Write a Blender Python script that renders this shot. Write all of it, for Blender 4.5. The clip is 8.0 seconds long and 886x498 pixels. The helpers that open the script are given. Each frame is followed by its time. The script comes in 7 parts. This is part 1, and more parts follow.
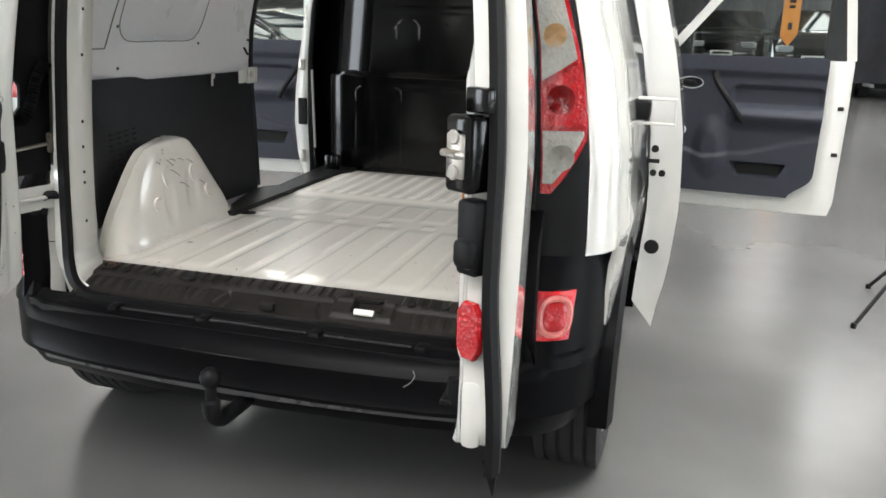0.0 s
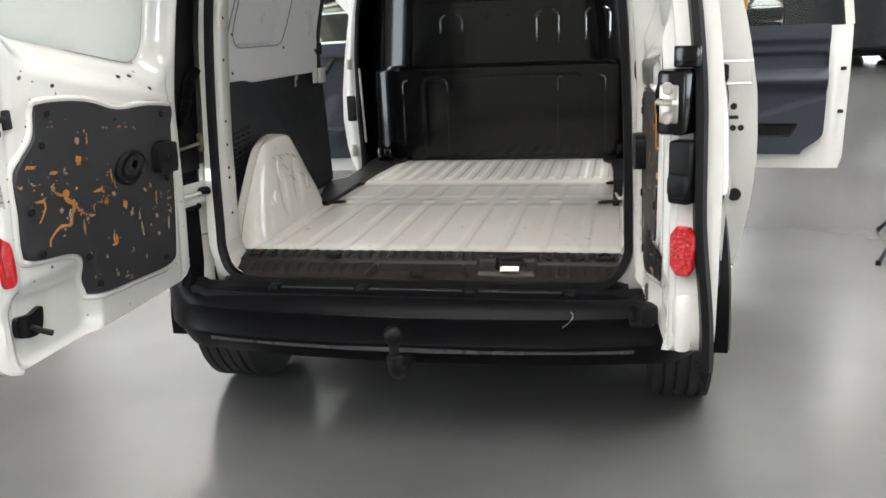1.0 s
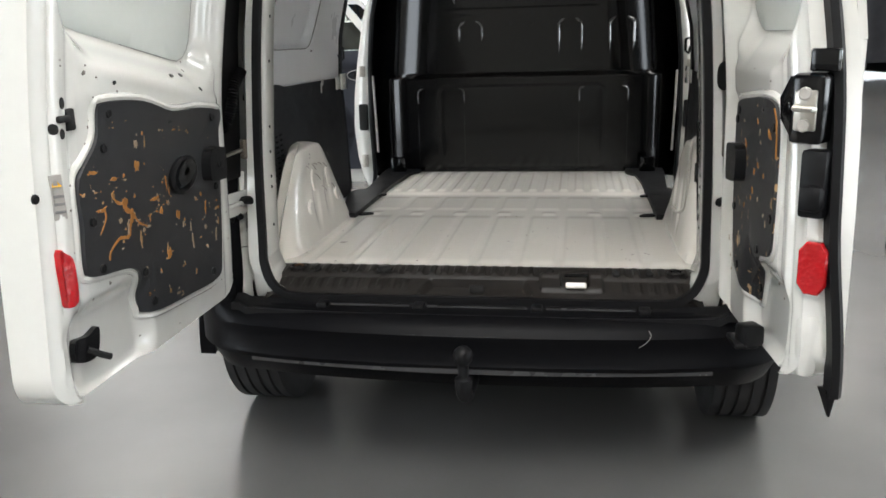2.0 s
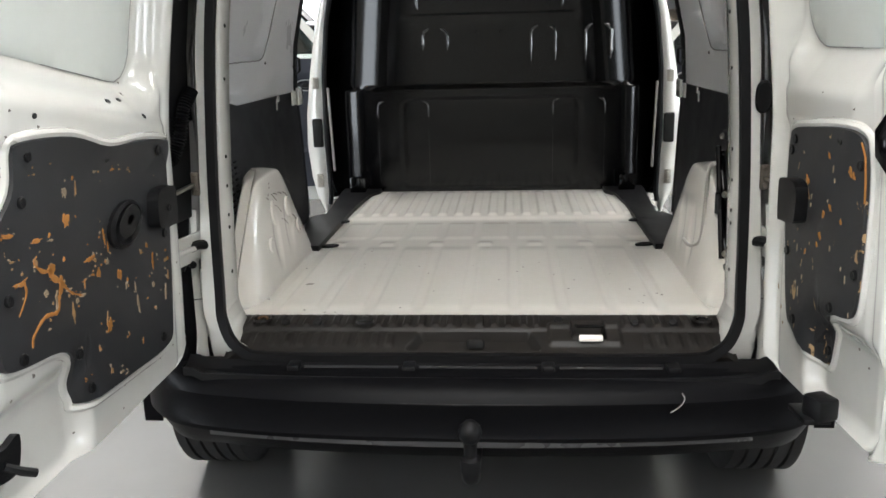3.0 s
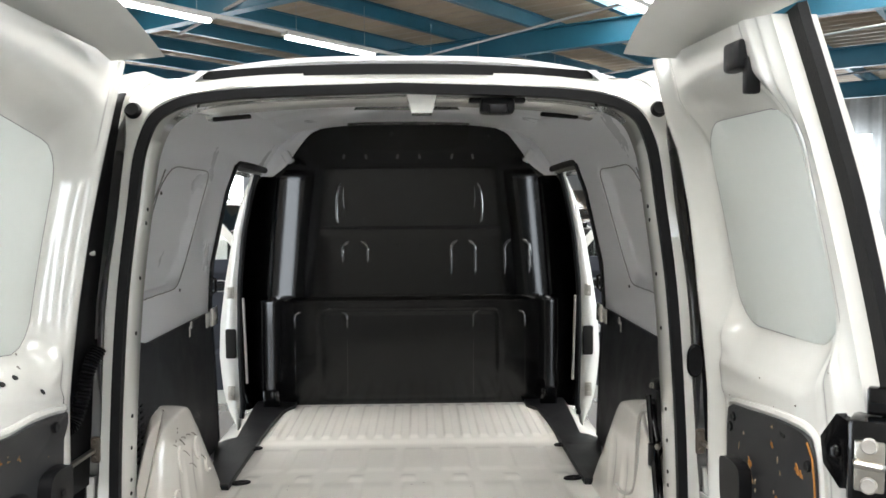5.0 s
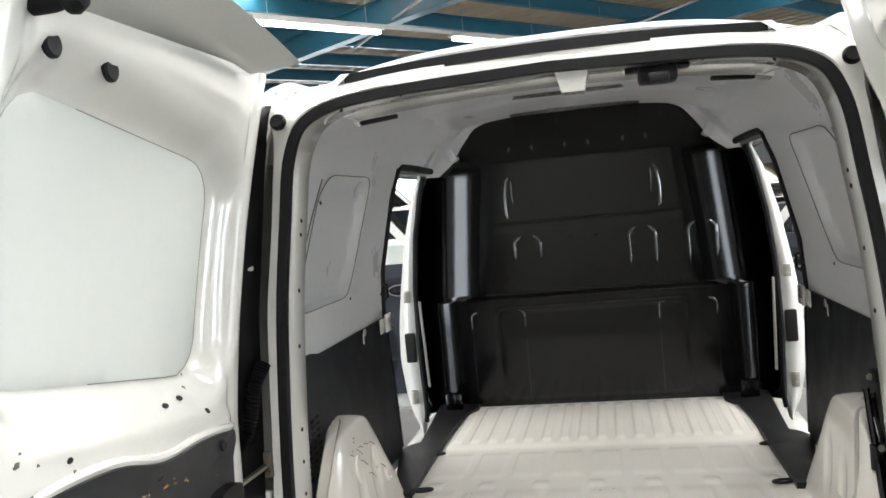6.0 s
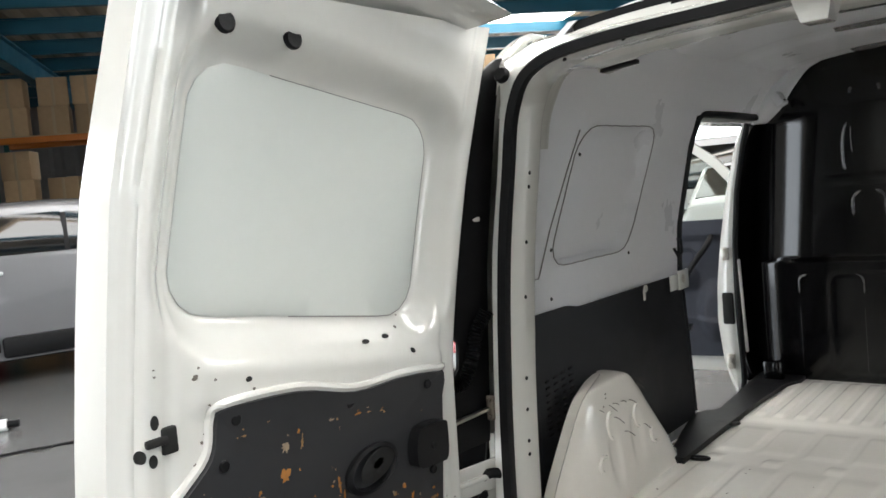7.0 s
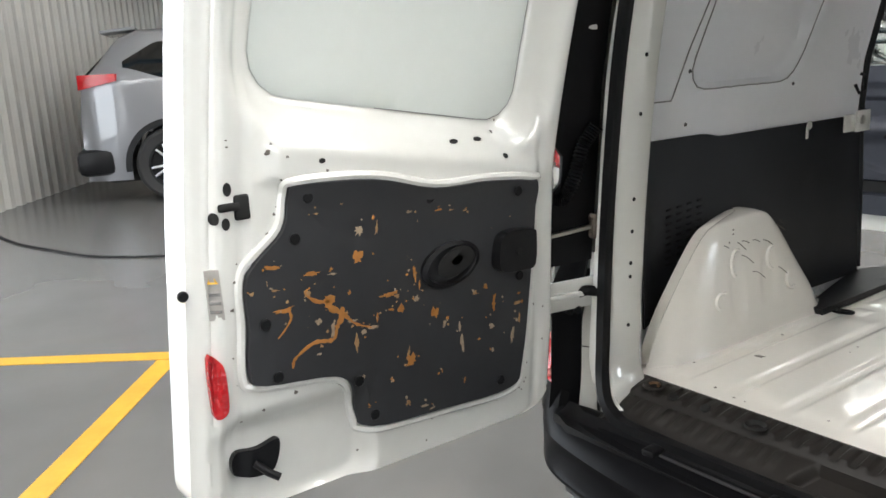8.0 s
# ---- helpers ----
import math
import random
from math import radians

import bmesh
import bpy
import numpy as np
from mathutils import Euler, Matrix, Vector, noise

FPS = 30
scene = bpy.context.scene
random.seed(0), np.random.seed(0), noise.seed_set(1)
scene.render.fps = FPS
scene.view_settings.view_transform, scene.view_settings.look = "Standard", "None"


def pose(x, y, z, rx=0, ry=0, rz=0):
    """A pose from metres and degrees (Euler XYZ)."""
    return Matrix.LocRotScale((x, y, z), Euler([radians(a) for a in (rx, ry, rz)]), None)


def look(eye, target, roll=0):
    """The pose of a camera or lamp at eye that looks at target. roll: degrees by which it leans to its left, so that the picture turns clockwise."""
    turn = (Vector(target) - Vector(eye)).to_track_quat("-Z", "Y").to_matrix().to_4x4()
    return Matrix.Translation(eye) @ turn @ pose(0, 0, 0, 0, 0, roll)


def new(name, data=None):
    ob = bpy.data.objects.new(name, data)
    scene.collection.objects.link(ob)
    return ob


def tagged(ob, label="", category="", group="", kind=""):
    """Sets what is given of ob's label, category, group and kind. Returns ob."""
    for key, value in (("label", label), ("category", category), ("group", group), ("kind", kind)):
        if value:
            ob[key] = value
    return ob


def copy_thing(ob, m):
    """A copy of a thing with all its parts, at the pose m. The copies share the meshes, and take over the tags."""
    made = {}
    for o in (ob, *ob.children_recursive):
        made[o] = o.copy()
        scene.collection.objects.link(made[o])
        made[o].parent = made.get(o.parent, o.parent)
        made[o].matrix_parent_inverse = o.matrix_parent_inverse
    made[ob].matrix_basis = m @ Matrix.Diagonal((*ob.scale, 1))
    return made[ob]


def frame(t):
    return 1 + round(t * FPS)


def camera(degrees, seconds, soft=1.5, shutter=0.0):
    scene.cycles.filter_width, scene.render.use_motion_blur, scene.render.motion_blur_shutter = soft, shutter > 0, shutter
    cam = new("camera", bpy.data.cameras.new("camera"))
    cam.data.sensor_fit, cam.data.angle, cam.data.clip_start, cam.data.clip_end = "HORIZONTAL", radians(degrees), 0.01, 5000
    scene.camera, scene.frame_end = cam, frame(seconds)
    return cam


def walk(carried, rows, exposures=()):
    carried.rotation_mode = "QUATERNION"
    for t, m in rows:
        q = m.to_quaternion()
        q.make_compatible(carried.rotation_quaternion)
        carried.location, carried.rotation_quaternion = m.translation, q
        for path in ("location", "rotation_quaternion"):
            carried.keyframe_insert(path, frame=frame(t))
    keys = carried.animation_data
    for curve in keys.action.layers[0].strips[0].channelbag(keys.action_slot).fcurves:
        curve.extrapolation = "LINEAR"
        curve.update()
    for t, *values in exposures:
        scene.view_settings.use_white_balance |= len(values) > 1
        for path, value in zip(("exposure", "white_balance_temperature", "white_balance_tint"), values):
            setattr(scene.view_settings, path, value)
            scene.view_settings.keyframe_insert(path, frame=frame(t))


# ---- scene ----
cam = camera(56.0, 8.0, soft=1.6)
PATH = [
    (0, (1.006, -1.875, 1.289), (0.483, -0.017, 0.766), 1.6),
    (0.5, (0.851, -2.166, 1.286), (0.361, -0.298, 0.766), -1.3),
    (1, (0.581, -2.265, 1.252), (0.165, -0.379, 0.733), -2.6),
    (1.5, (0.383, -2.275, 1.243), (0.02, -0.373, 0.741), -2.7),
    (1.7, (0.335, -2.252, 1.23), (-0.008, -0.345, 0.734), -2.1),
    (3, (0.085, -1.854, 1.26), (-0.076, 0.078, 0.769), -1.5),
    (3.5, (0.011, -1.74, 1.329), (-0.001, 0.196, 0.825), -0.5),
    (4, (-0.005, -1.74, 1.4), (0.035, 0.199, 0.912), 0.4),
    (4.3, (0.024, -1.750, 1.431), (0.073, 0.223, 1.104), 0.4),
    (4.5, (0.035, -1.751, 1.443), (0.092, 0.24, 1.258), 0.2),
    (4.7, (0.04, -1.752, 1.453), (0.111, 0.244, 1.349), -0.0),
    (5.8, (0.046, -1.649, 1.461), (-0.163, 0.336, 1.344), -4.8),
    (6, (0.094, -1.612, 1.45), (-0.295, 0.347, 1.351), -5.3),
    (6.5, (0.266, -1.489, 1.449), (-0.646, 0.29, 1.369), -5.0),
    (7, (0.422, -1.447, 1.42), (-0.822, 0.114, 1.29), -5.2),
    (7.5, (0.562, -1.372, 1.344), (-0.918, -0.074, 0.997), -4.0),
    (8, (0.582, -1.291, 1.322), (-0.991, -0.142, 0.866), -2.9),
]
EXPOSURES = [(0.0, 0.32), (1.0, 0.36), (1.5, 0.14), (3.0, 0.26), (4.0, 0.42), (4.5, 0.44), (6.0, 0.52), (7.0, 0.07), (7.5, 0.06), (8.0, 0.27)]
walk(cam, [(t, look(e, g, r)) for t, e, g, r in PATH], EXPOSURES)

# ---- light ----
world = bpy.data.worlds.new("hall_world")
scene.world = world
world.use_nodes = True
wn = world.node_tree.nodes
wn["Background"].inputs[0].default_value = (0.75, 0.85, 1.0, 1)
wn["Background"].inputs[1].default_value = 0.35
SKY_POWER, DAY_POWER, END_FILL_POWER, TUBE_POWER, SIDE_POWER = 9.4, 7.0, 3.2, 16.0, 7.5


# ---- materials ----
def material(name, colour, rough=0.5, metal=0.0, spot=None, grain=40.0, amount=0.15, rough_var=0.1,
             bump=0.0, bump_scale=200.0, coat=0.0, stains=0.0, stain_scale=3.0, stain_colour=None, spec=0.5, obj_random=0.0):
    """A painted, moulded or raw surface: two scales of colour change, uneven gloss and fine relief."""
    m = bpy.data.materials.new(name)
    m.use_nodes = True
    nt = m.node_tree
    b = nt.nodes["Principled BSDF"]
    tc = nt.nodes.new("ShaderNodeTexCoord")
    fine = nt.nodes.new("ShaderNodeTexNoise")
    fine.inputs["Scale"].default_value = grain
    fine.inputs["Detail"].default_value = 6
    nt.links.new(tc.outputs["Object"], fine.inputs["Vector"])
    broad = nt.nodes.new("ShaderNodeTexNoise")
    broad.inputs["Scale"].default_value = stain_scale
    broad.inputs["Detail"].default_value = 5
    broad.inputs["Roughness"].default_value = 0.65
    nt.links.new(tc.outputs["Object"], broad.inputs["Vector"])
    # colour
    c2 = tuple(max(0.0, min(1.0, c * (1 - amount))) for c in colour)
    mix = nt.nodes.new("ShaderNodeMix")
    mix.data_type = "RGBA"
    mix.inputs["A"].default_value = (*colour, 1)
    mix.inputs["B"].default_value = (*c2, 1)
    nt.links.new(fine.outputs["Fac"], mix.inputs["Factor"])
    out = mix.outputs["Result"]
    if stains:
        ramp = nt.nodes.new("ShaderNodeMapRange")
        ramp.inputs["From Min"].default_value = 0.40
        ramp.inputs["From Max"].default_value = 0.78
        ramp.inputs["To Max"].default_value = stains
        nt.links.new(broad.outputs["Fac"], ramp.inputs["Value"])
        mix2 = nt.nodes.new("ShaderNodeMix")
        mix2.data_type = "RGBA"
        nt.links.new(ramp.outputs["Result"], mix2.inputs["Factor"])
        nt.links.new(out, mix2.inputs["A"])
        sc = stain_colour or tuple(c * 0.5 for c in colour)
        mix2.inputs["B"].default_value = (*sc, 1)
        out = mix2.outputs["Result"]
    if obj_random:
        oi = nt.nodes.new("ShaderNodeObjectInfo")
        hsv = nt.nodes.new("ShaderNodeHueSaturation")
        mr = nt.nodes.new("ShaderNodeMapRange")
        mr.inputs["To Min"].default_value = 1 - obj_random
        mr.inputs["To Max"].default_value = 1 + obj_random
        nt.links.new(oi.outputs["Random"], mr.inputs["Value"])
        nt.links.new(mr.outputs["Result"], hsv.inputs["Value"])
        nt.links.new(out, hsv.inputs["Color"])
        out = hsv.outputs["Color"]
    nt.links.new(out, b.inputs["Base Color"])
    rr = nt.nodes.new("ShaderNodeMapRange")
    rr.inputs["From Min"].default_value = 0.3
    rr.inputs["From Max"].default_value = 0.7
    rr.inputs["To Min"].default_value = max(0.02, rough - rough_var)
    rr.inputs["To Max"].default_value = min(1.0, rough + rough_var)
    nt.links.new(broad.outputs["Fac"], rr.inputs["Value"])
    nt.links.new(rr.outputs["Result"], b.inputs["Roughness"])
    b.inputs["Metallic"].default_value = metal
    b.inputs["Specular IOR Level"].default_value = spec
    b.inputs["Coat Weight"].default_value = coat
    b.inputs["Coat Roughness"].default_value = 0.05
    if bump:
        tex = nt.nodes.new("ShaderNodeTexNoise")
        tex.inputs["Scale"].default_value = bump_scale
        tex.inputs["Detail"].default_value = 3
        nt.links.new(tc.outputs["Object"], tex.inputs["Vector"])
        bp = nt.nodes.new("ShaderNodeBump")
        bp.inputs["Strength"].default_value = bump
        bp.inputs["Distance"].default_value = 0.002
        nt.links.new(tex.outputs["Fac"], bp.inputs["Height"])
        nt.links.new(bp.outputs["Normal"], b.inputs["Normal"])
    return m


def glow(name, colour, strength):
    m = bpy.data.materials.new(name)
    m.use_nodes = True
    b = m.node_tree.nodes["Principled BSDF"]
    b.inputs["Base Color"].default_value = (*colour, 1)
    b.inputs["Emission Color"].default_value = (*colour, 1)
    b.inputs["Emission Strength"].default_value = strength
    return m


def glass(name, colour=(1, 1, 1), rough=0.0, tint=0.0):
    """Clear sheet glass: see-through with a mirror's gloss, so that thin panes stay quick to draw."""
    m = bpy.data.materials.new(name)
    m.use_nodes = True
    nt = m.node_tree
    nt.nodes.remove(nt.nodes["Principled BSDF"])
    tr = nt.nodes.new("ShaderNodeBsdfTransparent")
    tr.inputs["Color"].default_value = (*colour, 1)
    gl = nt.nodes.new("ShaderNodeBsdfGlossy")
    gl.inputs["Roughness"].default_value = rough
    fr = nt.nodes.new("ShaderNodeFresnel")
    fr.inputs["IOR"].default_value = 1.5
    mx = nt.nodes.new("ShaderNodeMixShader")
    nt.links.new(fr.outputs["Fac"], mx.inputs["Fac"])
    nt.links.new(tr.outputs["BSDF"], mx.inputs[1])
    nt.links.new(gl.outputs["BSDF"], mx.inputs[2])
    nt.links.new(mx.outputs["Shader"], nt.nodes["Material Output"].inputs["Surface"])
    return m


def lens_plastic(name, colour, trans=0.35, bump_scale=120.0):
    """Moulded lamp plastic with fine prisms inside."""
    m = material(name, colour, rough=0.12, rough_var=0.04, amount=0.25, grain=90, coat=0.25)
    nt = m.node_tree
    b = nt.nodes["Principled BSDF"]
    b.inputs["Transmission Weight"].default_value = trans
    vor = nt.nodes.new("ShaderNodeTexVoronoi")
    vor.inputs["Scale"].default_value = bump_scale
    tc = nt.nodes.new("ShaderNodeTexCoord")
    nt.links.new(tc.outputs["Object"], vor.inputs["Vector"])
    bp = nt.nodes.new("ShaderNodeBump")
    bp.inputs["Strength"].default_value = 0.5
    bp.inputs["Distance"].default_value = 0.003
    nt.links.new(vor.outputs["Distance"], bp.inputs["Height"])
    nt.links.new(bp.outputs["Normal"], b.inputs["Normal"])
    return m


WHITE = material("white_car_paint", (0.73, 0.727, 0.69), 0.16, rough_var=0.03, amount=0.04, coat=1.0, stains=0.10,
                 stain_scale=5, stain_colour=(0.60, 0.57, 0.50), bump=0.03, bump_scale=60)
WHITE_FLOOR = material("worn_white_floor_paint", (0.83, 0.80, 0.745), 0.22, rough_var=0.05, amount=0.05, coat=0.6, stains=0.12,
                       stain_scale=6, stain_colour=(0.55, 0.50, 0.40), bump=0.06, bump_scale=45)
# inner white paint; its bluish tint puts cool daylight into the colour
WHITE_COOL = material("cool_lit_white_paint", (0.80, 0.81, 0.84), 0.28, rough_var=0.01, amount=0.04, coat=0.3)
BLACK_GLOSS = material("black_painted_steel", (0.003, 0.003, 0.0035), 0.13, rough_var=0.02, amount=0.3, spec=0.34, bump=0.015,
                       bump_scale=12)
TRIM = material("dark_grey_trim", (0.014, 0.015, 0.018), 0.42, spec=0.3, rough_var=0.08, amount=0.25, bump=0.35, bump_scale=900, stains=0.3,
                stain_scale=7, stain_colour=(0.03, 0.03, 0.032))
PLASTIC = material("black_moulded_plastic", (0.008, 0.008, 0.009), 0.38, spec=0.2, rough_var=0.08, amount=0.25, bump=0.3, bump_scale=700)
BUMPER = material("black_bumper_plastic", (0.0055, 0.0055, 0.0065), 0.34, spec=0.06, rough_var=0.03, amount=0.3, bump=0.12, bump_scale=900)
RUBBER = material("black_rubber", (0.007, 0.007, 0.008), 0.5, spec=0.2, amount=0.3, bump=0.2, bump_scale=300)
TYRE = material("tyre_rubber", (0.020, 0.020, 0.021), 0.75, amount=0.3, stains=0.4, stain_scale=14, stain_colour=(0.05, 0.048, 0.045))
CABIN = material("grey_door_trim", (0.038, 0.042, 0.056), 0.55, spec=0.3, rough_var=0.06, amount=0.2, bump=0.3, bump_scale=800)
STEEL = material("zinc_plated_steel", (0.55, 0.53, 0.48), 0.35, metal=1.0, amount=0.2, stains=0.3, stain_scale=30,
                 stain_colour=(0.35, 0.30, 0.22))
ALLOY = material("silver_wheel_paint", (0.55, 0.56, 0.58), 0.3, metal=0.8, amount=0.1)
RED = lens_plastic("red_lamp_plastic", (0.50, 0.006, 0.010), 0.0)
RED_LIT_LOOK = lens_plastic("lit_look_red_plastic", (0.75, 0.010, 0.020), 0.0)
RED_DARK = lens_plastic("deep_red_plastic", (0.28, 0.003, 0.004), 0.0)
CLEAR = lens_plastic("clear_lamp_plastic", (0.40, 0.385, 0.35), 0.0)
AMBER = lens_plastic("amber_bulb", (0.58, 0.38, 0.20), 0.0)
RIB = material("black_rib_paint", (0.012, 0.012, 0.013), 0.20, amount=0.2, spec=1.0, coat=1.0)
SCUFF = material("worn_black_sill_plastic", (0.021, 0.0185, 0.017), 0.40, rough_var=0.05, amount=0.4, grain=25, spec=0.22, stains=0.3, stain_scale=9, stain_colour=(0.034, 0.030, 0.027), bump=0.15, bump_scale=700)
BRONZE = material("rusty_steel", (0.22, 0.12, 0.06), 0.5, metal=0.5, amount=0.4)
OLD_ZINC = material("dull_brown_zinc", (0.17, 0.145, 0.12), 0.45, metal=0.5, amount=0.4)
HAIRLINE = material("grey_sealant", (0.24, 0.24, 0.235), 0.6, amount=0.2)
SEAM = material("dark_seam", (0.05, 0.05, 0.05), 0.6, amount=0.2)
GLASS = glass("window_glass", (0.86, 0.90, 0.88))
CONCRETE = material("grey_floor_paint", (0.145, 0.144, 0.142), 0.24, rough_var=0.0, amount=0.38, grain=1.6, bump=0.01, bump_scale=25)
CONCRETE.node_tree.nodes["Noise Texture"].inputs["Detail"].default_value = 3.0


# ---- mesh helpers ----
# These load bay linings are scaled about the camera's mean place to fit its view.
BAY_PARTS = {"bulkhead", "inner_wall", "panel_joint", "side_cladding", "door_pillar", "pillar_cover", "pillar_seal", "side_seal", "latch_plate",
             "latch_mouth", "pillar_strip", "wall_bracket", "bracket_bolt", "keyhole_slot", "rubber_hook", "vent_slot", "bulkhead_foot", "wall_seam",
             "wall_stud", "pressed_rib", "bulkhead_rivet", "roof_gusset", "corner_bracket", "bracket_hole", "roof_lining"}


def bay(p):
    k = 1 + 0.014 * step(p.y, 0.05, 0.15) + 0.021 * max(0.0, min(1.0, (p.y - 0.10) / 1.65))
    # the camera's mean place
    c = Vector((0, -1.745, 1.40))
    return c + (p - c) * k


def part(name, bm, mat, parent=None, label="", smooth=35):
    me = bpy.data.meshes.new(name)
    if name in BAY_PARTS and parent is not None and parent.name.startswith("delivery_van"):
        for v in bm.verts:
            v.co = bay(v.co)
    bmesh.ops.recalc_face_normals(bm, faces=bm.faces[:])
    bm.to_mesh(me)
    bm.free()
    me.materials.append(mat)
    if smooth:
        me.shade_smooth()
        me.set_sharp_from_angle(angle=radians(smooth))
    ob = new(name, me)
    if parent is not None:
        ob.parent = parent
    if label:
        ob["label"] = label
    return ob


def empty(name, x=0, y=0, z=0, rz=0, parent=None):
    ob = new(name)
    ob.matrix_basis = pose(x, y, z, 0, 0, rz)
    if parent is not None:
        ob.parent = parent
    return ob


def quad_rows(bm, rows, close_u=False):
    """Faces between neighbouring rows of vertices."""
    for a, b in zip(rows, rows[1:]):
        n = len(a)
        for i in range(n if close_u else n - 1):
            j = (i + 1) % n
            bm.faces.new((a[i], a[j], b[j], b[i]))


def grid(bm, fn, nu, nv, keep=None):
    vs = [[bm.verts.new(fn(i / nu, j / nv)) for i in range(nu + 1)] for j in range(nv + 1)]
    for j in range(nv):
        for i in range(nu):
            if keep is None or keep((i + 0.5) / nu, (j + 0.5) / nv):
                bm.faces.new((vs[j][i], vs[j][i + 1], vs[j + 1][i + 1], vs[j + 1][i]))
    return vs


def slab(bm, fn, back, nu, nv, keep=None):
    """A sheet fn(u, v) with a second sheet behind it at fn + back(u, v), closed along every border."""
    def inside(i, j):
        return 0 <= i < nu and 0 <= j < nv and (keep is None or keep((i + 0.5) / nu, (j + 0.5) / nv))
    f, b = {}, {}
    def vert(store, i, j, behind):
        if (i, j) not in store:
            u, v = i / nu, j / nv
            p = Vector(fn(u, v))
            store[i, j] = bm.verts.new(p + Vector(back(u, v)) if behind else p)
        return store[i, j]
    for j in range(nv):
        for i in range(nu):
            if not inside(i, j):
                continue
            q = [(i, j), (i + 1, j), (i + 1, j + 1), (i, j + 1)]
            bm.faces.new([vert(f, *c, False) for c in q])
            bm.faces.new([vert(b, *c, True) for c in reversed(q)])
            for (di, dj), (k, l) in zip(((0, -1), (1, 0), (0, 1), (-1, 0)), ((0, 1), (1, 2), (2, 3), (3, 0))):
                if not inside(i + di, j + dj):
                    bm.faces.new((vert(f, *q[k], False), vert(b, *q[k], True), vert(b, *q[l], True), vert(f, *q[l], False)))


def sweep(bm, pts, profile, closed=False, up=None, cap=True):
    """A 2D profile drawn along a line of points."""
    pts = [Vector(p) for p in pts]
    n = len(pts)
    rows, ref = [], None
    for i, p in enumerate(pts):
        a = pts[(i - 1) % n] if closed or i else pts[0]
        b = pts[(i + 1) % n] if closed or i < n - 1 else pts[-1]
        t = (b - a).normalized()
        if up is not None:
            side = t.cross(Vector(up)).normalized()
        else:
            if ref is None:
                ref = t.orthogonal().normalized()
            side = (ref - t * ref.dot(t)).normalized()
            ref = side
        nor = side.cross(t).normalized()
        rows.append([bm.verts.new(p + side * x + nor * y) for x, y in profile])
    quad_rows(bm, rows + ([rows[0]] if closed else []), close_u=True)
    if cap and not closed:
        bm.faces.new(rows[0])
        bm.faces.new(rows[-1][::-1])


def ring2d(r, seg=10, squash=1.0):
    return [(r * math.cos(2 * math.pi * k / seg), squash * r * math.sin(2 * math.pi * k / seg)) for k in range(seg)]


def tube(bm, pts, r, seg=8, closed=False):
    sweep(bm, pts, ring2d(r, seg), closed)


def loft(bm, rings, cap=True):
    rows = [[bm.verts.new(p) for p in ring] for ring in rings]
    quad_rows(bm, rows, close_u=True)
    if cap:
        bm.faces.new(rows[0][::-1])
        bm.faces.new(rows[-1])


def revolve(bm, profile, centre=(0, 0, 0), axis="x", seg=32, cap=False):
    """Turns (radius, height) pairs about an axis through the centre."""
    rings = []
    for r, h in profile:
        ring = []
        for k in range(seg):
            c, s = r * math.cos(2 * math.pi * k / seg), r * math.sin(2 * math.pi * k / seg)
            off = {"x": (h, c, s), "y": (c, h, s), "z": (c, s, h)}[axis]
            ring.append(Vector(centre) + Vector(off))
        rings.append(ring)
    loft(bm, rings, cap)


def rbox(bm, centre, size, bevel=0.0, turn=None, seg=2):
    """A box with rounded edges."""
    t = bmesh.new()
    bmesh.ops.create_cube(t, size=1.0, matrix=Matrix.Diagonal((*size, 1)))
    if bevel:
        bmesh.ops.bevel(t, geom=t.edges[:], offset=min(bevel, min(size) * 0.49), segments=seg, profile=0.5, affect="EDGES")
    m = Matrix.Translation(centre) @ (turn if turn is not None else Matrix.Identity(4))
    new_v = {v: bm.verts.new(m @ v.co) for v in t.verts}
    for f in t.faces:
        bm.faces.new([new_v[v] for v in f.verts])
    t.free()


def spline(pts, n=8, closed=False):
    """Points of a smooth line through the given ones."""
    pts = [Vector(p) for p in pts]
    out, m = [], len(pts)
    for i in range(m if closed else m - 1):
        p0 = pts[(i - 1) % m] if closed or i else pts[0] * 2 - pts[1]
        p1, p2 = pts[i], pts[(i + 1) % m]
        p3 = pts[(i + 2) % m] if closed or i + 2 < m else p2 * 2 - p1
        for k in range(n):
            t = k / n
            out.append(0.5 * (2 * p1 + (p2 - p0) * t + (2 * p0 - 5 * p1 + 4 * p2 - p3) * t * t + (3 * p1 - p0 - 3 * p2 + p3) * t ** 3))
    if not closed:
        out.append(pts[-1])
    return out


def lerp_table(x, table):
    """Smoothly reads a table of (x, value) pairs."""
    if x <= table[0][0]:
        return table[0][1]
    for (a, va), (b, vb) in zip(table, table[1:]):
        if x <= b:
            return va + (vb - va) * (x - a) / (b - a)
    return table[-1][1]


def step(x, a, b):
    t = max(0.0, min(1.0, (x - a) / (b - a)))
    return t * t * (3 - 2 * t)


def rounded(x, y, cx, cy, hx, hy, r):
    """Signed distance to a rounded rectangle: below zero inside."""
    dx, dy = abs(x - cx) - hx + r, abs(y - cy) - hy + r
    return math.hypot(max(dx, 0), max(dy, 0)) + min(max(dx, dy), 0) - r


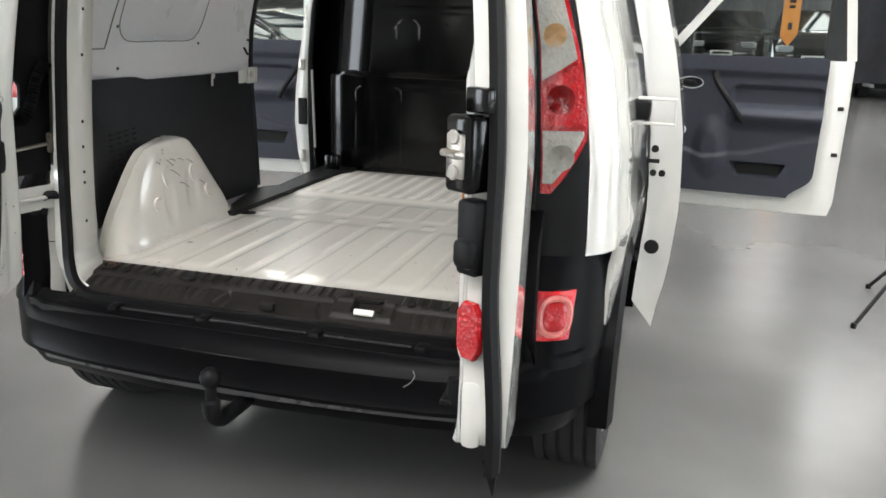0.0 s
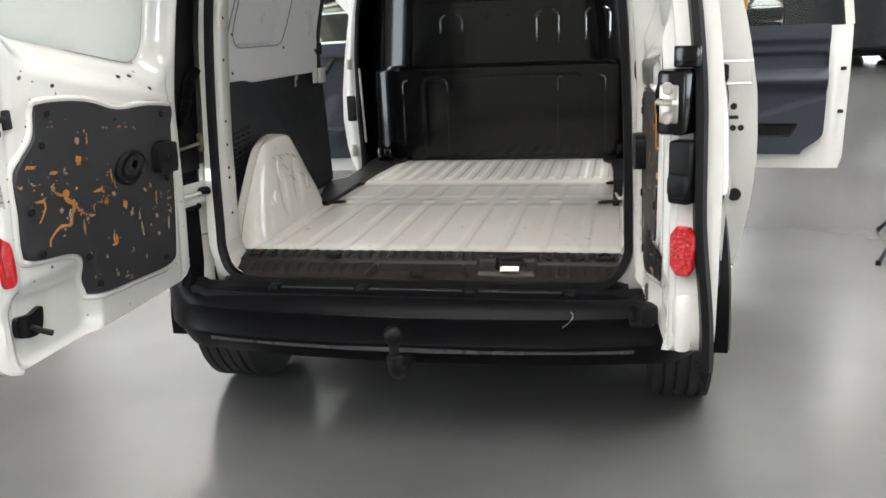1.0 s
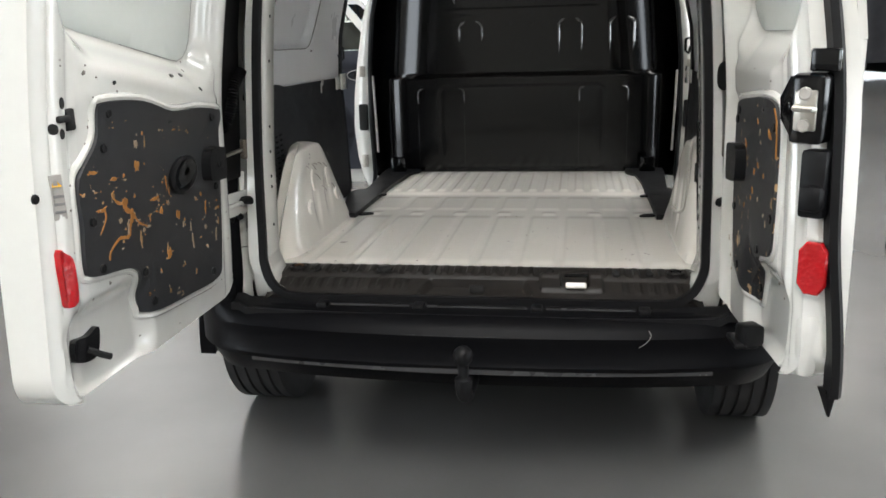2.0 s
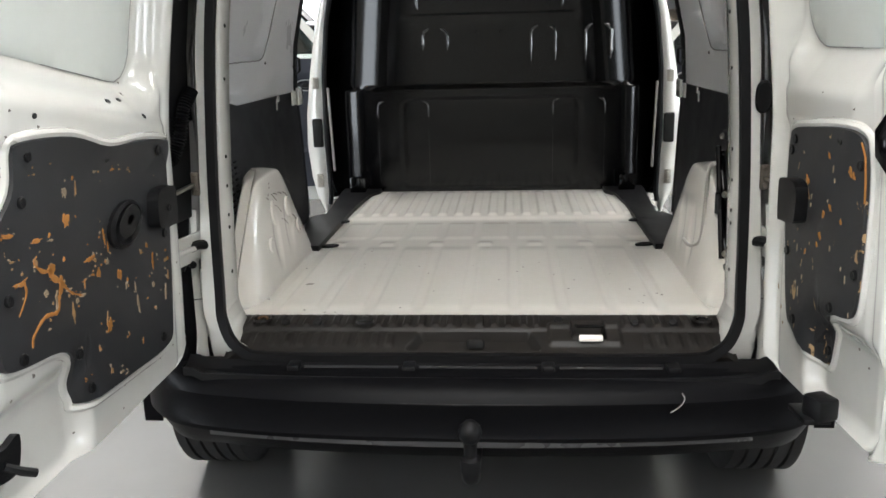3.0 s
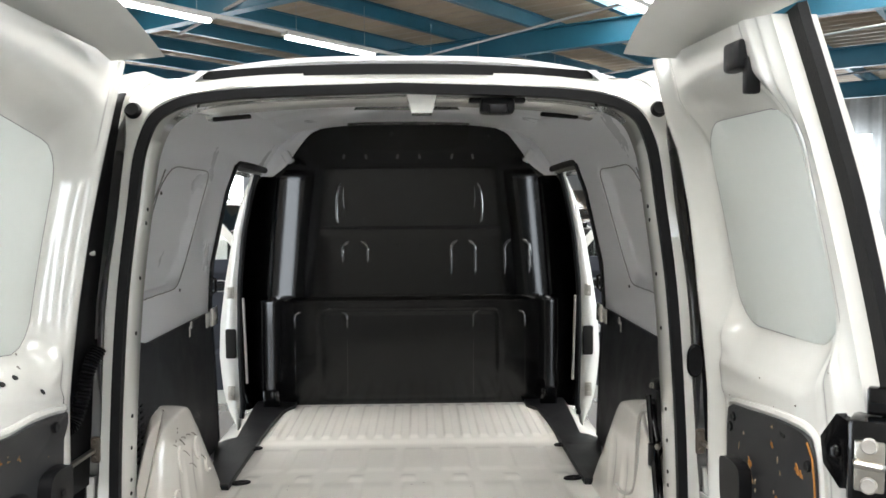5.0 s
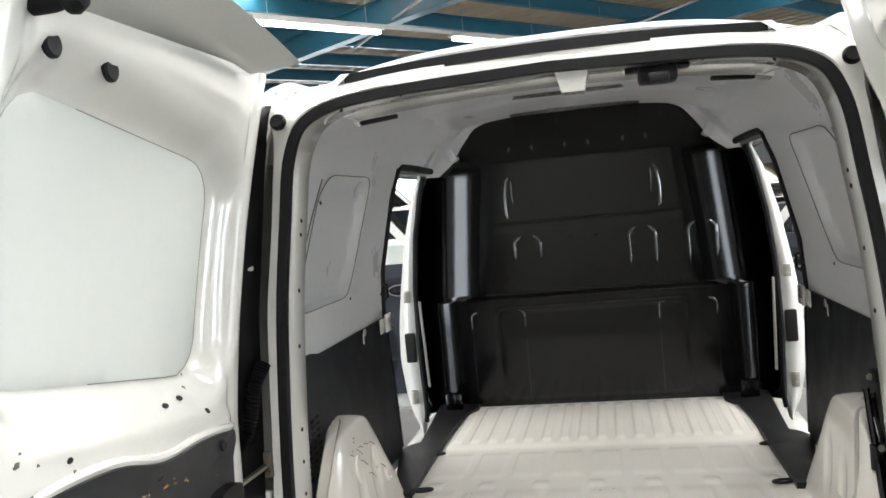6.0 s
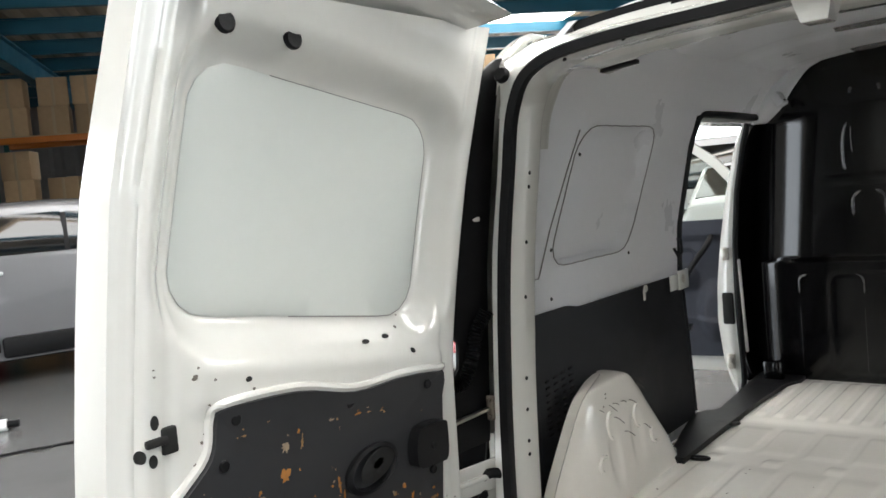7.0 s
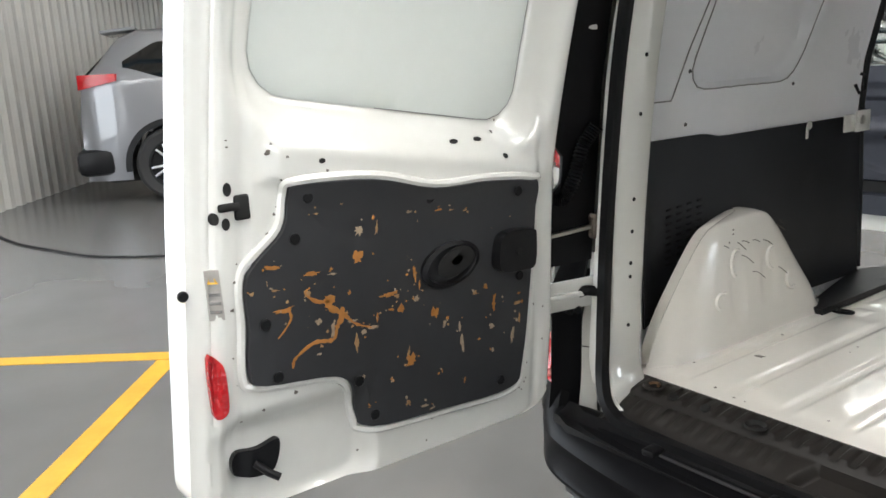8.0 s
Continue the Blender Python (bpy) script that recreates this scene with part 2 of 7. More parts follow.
def plate(bm, outline, thick, place):
    """A flat sheet with a free outline (2D points), given a thickness and laid by the matrix place; its edge is slightly rounded."""
    n = len(outline)
    c = Vector((sum(p[0] for p in outline) / n, sum(p[1] for p in outline) / n))
    e = min(0.003, thick * 0.4)
    def ring(inset, h):
        out = []
        for p in outline:
            d = Vector(p) - c
            q = c + d * max(0.0, 1 - inset / max(d.length, 1e-6))
            out.append(place @ Vector((q.x, q.y, h)))
        return out
    loft(bm, [ring(0, 0), ring(0, thick - e), ring(e, thick)])


def stud(bm, p, n, r, h=0.004, seg=14):
    """A small round plug or screw head on a face."""
    p, n = Vector(p), Vector(n).normalized()
    t = n.orthogonal().normalized()
    q = n.cross(t)
    rings = [[p + (t * math.cos(2 * math.pi * k / seg) + q * math.sin(2 * math.pi * k / seg)) * rr + n * hh for k in range(seg)]
             for rr, hh in ((r, 0), (r, h * 0.6), (r * 0.8, h), (r * 0.4, h * 0.9))]
    loft(bm, rings)


def bar(bm, a, b, width, height, bevel=0.002):
    """A square bar from a to b."""
    a, b = Vector(a), Vector(b)
    m = (b - a).to_track_quat("Z", "Y").to_matrix().to_4x4()
    rbox(bm, (a + b) / 2, (width, height, (b - a).length), bevel, m)


# ---- the hall ----
# The hall's own axes lie askew to the van: A runs along the side wall, B across it.
HA, HB = Vector((-0.78, 0.62, 0)).normalized(), Vector((0.62, 0.78, 0)).normalized()
HALL = Matrix(((HB.x, HA.x, 0, 0), (HB.y, HA.y, 0, 0), (0, 0, 1, 0), (0, 0, 0, 1)))  # local x along B, local y along A


def hall(b, a, z=0.0):
    return HALL @ Vector((b, a, z))


def structure(ob, label, category):
    return tagged(ob, label, category, kind="structure")


B0, B1, A0, A1 = -12.0, 26.0, -11.0, 22.0   # the hall's extent along its axes
bm = bmesh.new()
grid(bm, lambda u, v: hall(B0 - 2 + (B1 - B0 + 4) * u, A0 - 2 + (A1 - A0 + 4) * v, 0), 8, 8)
structure(part("floor", bm, CONCRETE, smooth=0), "worn grey painted concrete hall floor", "floor")

CEIL = 4.1
TEAL = material("teal_steel_paint", (0.012, 0.12, 0.19), 0.45, amount=0.2, stains=0.3, stain_scale=2)
SHEET = material("cream_roof_sheet", (0.50, 0.40, 0.29), 0.6, amount=0.15, stains=0.4, stain_scale=0.7, stain_colour=(0.33, 0.25, 0.18))
WALL = material("white_wall_sheet", (0.50, 0.49, 0.46), 0.4, amount=0.08, stains=0.25, stain_scale=0.8)
GREY_WALL = material("dull_block_wall", (0.28, 0.28, 0.28), 0.8, amount=0.25, grain=6, stains=0.4, stain_scale=0.5)
PALE = glow("roof_skylight", (0.99, 0.98, 0.96), SKY_POWER)
DAY = glow("assumed_window_glow", (0.88, 0.95, 1.0), DAY_POWER)
SIDE_FILL = glow("side_fill_glow", (0.86, 0.93, 1.0), SIDE_POWER)
END_FILL = glow("end_fill_glow", (0.97, 0.985, 1.0), END_FILL_POWER)
LAMP = glow("fluorescent_tube", (1.0, 0.95, 0.89), TUBE_POWER)


def corrugated(a, b, z0, z1, pitch=0.2, depth=0.035):
    """A profiled sheet wall from a to b."""
    bm = bmesh.new()
    a, b = Vector(a), Vector(b)
    d = b - a
    n = Vector((-d.y, d.x, 0)).normalized()
    count = int(d.length / pitch)
    xs = [(k + f, h) for k in range(count) for f, h in ((0, 0), (0.3, 0), (0.45, 1), (0.85, 1))]
    low = [bm.verts.new(a + d * (x / count) + n * depth * h + Vector((0, 0, z0))) for x, h in xs]
    high = [bm.verts.new(v.co + Vector((0, 0, z1 - z0))) for v in low]
    back_low = [bm.verts.new(a + d * (x / count) + n * -0.08 + Vector((0, 0, z0))) for x, h in xs]
    back_high = [bm.verts.new(v.co + Vector((0, 0, z1 - z0))) for v in back_low]
    quad_rows(bm, [back_high, back_low, low, high])
    return bm


for k, (p, q) in enumerate((((B0, A1), (B1, A1)), ((B1, A1), (B1, A0)), ((B1, A0), (B0, A0)), ((B0, A0), (B0, A1)))):
    ob = part("wall_" + ("west", "north", "east", "south")[k], corrugated(hall(*q), hall(*p), 0, CEIL + 1, 0.6), GREY_WALL, smooth=0)
    structure(ob, "dull grey hall wall", "wall")
# the white sheet wall behind the parked car
ob = part("wall_partition", corrugated(hall(-5.4, 13.2), hall(-5.4, -6.0), 0, CEIL + 0.5, 0.20, 0.05), WALL, smooth=0)
structure(ob, "white profiled sheet steel partition wall", "wall")
# glowing panels for assumed daylight windows, added to brighten the floor and load bay
for k, (b, a, ry, w) in enumerate(((B1 - 0.4, -4, 0, 7), (B1 - 0.4, 7, 0, 7), (11, A0 + 0.4, 1, 8), (14, A1 - 0.4, 1, 7), (6, A1 - 0.4, 1, 6))):
    bm = bmesh.new()
    rbox(bm, hall(b, a, 2.0), (0.04, w, 2.8) if not ry else (w, 0.04, 2.8), 0.004, HALL)
    structure(part("window_%d" % (k + 1), bm, DAY, smooth=0), "glowing panel added for an assumed daylight window", "window")

# glowing panels, unseen, added as fill: one by the partition, three at hall's end
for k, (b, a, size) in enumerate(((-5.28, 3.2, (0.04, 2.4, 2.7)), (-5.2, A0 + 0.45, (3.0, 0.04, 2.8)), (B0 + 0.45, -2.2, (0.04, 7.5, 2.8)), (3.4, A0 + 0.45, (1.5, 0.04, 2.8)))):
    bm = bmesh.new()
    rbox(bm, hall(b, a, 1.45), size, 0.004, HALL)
    structure(part("door_%d" % (k + 1), bm, SIDE_FILL if k in (0, 3) else END_FILL, smooth=0), "unseen glowing panel added as daylight through a gateway", "gate")

bm = bmesh.new()
nb = int((B1 - B0) / 0.10)
rows = []
for y in (A0, A1):
    rows.append([bm.verts.new(hall(B0 + (B1 - B0) * k / nb, y, CEIL + 0.62 + (0.05 if k % 4 in (1, 2) else 0))) for k in range(nb + 1)])
quad_rows(bm, rows)
structure(part("ceiling", bm, SHEET, smooth=0), "cream profiled sheet roof over teal purlins", "ceiling")

# translucent roof lights between the purlins, many unseen and added to light the van
for k, (b, a) in enumerate(((2.3, -0.40), (0.1, 3.40), (11.5, 4.2), (11.5, 0.9), (16.0, -5.6), (-0.84, 5.06), (2.2, 5.06), (4.74, -1.95), (5.6, 0.5), (3.8, -3.1), (4.0, 14.1), (17.0, 9.0), (-2.6, -1.2), (-2.6, -2.9), (-6.0, -2.9), (-6.0, -4.6), (-6.0, -6.3), (-9.4, -6.3), (-9.4, -8.0), (3.2, 9.4))):
    bm = bmesh.new()
    rbox(bm, hall(b, a, CEIL + 0.56), (3.2, 1.5, 0.02), 0.004, HALL)
    structure(part("roof_light_%d" % (k + 1), bm, PALE, smooth=0), "bright translucent roof light sheet", "skylight")


def beam(name, p, q, w, h, mat, label, parent=None):
    bm = bmesh.new()
    p, q = Vector(p), Vector(q)
    d = (q - p).normalized()
    up = Vector((0, 0, 1))
    s = d.cross(up).normalized()
    # an I-section
    prof = [(-w / 2, 0), (w / 2, 0), (w / 2, 0.02), (0.012, 0.02), (0.012, h - 0.02), (w / 2, h - 0.02), (w / 2, h), (-w / 2, h),
            (-w / 2, h - 0.02), (-0.012, h - 0.02), (-0.012, 0.02), (-w / 2, 0.02)]
    loft(bm, [[e + s * x + up * z for x, z in prof] for e in (p, q)])
    return tagged(part(name, bm, mat, parent, smooth=0), label, "beam", "roof beams")


for k in range(8):
    b = B0 + 2.5 + k * 5.2
    beam("roof_beam", hall(b, A0, CEIL - 0.05), hall(b, A1, CEIL - 0.05), 0.18, 0.40, TEAL, "teal painted steel roof beam under the sheets")
for k in range(26):
    a = A0 + 0.8 + k * 1.65
    beam("roof_purlin", hall(B0, a, CEIL + 0.36), hall(B1, a, CEIL + 0.36), 0.10, 0.24, TEAL, "teal steel purlin under the roof sheets")
STEELGREY = material("galvanised_rod", (0.42, 0.42, 0.42), 0.5, metal=0.5, amount=0.2)
for k in range(5):
    bm = bmesh.new()
    tube(bm, [hall(-2 + 4.5 * k, -3, CEIL + 0.02), hall(2.2 + 4.5 * k, 10.0, CEIL + 0.02)], 0.022)
    tagged(part("brace_rod", bm, STEELGREY), "grey steel brace rod under the roof", "rod", "roof braces")


def strip_light():
    root = empty("strip_light")
    bm = bmesh.new()
    rbox(bm, (0, 0, 0.05), (1.85, 0.14, 0.06), 0.01)
    part("housing", bm, WALL, root, "white enamelled housing")
    bm = bmesh.new()
    rbox(bm, (0, 0, 0), (1.78, 0.09, 0.05), 0.02)
    part("diffuser", bm, LAMP, root, "glowing diffuser")
    for sx in (-0.7, 0.7):
        bm = bmesh.new()
        tube(bm, [(sx, 0, 0.07), (sx, 0, 0.70)], 0.004, 6)
        part("hanger", bm, STEELGREY, root)
    return tagged(root, "lit fluorescent strip light hung under the roof", "lamp", "hall strip lights")


lamp0 = strip_light()
turn = HALL.copy()
spots = [(1.4 + 3.05 * k, a) for a in (7.5, 3.0, -3.2, -8.5) for k in range(-3, 5) if (a, k) not in ((3.0, -1), (3.0, -2), (-3.2, -1), (-3.2, 0), (-3.2, -2))]
lamp0.matrix_basis = Matrix.Translation(hall(*spots[0], CEIL - 0.35)) @ turn
for s in spots[1:]:
    copy_thing(lamp0, Matrix.Translation(hall(*s, CEIL - 0.35)) @ turn)
for a in (7.5, 3.0, -3.2, -8.5):
    bm = bmesh.new()
    rbox(bm, hall(4.5, a, CEIL - 0.27), (27, 0.05, 0.05), 0.008, HALL)
    tagged(part("lamp_rail", bm, WALL), "white rail carrying the strip lights", "rail", "lamp rails")

# bay markings on the floor
for b, a, lb, la in ((-4.3, 2.41, 4.4, 0.10), (-2.1, 1.2, 0.10, 2.3)):
    bm = bmesh.new()
    rbox(bm, hall(b, a, 0.001), (lb, la, 0.006), 0.002, HALL)
    structure(part("trim", bm, material("yellow_line_paint", (0.60, 0.33, 0.025), 0.5, amount=0.12, stains=0.3, stain_scale=3), smooth=0), "yellow painted bay line on the floor", "floor line")


# ---- the van ----
van = tagged(empty("delivery_van"), "white panel van with its rear, sliding and front doors open", "van")

INNER = [(0, 0.535), (0.46, 0.535), (0.555, 0.552), (0.600, 0.615), (0.603, 0.70), (0.598, 0.97), (0.583, 1.25), (0.560, 1.45),
         (0.538, 1.59), (0.486, 1.664), (0.34, 1.695), (0, 1.709)]
OUTER = [(0, 0.50), (0.50, 0.50), (0.62, 0.516), (0.668, 0.60), (0.668, 0.72), (0.653, 0.97), (0.640, 1.25), (0.614, 1.45),
         (0.597, 1.60), (0.575, 1.722), (0.40, 1.745), (0, 1.753)]


def lean(z):
    return 0.055 * max(0.0, (z - 0.55) / 1.15) ** 1.5 + 0.05 * step(z, 1.68, 1.76)


def loop(points, n=6):
    """A closed loop from its right half."""
    half = spline([(x, z, 0) for x, z in points], n)
    full = half + [Vector((-p.x, p.y, 0)) for p in half[-2:0:-1]]
    return [(p.x, p.y) for p in full]


LI, LO = loop(INNER), loop(OUTER)
BODY_X = [(0.30, 0.86), (0.55, 0.885), (0.80, 0.895), (1.0, 0.885), (1.2, 0.852), (1.4, 0.798), (1.6, 0.728), (1.72, 0.66), (1.80, 0.55)]
EDGE_X = [(0.50, 0.66), (0.58, 0.69), (0.70, 0.694), (0.97, 0.692), (1.25, 0.672), (1.45, 0.635), (1.62, 0.598), (1.74, 0.54)]
GAP_X = [(0.50, 0.63), (0.60, 0.668), (0.72, 0.670), (0.97, 0.655), (1.25, 0.642), (1.45, 0.617), (1.57, 0.602), (1.72, 0.575)]
WALL_X = [(0.60, 0.675), (0.9, 0.685), (1.1, 0.695), (1.25, 0.685), (1.5, 0.628), (1.62, 0.585), (1.70, 0.53), (1.76, 0.45)]

# rear frame: the jamb behind the seal and the face between seal and door gap
bm = bmesh.new()
def loop_row(pts, dy, grow=0.0):
    def foot(x, z):
        return 0.045 * (1 - step(z, 0.545, 0.60)) if dy > 0.005 and z < 0.62 else 0.0
    return [bm.verts.new((x * (1 + grow / 0.6), lean(z) + dy, z + (z - 1.12) * grow / 0.6 - foot(x, z))) for x, z in pts]
rows = [loop_row(LI, 0.16, 0.060), loop_row(LI, 0.112, 0.030), loop_row(LI, 0.105, -0.006), loop_row(LI, 0.096, -0.010), loop_row(LI, 0.01, -0.007),
        loop_row(LI, 0.0, 0.0), loop_row(LI, -0.012, 0.012),
        loop_row(LO, -0.004, -0.02), loop_row(LO, 0.03, -0.004), loop_row(LO, 0.10, 0.0)]
quad_rows(bm, rows, close_u=True)
part("rear_frame", bm, WHITE, van, "white painted frame with a row of bolt holes")

bm = bmesh.new()
sweep(bm, [(x * 0.997, lean(z) - 0.012 - 0.020 * (1 - step(z, 0.55, 0.64)), z * 0.9985) for x, z in LI],
      [(-0.010, -0.012), (0.010, -0.012), (0.012, 0.0), (0.008, 0.013), (-0.008, 0.013), (-0.012, 0.0)], closed=True, up=(0, 1, 0))
part("door_seal", bm, RUBBER, van, "black rubber seal round the rear opening")

# cargo floor with pressed ribs
def groove(x, pitch, sharp, shift=0.0):
    return 0.5 + 0.5 * math.tanh(sharp * (math.sin(x * 2 * math.pi / pitch) + shift))


def floor_z(x, y):
    z = 0.577
    z += 0.0052 * groove(x, 0.066, 4) * step(y, 1.33, 1.37) * (1 - step(y, 1.82, 1.86))
    z += 0.0038 * groove(x, 0.126, 7, 0.72) * step(y, 0.17, 0.23) * (1 - step(y, 0.80, 0.88))
    z += 0.0026 * groove(x, 0.126, 7, 0.72) * step(y, 0.97, 1.0) * (1 - step(y, 1.20, 1.24))
    # low pressed pads across the middle
    for k in range(-3, 4):
        z += 0.003 * (1 - step(rounded(x, y, 0.168 * k, 0.905, 0.022, 0.026, 0.01), -0.004, 0.006))
    return z + 0.006 * step(y, 1.27, 1.33)
bm = bmesh.new()
def floor_sheet(u, v):
    y = 0.10 + 1.82 * v
    x = (2 * u - 1) * (0.72 - 0.11 * step(y, 0.90, 1.05))
    return x, y, floor_z(x, y)
slab(bm, floor_sheet, lambda u, v: (0, 0, -0.04), 288, 120)
part("cargo_floor", bm, WHITE_FLOOR, van, "ribbed white steel load floor, scuffed and glossy")

# bulkhead
def bulk_y(x, z):
    a = abs(x)
    up = step(z, 1.046, 1.075)
    y = 1.755 - 0.034 * up - 0.012 * step(z, 1.05, 1.7) + 0.05 * step(z, 1.60, 1.80)
    # the upper half rounds off to both sides, the lower half stays flat almost to its edge
    e = max(0.0, a - lerp_table(z, [(1.05, 0.400), (1.6, 0.350)]))
    y += (0.345 - math.sqrt(max(0.006, 0.119 - e * e))) * up + 0.03 * max(0.0, (a - 0.545) / 0.085) ** 2 * (1 - up)
    y += 0.003 * (1 - step(abs(z - 1.058), 0.004, 0.012)) * (1 - step(a, 0.44, 0.50))
    y += 0.0010 * (1 - step(abs(rounded(x, z, 0, 0.82, 0.375, 0.185, 0.03)), 0.004, 0.012)) + 0.0012 * (1 - step(abs(z - 1.345), 0.008, 0.02)) * (1 - step(a, 0.30, 0.42))
    return y
BULK_W = [(0.59, 0.66), (0.675, 0.690), (0.868, 0.702), (1.125, 0.698), (1.33, 0.678), (1.5, 0.640), (1.566, 0.600), (1.60, 0.545), (1.625, 0.512), (1.68, 0.478),
          (1.74, 0.432), (1.762, 0.405), (1.78, 0.345), (1.79, 0.26)]
def bulk(u, v):
    z = 0.585 + 1.205 * v
    x = (2 * u - 1) * lerp_table(z, BULK_W)
    return x, bulk_y(x, z), z
bm = bmesh.new()
slab(bm, bulk, lambda u, v: (0, 0.012, 0), 150, 200)
part("bulkhead", bm, BLACK_GLOSS, van, "glossy black pressed steel bulkhead")

def side(sg):
    name = ""
    # inner wall with a pressed panel
    def wall(u, v):
        y, z = 0.10 + 1.643 * u, 0.58 + 1.17 * v
        x = lerp_table(z, WALL_X)
        d = rounded(y - 0.26 * (z - 1.385), z, 0.625, 1.385, 0.225, 0.175, 0.07)
        x += 0.024 * (1 - step(d, -0.02, 0.004))
        x -= 0.05 * (1 - step(y, 0.10, 0.22))
        return sg * x, y, z
    bm = bmesh.new()
    slab(bm, wall, lambda u, v: (sg * 0.02, 0, 0), 62, 69, lambda u, v: 1.643 * u < 1.06 or v > 60 / 69)
    part("inner_wall", bm, WHITE_COOL, van, "pale painted inner side panel with a pressed field")
    bm = bmesh.new()
    pts = []
    for k in range(60):
        a = 2 * math.pi * k / 60
        m = 0.0
        while rounded(0.625 + m * math.cos(a), 1.385 + m * math.sin(a), 0.625, 1.385, 0.225, 0.175, 0.07) < 0:
            m += 0.002
        pts.append((0.625 + m * math.cos(a), 1.385 + m * math.sin(a)))
    tube(bm, [(sg * (lerp_table(z, WALL_X) - 0.001), y + 0.26 * (z - 1.385), z) for y, z in pts], 0.0016, 6, closed=True)
    part("panel_joint", bm, HAIRLINE, van, "thin grey joint round the pressed field")
    # a seam behind the field, with two small studs
    bm = bmesh.new()
    tube(bm, [(sg * (lerp_table(z, WALL_X) - 0.0012), y, z) for y, z in ((0.215, 1.19), (0.30, 1.19), (0.306, 1.20), (0.345, 1.31), (0.395, 1.45), (0.425, 1.55))], 0.0018, 6)
    part("wall_seam", bm, HAIRLINE, van, "grey seam in the side panel")
    for y, z in ((0.452, 1.49), (0.362, 1.255), (0.80, 1.20), (0.36, 1.13)):
        bm = bmesh.new()
        stud(bm, (sg * (lerp_table(z, WALL_X) + 0.0005), y, z), (-sg, 0, 0), 0.005, 0.003, 10)
        part("wall_stud", bm, SEAM, van)
    # cladding
    def clad(u, v):
        y = 0.17 + 0.985 * u
        lo = 0.67 - 0.055 * step(y, 0.3, 0.6)
        hi = 1.102 - 0.012 * step(y, 0.42, 0.5)
        z = lo + (hi - lo) * v
        x = lerp_table(z, WALL_X) - 0.05 * (1 - step(y, 0.10, 0.22)) - 0.008
        return sg * x, y, z
    bm = bmesh.new()
    slab(bm, clad, lambda u, v: (sg * 0.006, 0, 0), 40, 20)
    part("side_cladding", bm, TRIM, van, "dark grey moulded side cladding")
    # wheel arch
    H = [(0.170, 0.578), (0.215, 0.685), (0.262, 0.757), (0.312, 0.819), (0.360, 0.866), (0.395, 0.884), (0.45, 0.889), (0.55, 0.893), (0.62, 0.889),
         (0.66, 0.862), (0.71, 0.812), (0.80, 0.710), (0.86, 0.625), (0.895, 0.578)]
    Hs = spline([(a, b, 0) for a, b in H], 6)
    Ht = [(p.x, p.y) for p in Hs]
    def arch(u, v):
        y = 0.170 + 0.725 * u
        h = lerp_table(y, Ht)
        k = min(1.0, (h - 0.578) / 0.31)
        pts = [(0.572, 0.578), (0.580, min(0.60, h)), (0.598, 0.58 + (h - 0.58) * 0.66), (0.614, h - 0.020), (0.640, h), (0.73, h + 0.002)]
        p = spline([(a, b, 0) for a, b in pts], 6)
        q = p[min(len(p) - 1, round(v * (len(p) - 1)))]
        x = q.x + 0.012 * (1 - step(k, 0.0, 0.75)) * (1 - step(y, 0.3, 0.5)) + 0.03 * (1 - step(k, 0.0, 0.4)) * step(y, 0.5, 0.7)
        # two shallow dished pressings
        for cy, cz in ((0.44, 0.70), (0.60, 0.72)):
            x += 0.005 * (1 - step(math.hypot((y - cy) / 0.045, (q.y - cz) / 0.075), 0.55, 1.0))
        # the rear flank leans forward on both sides of its crease
        y += (3.3 * max(0.0, q.x - 0.624) + 1.15 * max(0.0, 0.622 - q.x)) * (1 - step(y, 0.36, 0.60))
        return sg * x, y, max(q.y, 0.576)
    bm = bmesh.new()
    slab(bm, arch, lambda u, v: (sg * 0.03, 0, -0.003), 72, 30)
    part("wheel_arch", bm, WHITE_FLOOR, van, "scuffed white inner wheel arch")
    # floor edge cover at the sliding door
    out = [(0.552, 0.80), (0.60, 0.80), (0.655, 1.03), (0.70, 1.242), (0.675, 1.300), (0.642, 1.33), (0.672, 1.82), (0.672, 1.90), (0.50, 1.90), (0.495, 1.80),
           (0.532, 1.72), (0.546, 1.5), (0.552, 1.12)]
    bm = bmesh.new()
    plate(bm, [(sg * x, y) for x, y in out][::sg], 0.018, Matrix.Translation((0, 0, 0.580)))
    part("step_cover", bm, PLASTIC, van, "dark plastic step cover beside the load floor")
    # outer quarter panel
    def skin(u, v):
        y, z = 0.16 + 1.02 * u, 0.56 + 1.18 * v
        x = lerp_table(z, BODY_X) - 0.02 * (1 - step(y, 0.1, 0.4))
        x += 0.012 * (1 - step(abs(z - 0.78), 0.0, 0.05))
        return sg * x, y, z
    bm = bmesh.new()
    slab(bm, skin, lambda u, v: (-sg * 0.012, 0, 0), 24, 30, lambda u, v: math.hypot(0.16 + 1.02 * u - 0.52, 0.56 + 1.18 * v - 0.31) > 0.36)
    part("quarter_panel", bm, WHITE, van)
    # corner between frame and quarter panel
    def corner(s, z, off=0.0):
        a, xo = lerp_table(z, EDGE_X), lerp_table(z, BODY_X) - 0.018
        t = s * math.pi / 2
        x = a + (xo - a) * math.sin(t)
        y = lean(z) + 0.012 + 0.15 * (1 - math.cos(t))
        n = Vector((math.sin(t), -math.cos(t), 0)) * off
        return Vector((sg * (x + n.x), y + n.y, z))
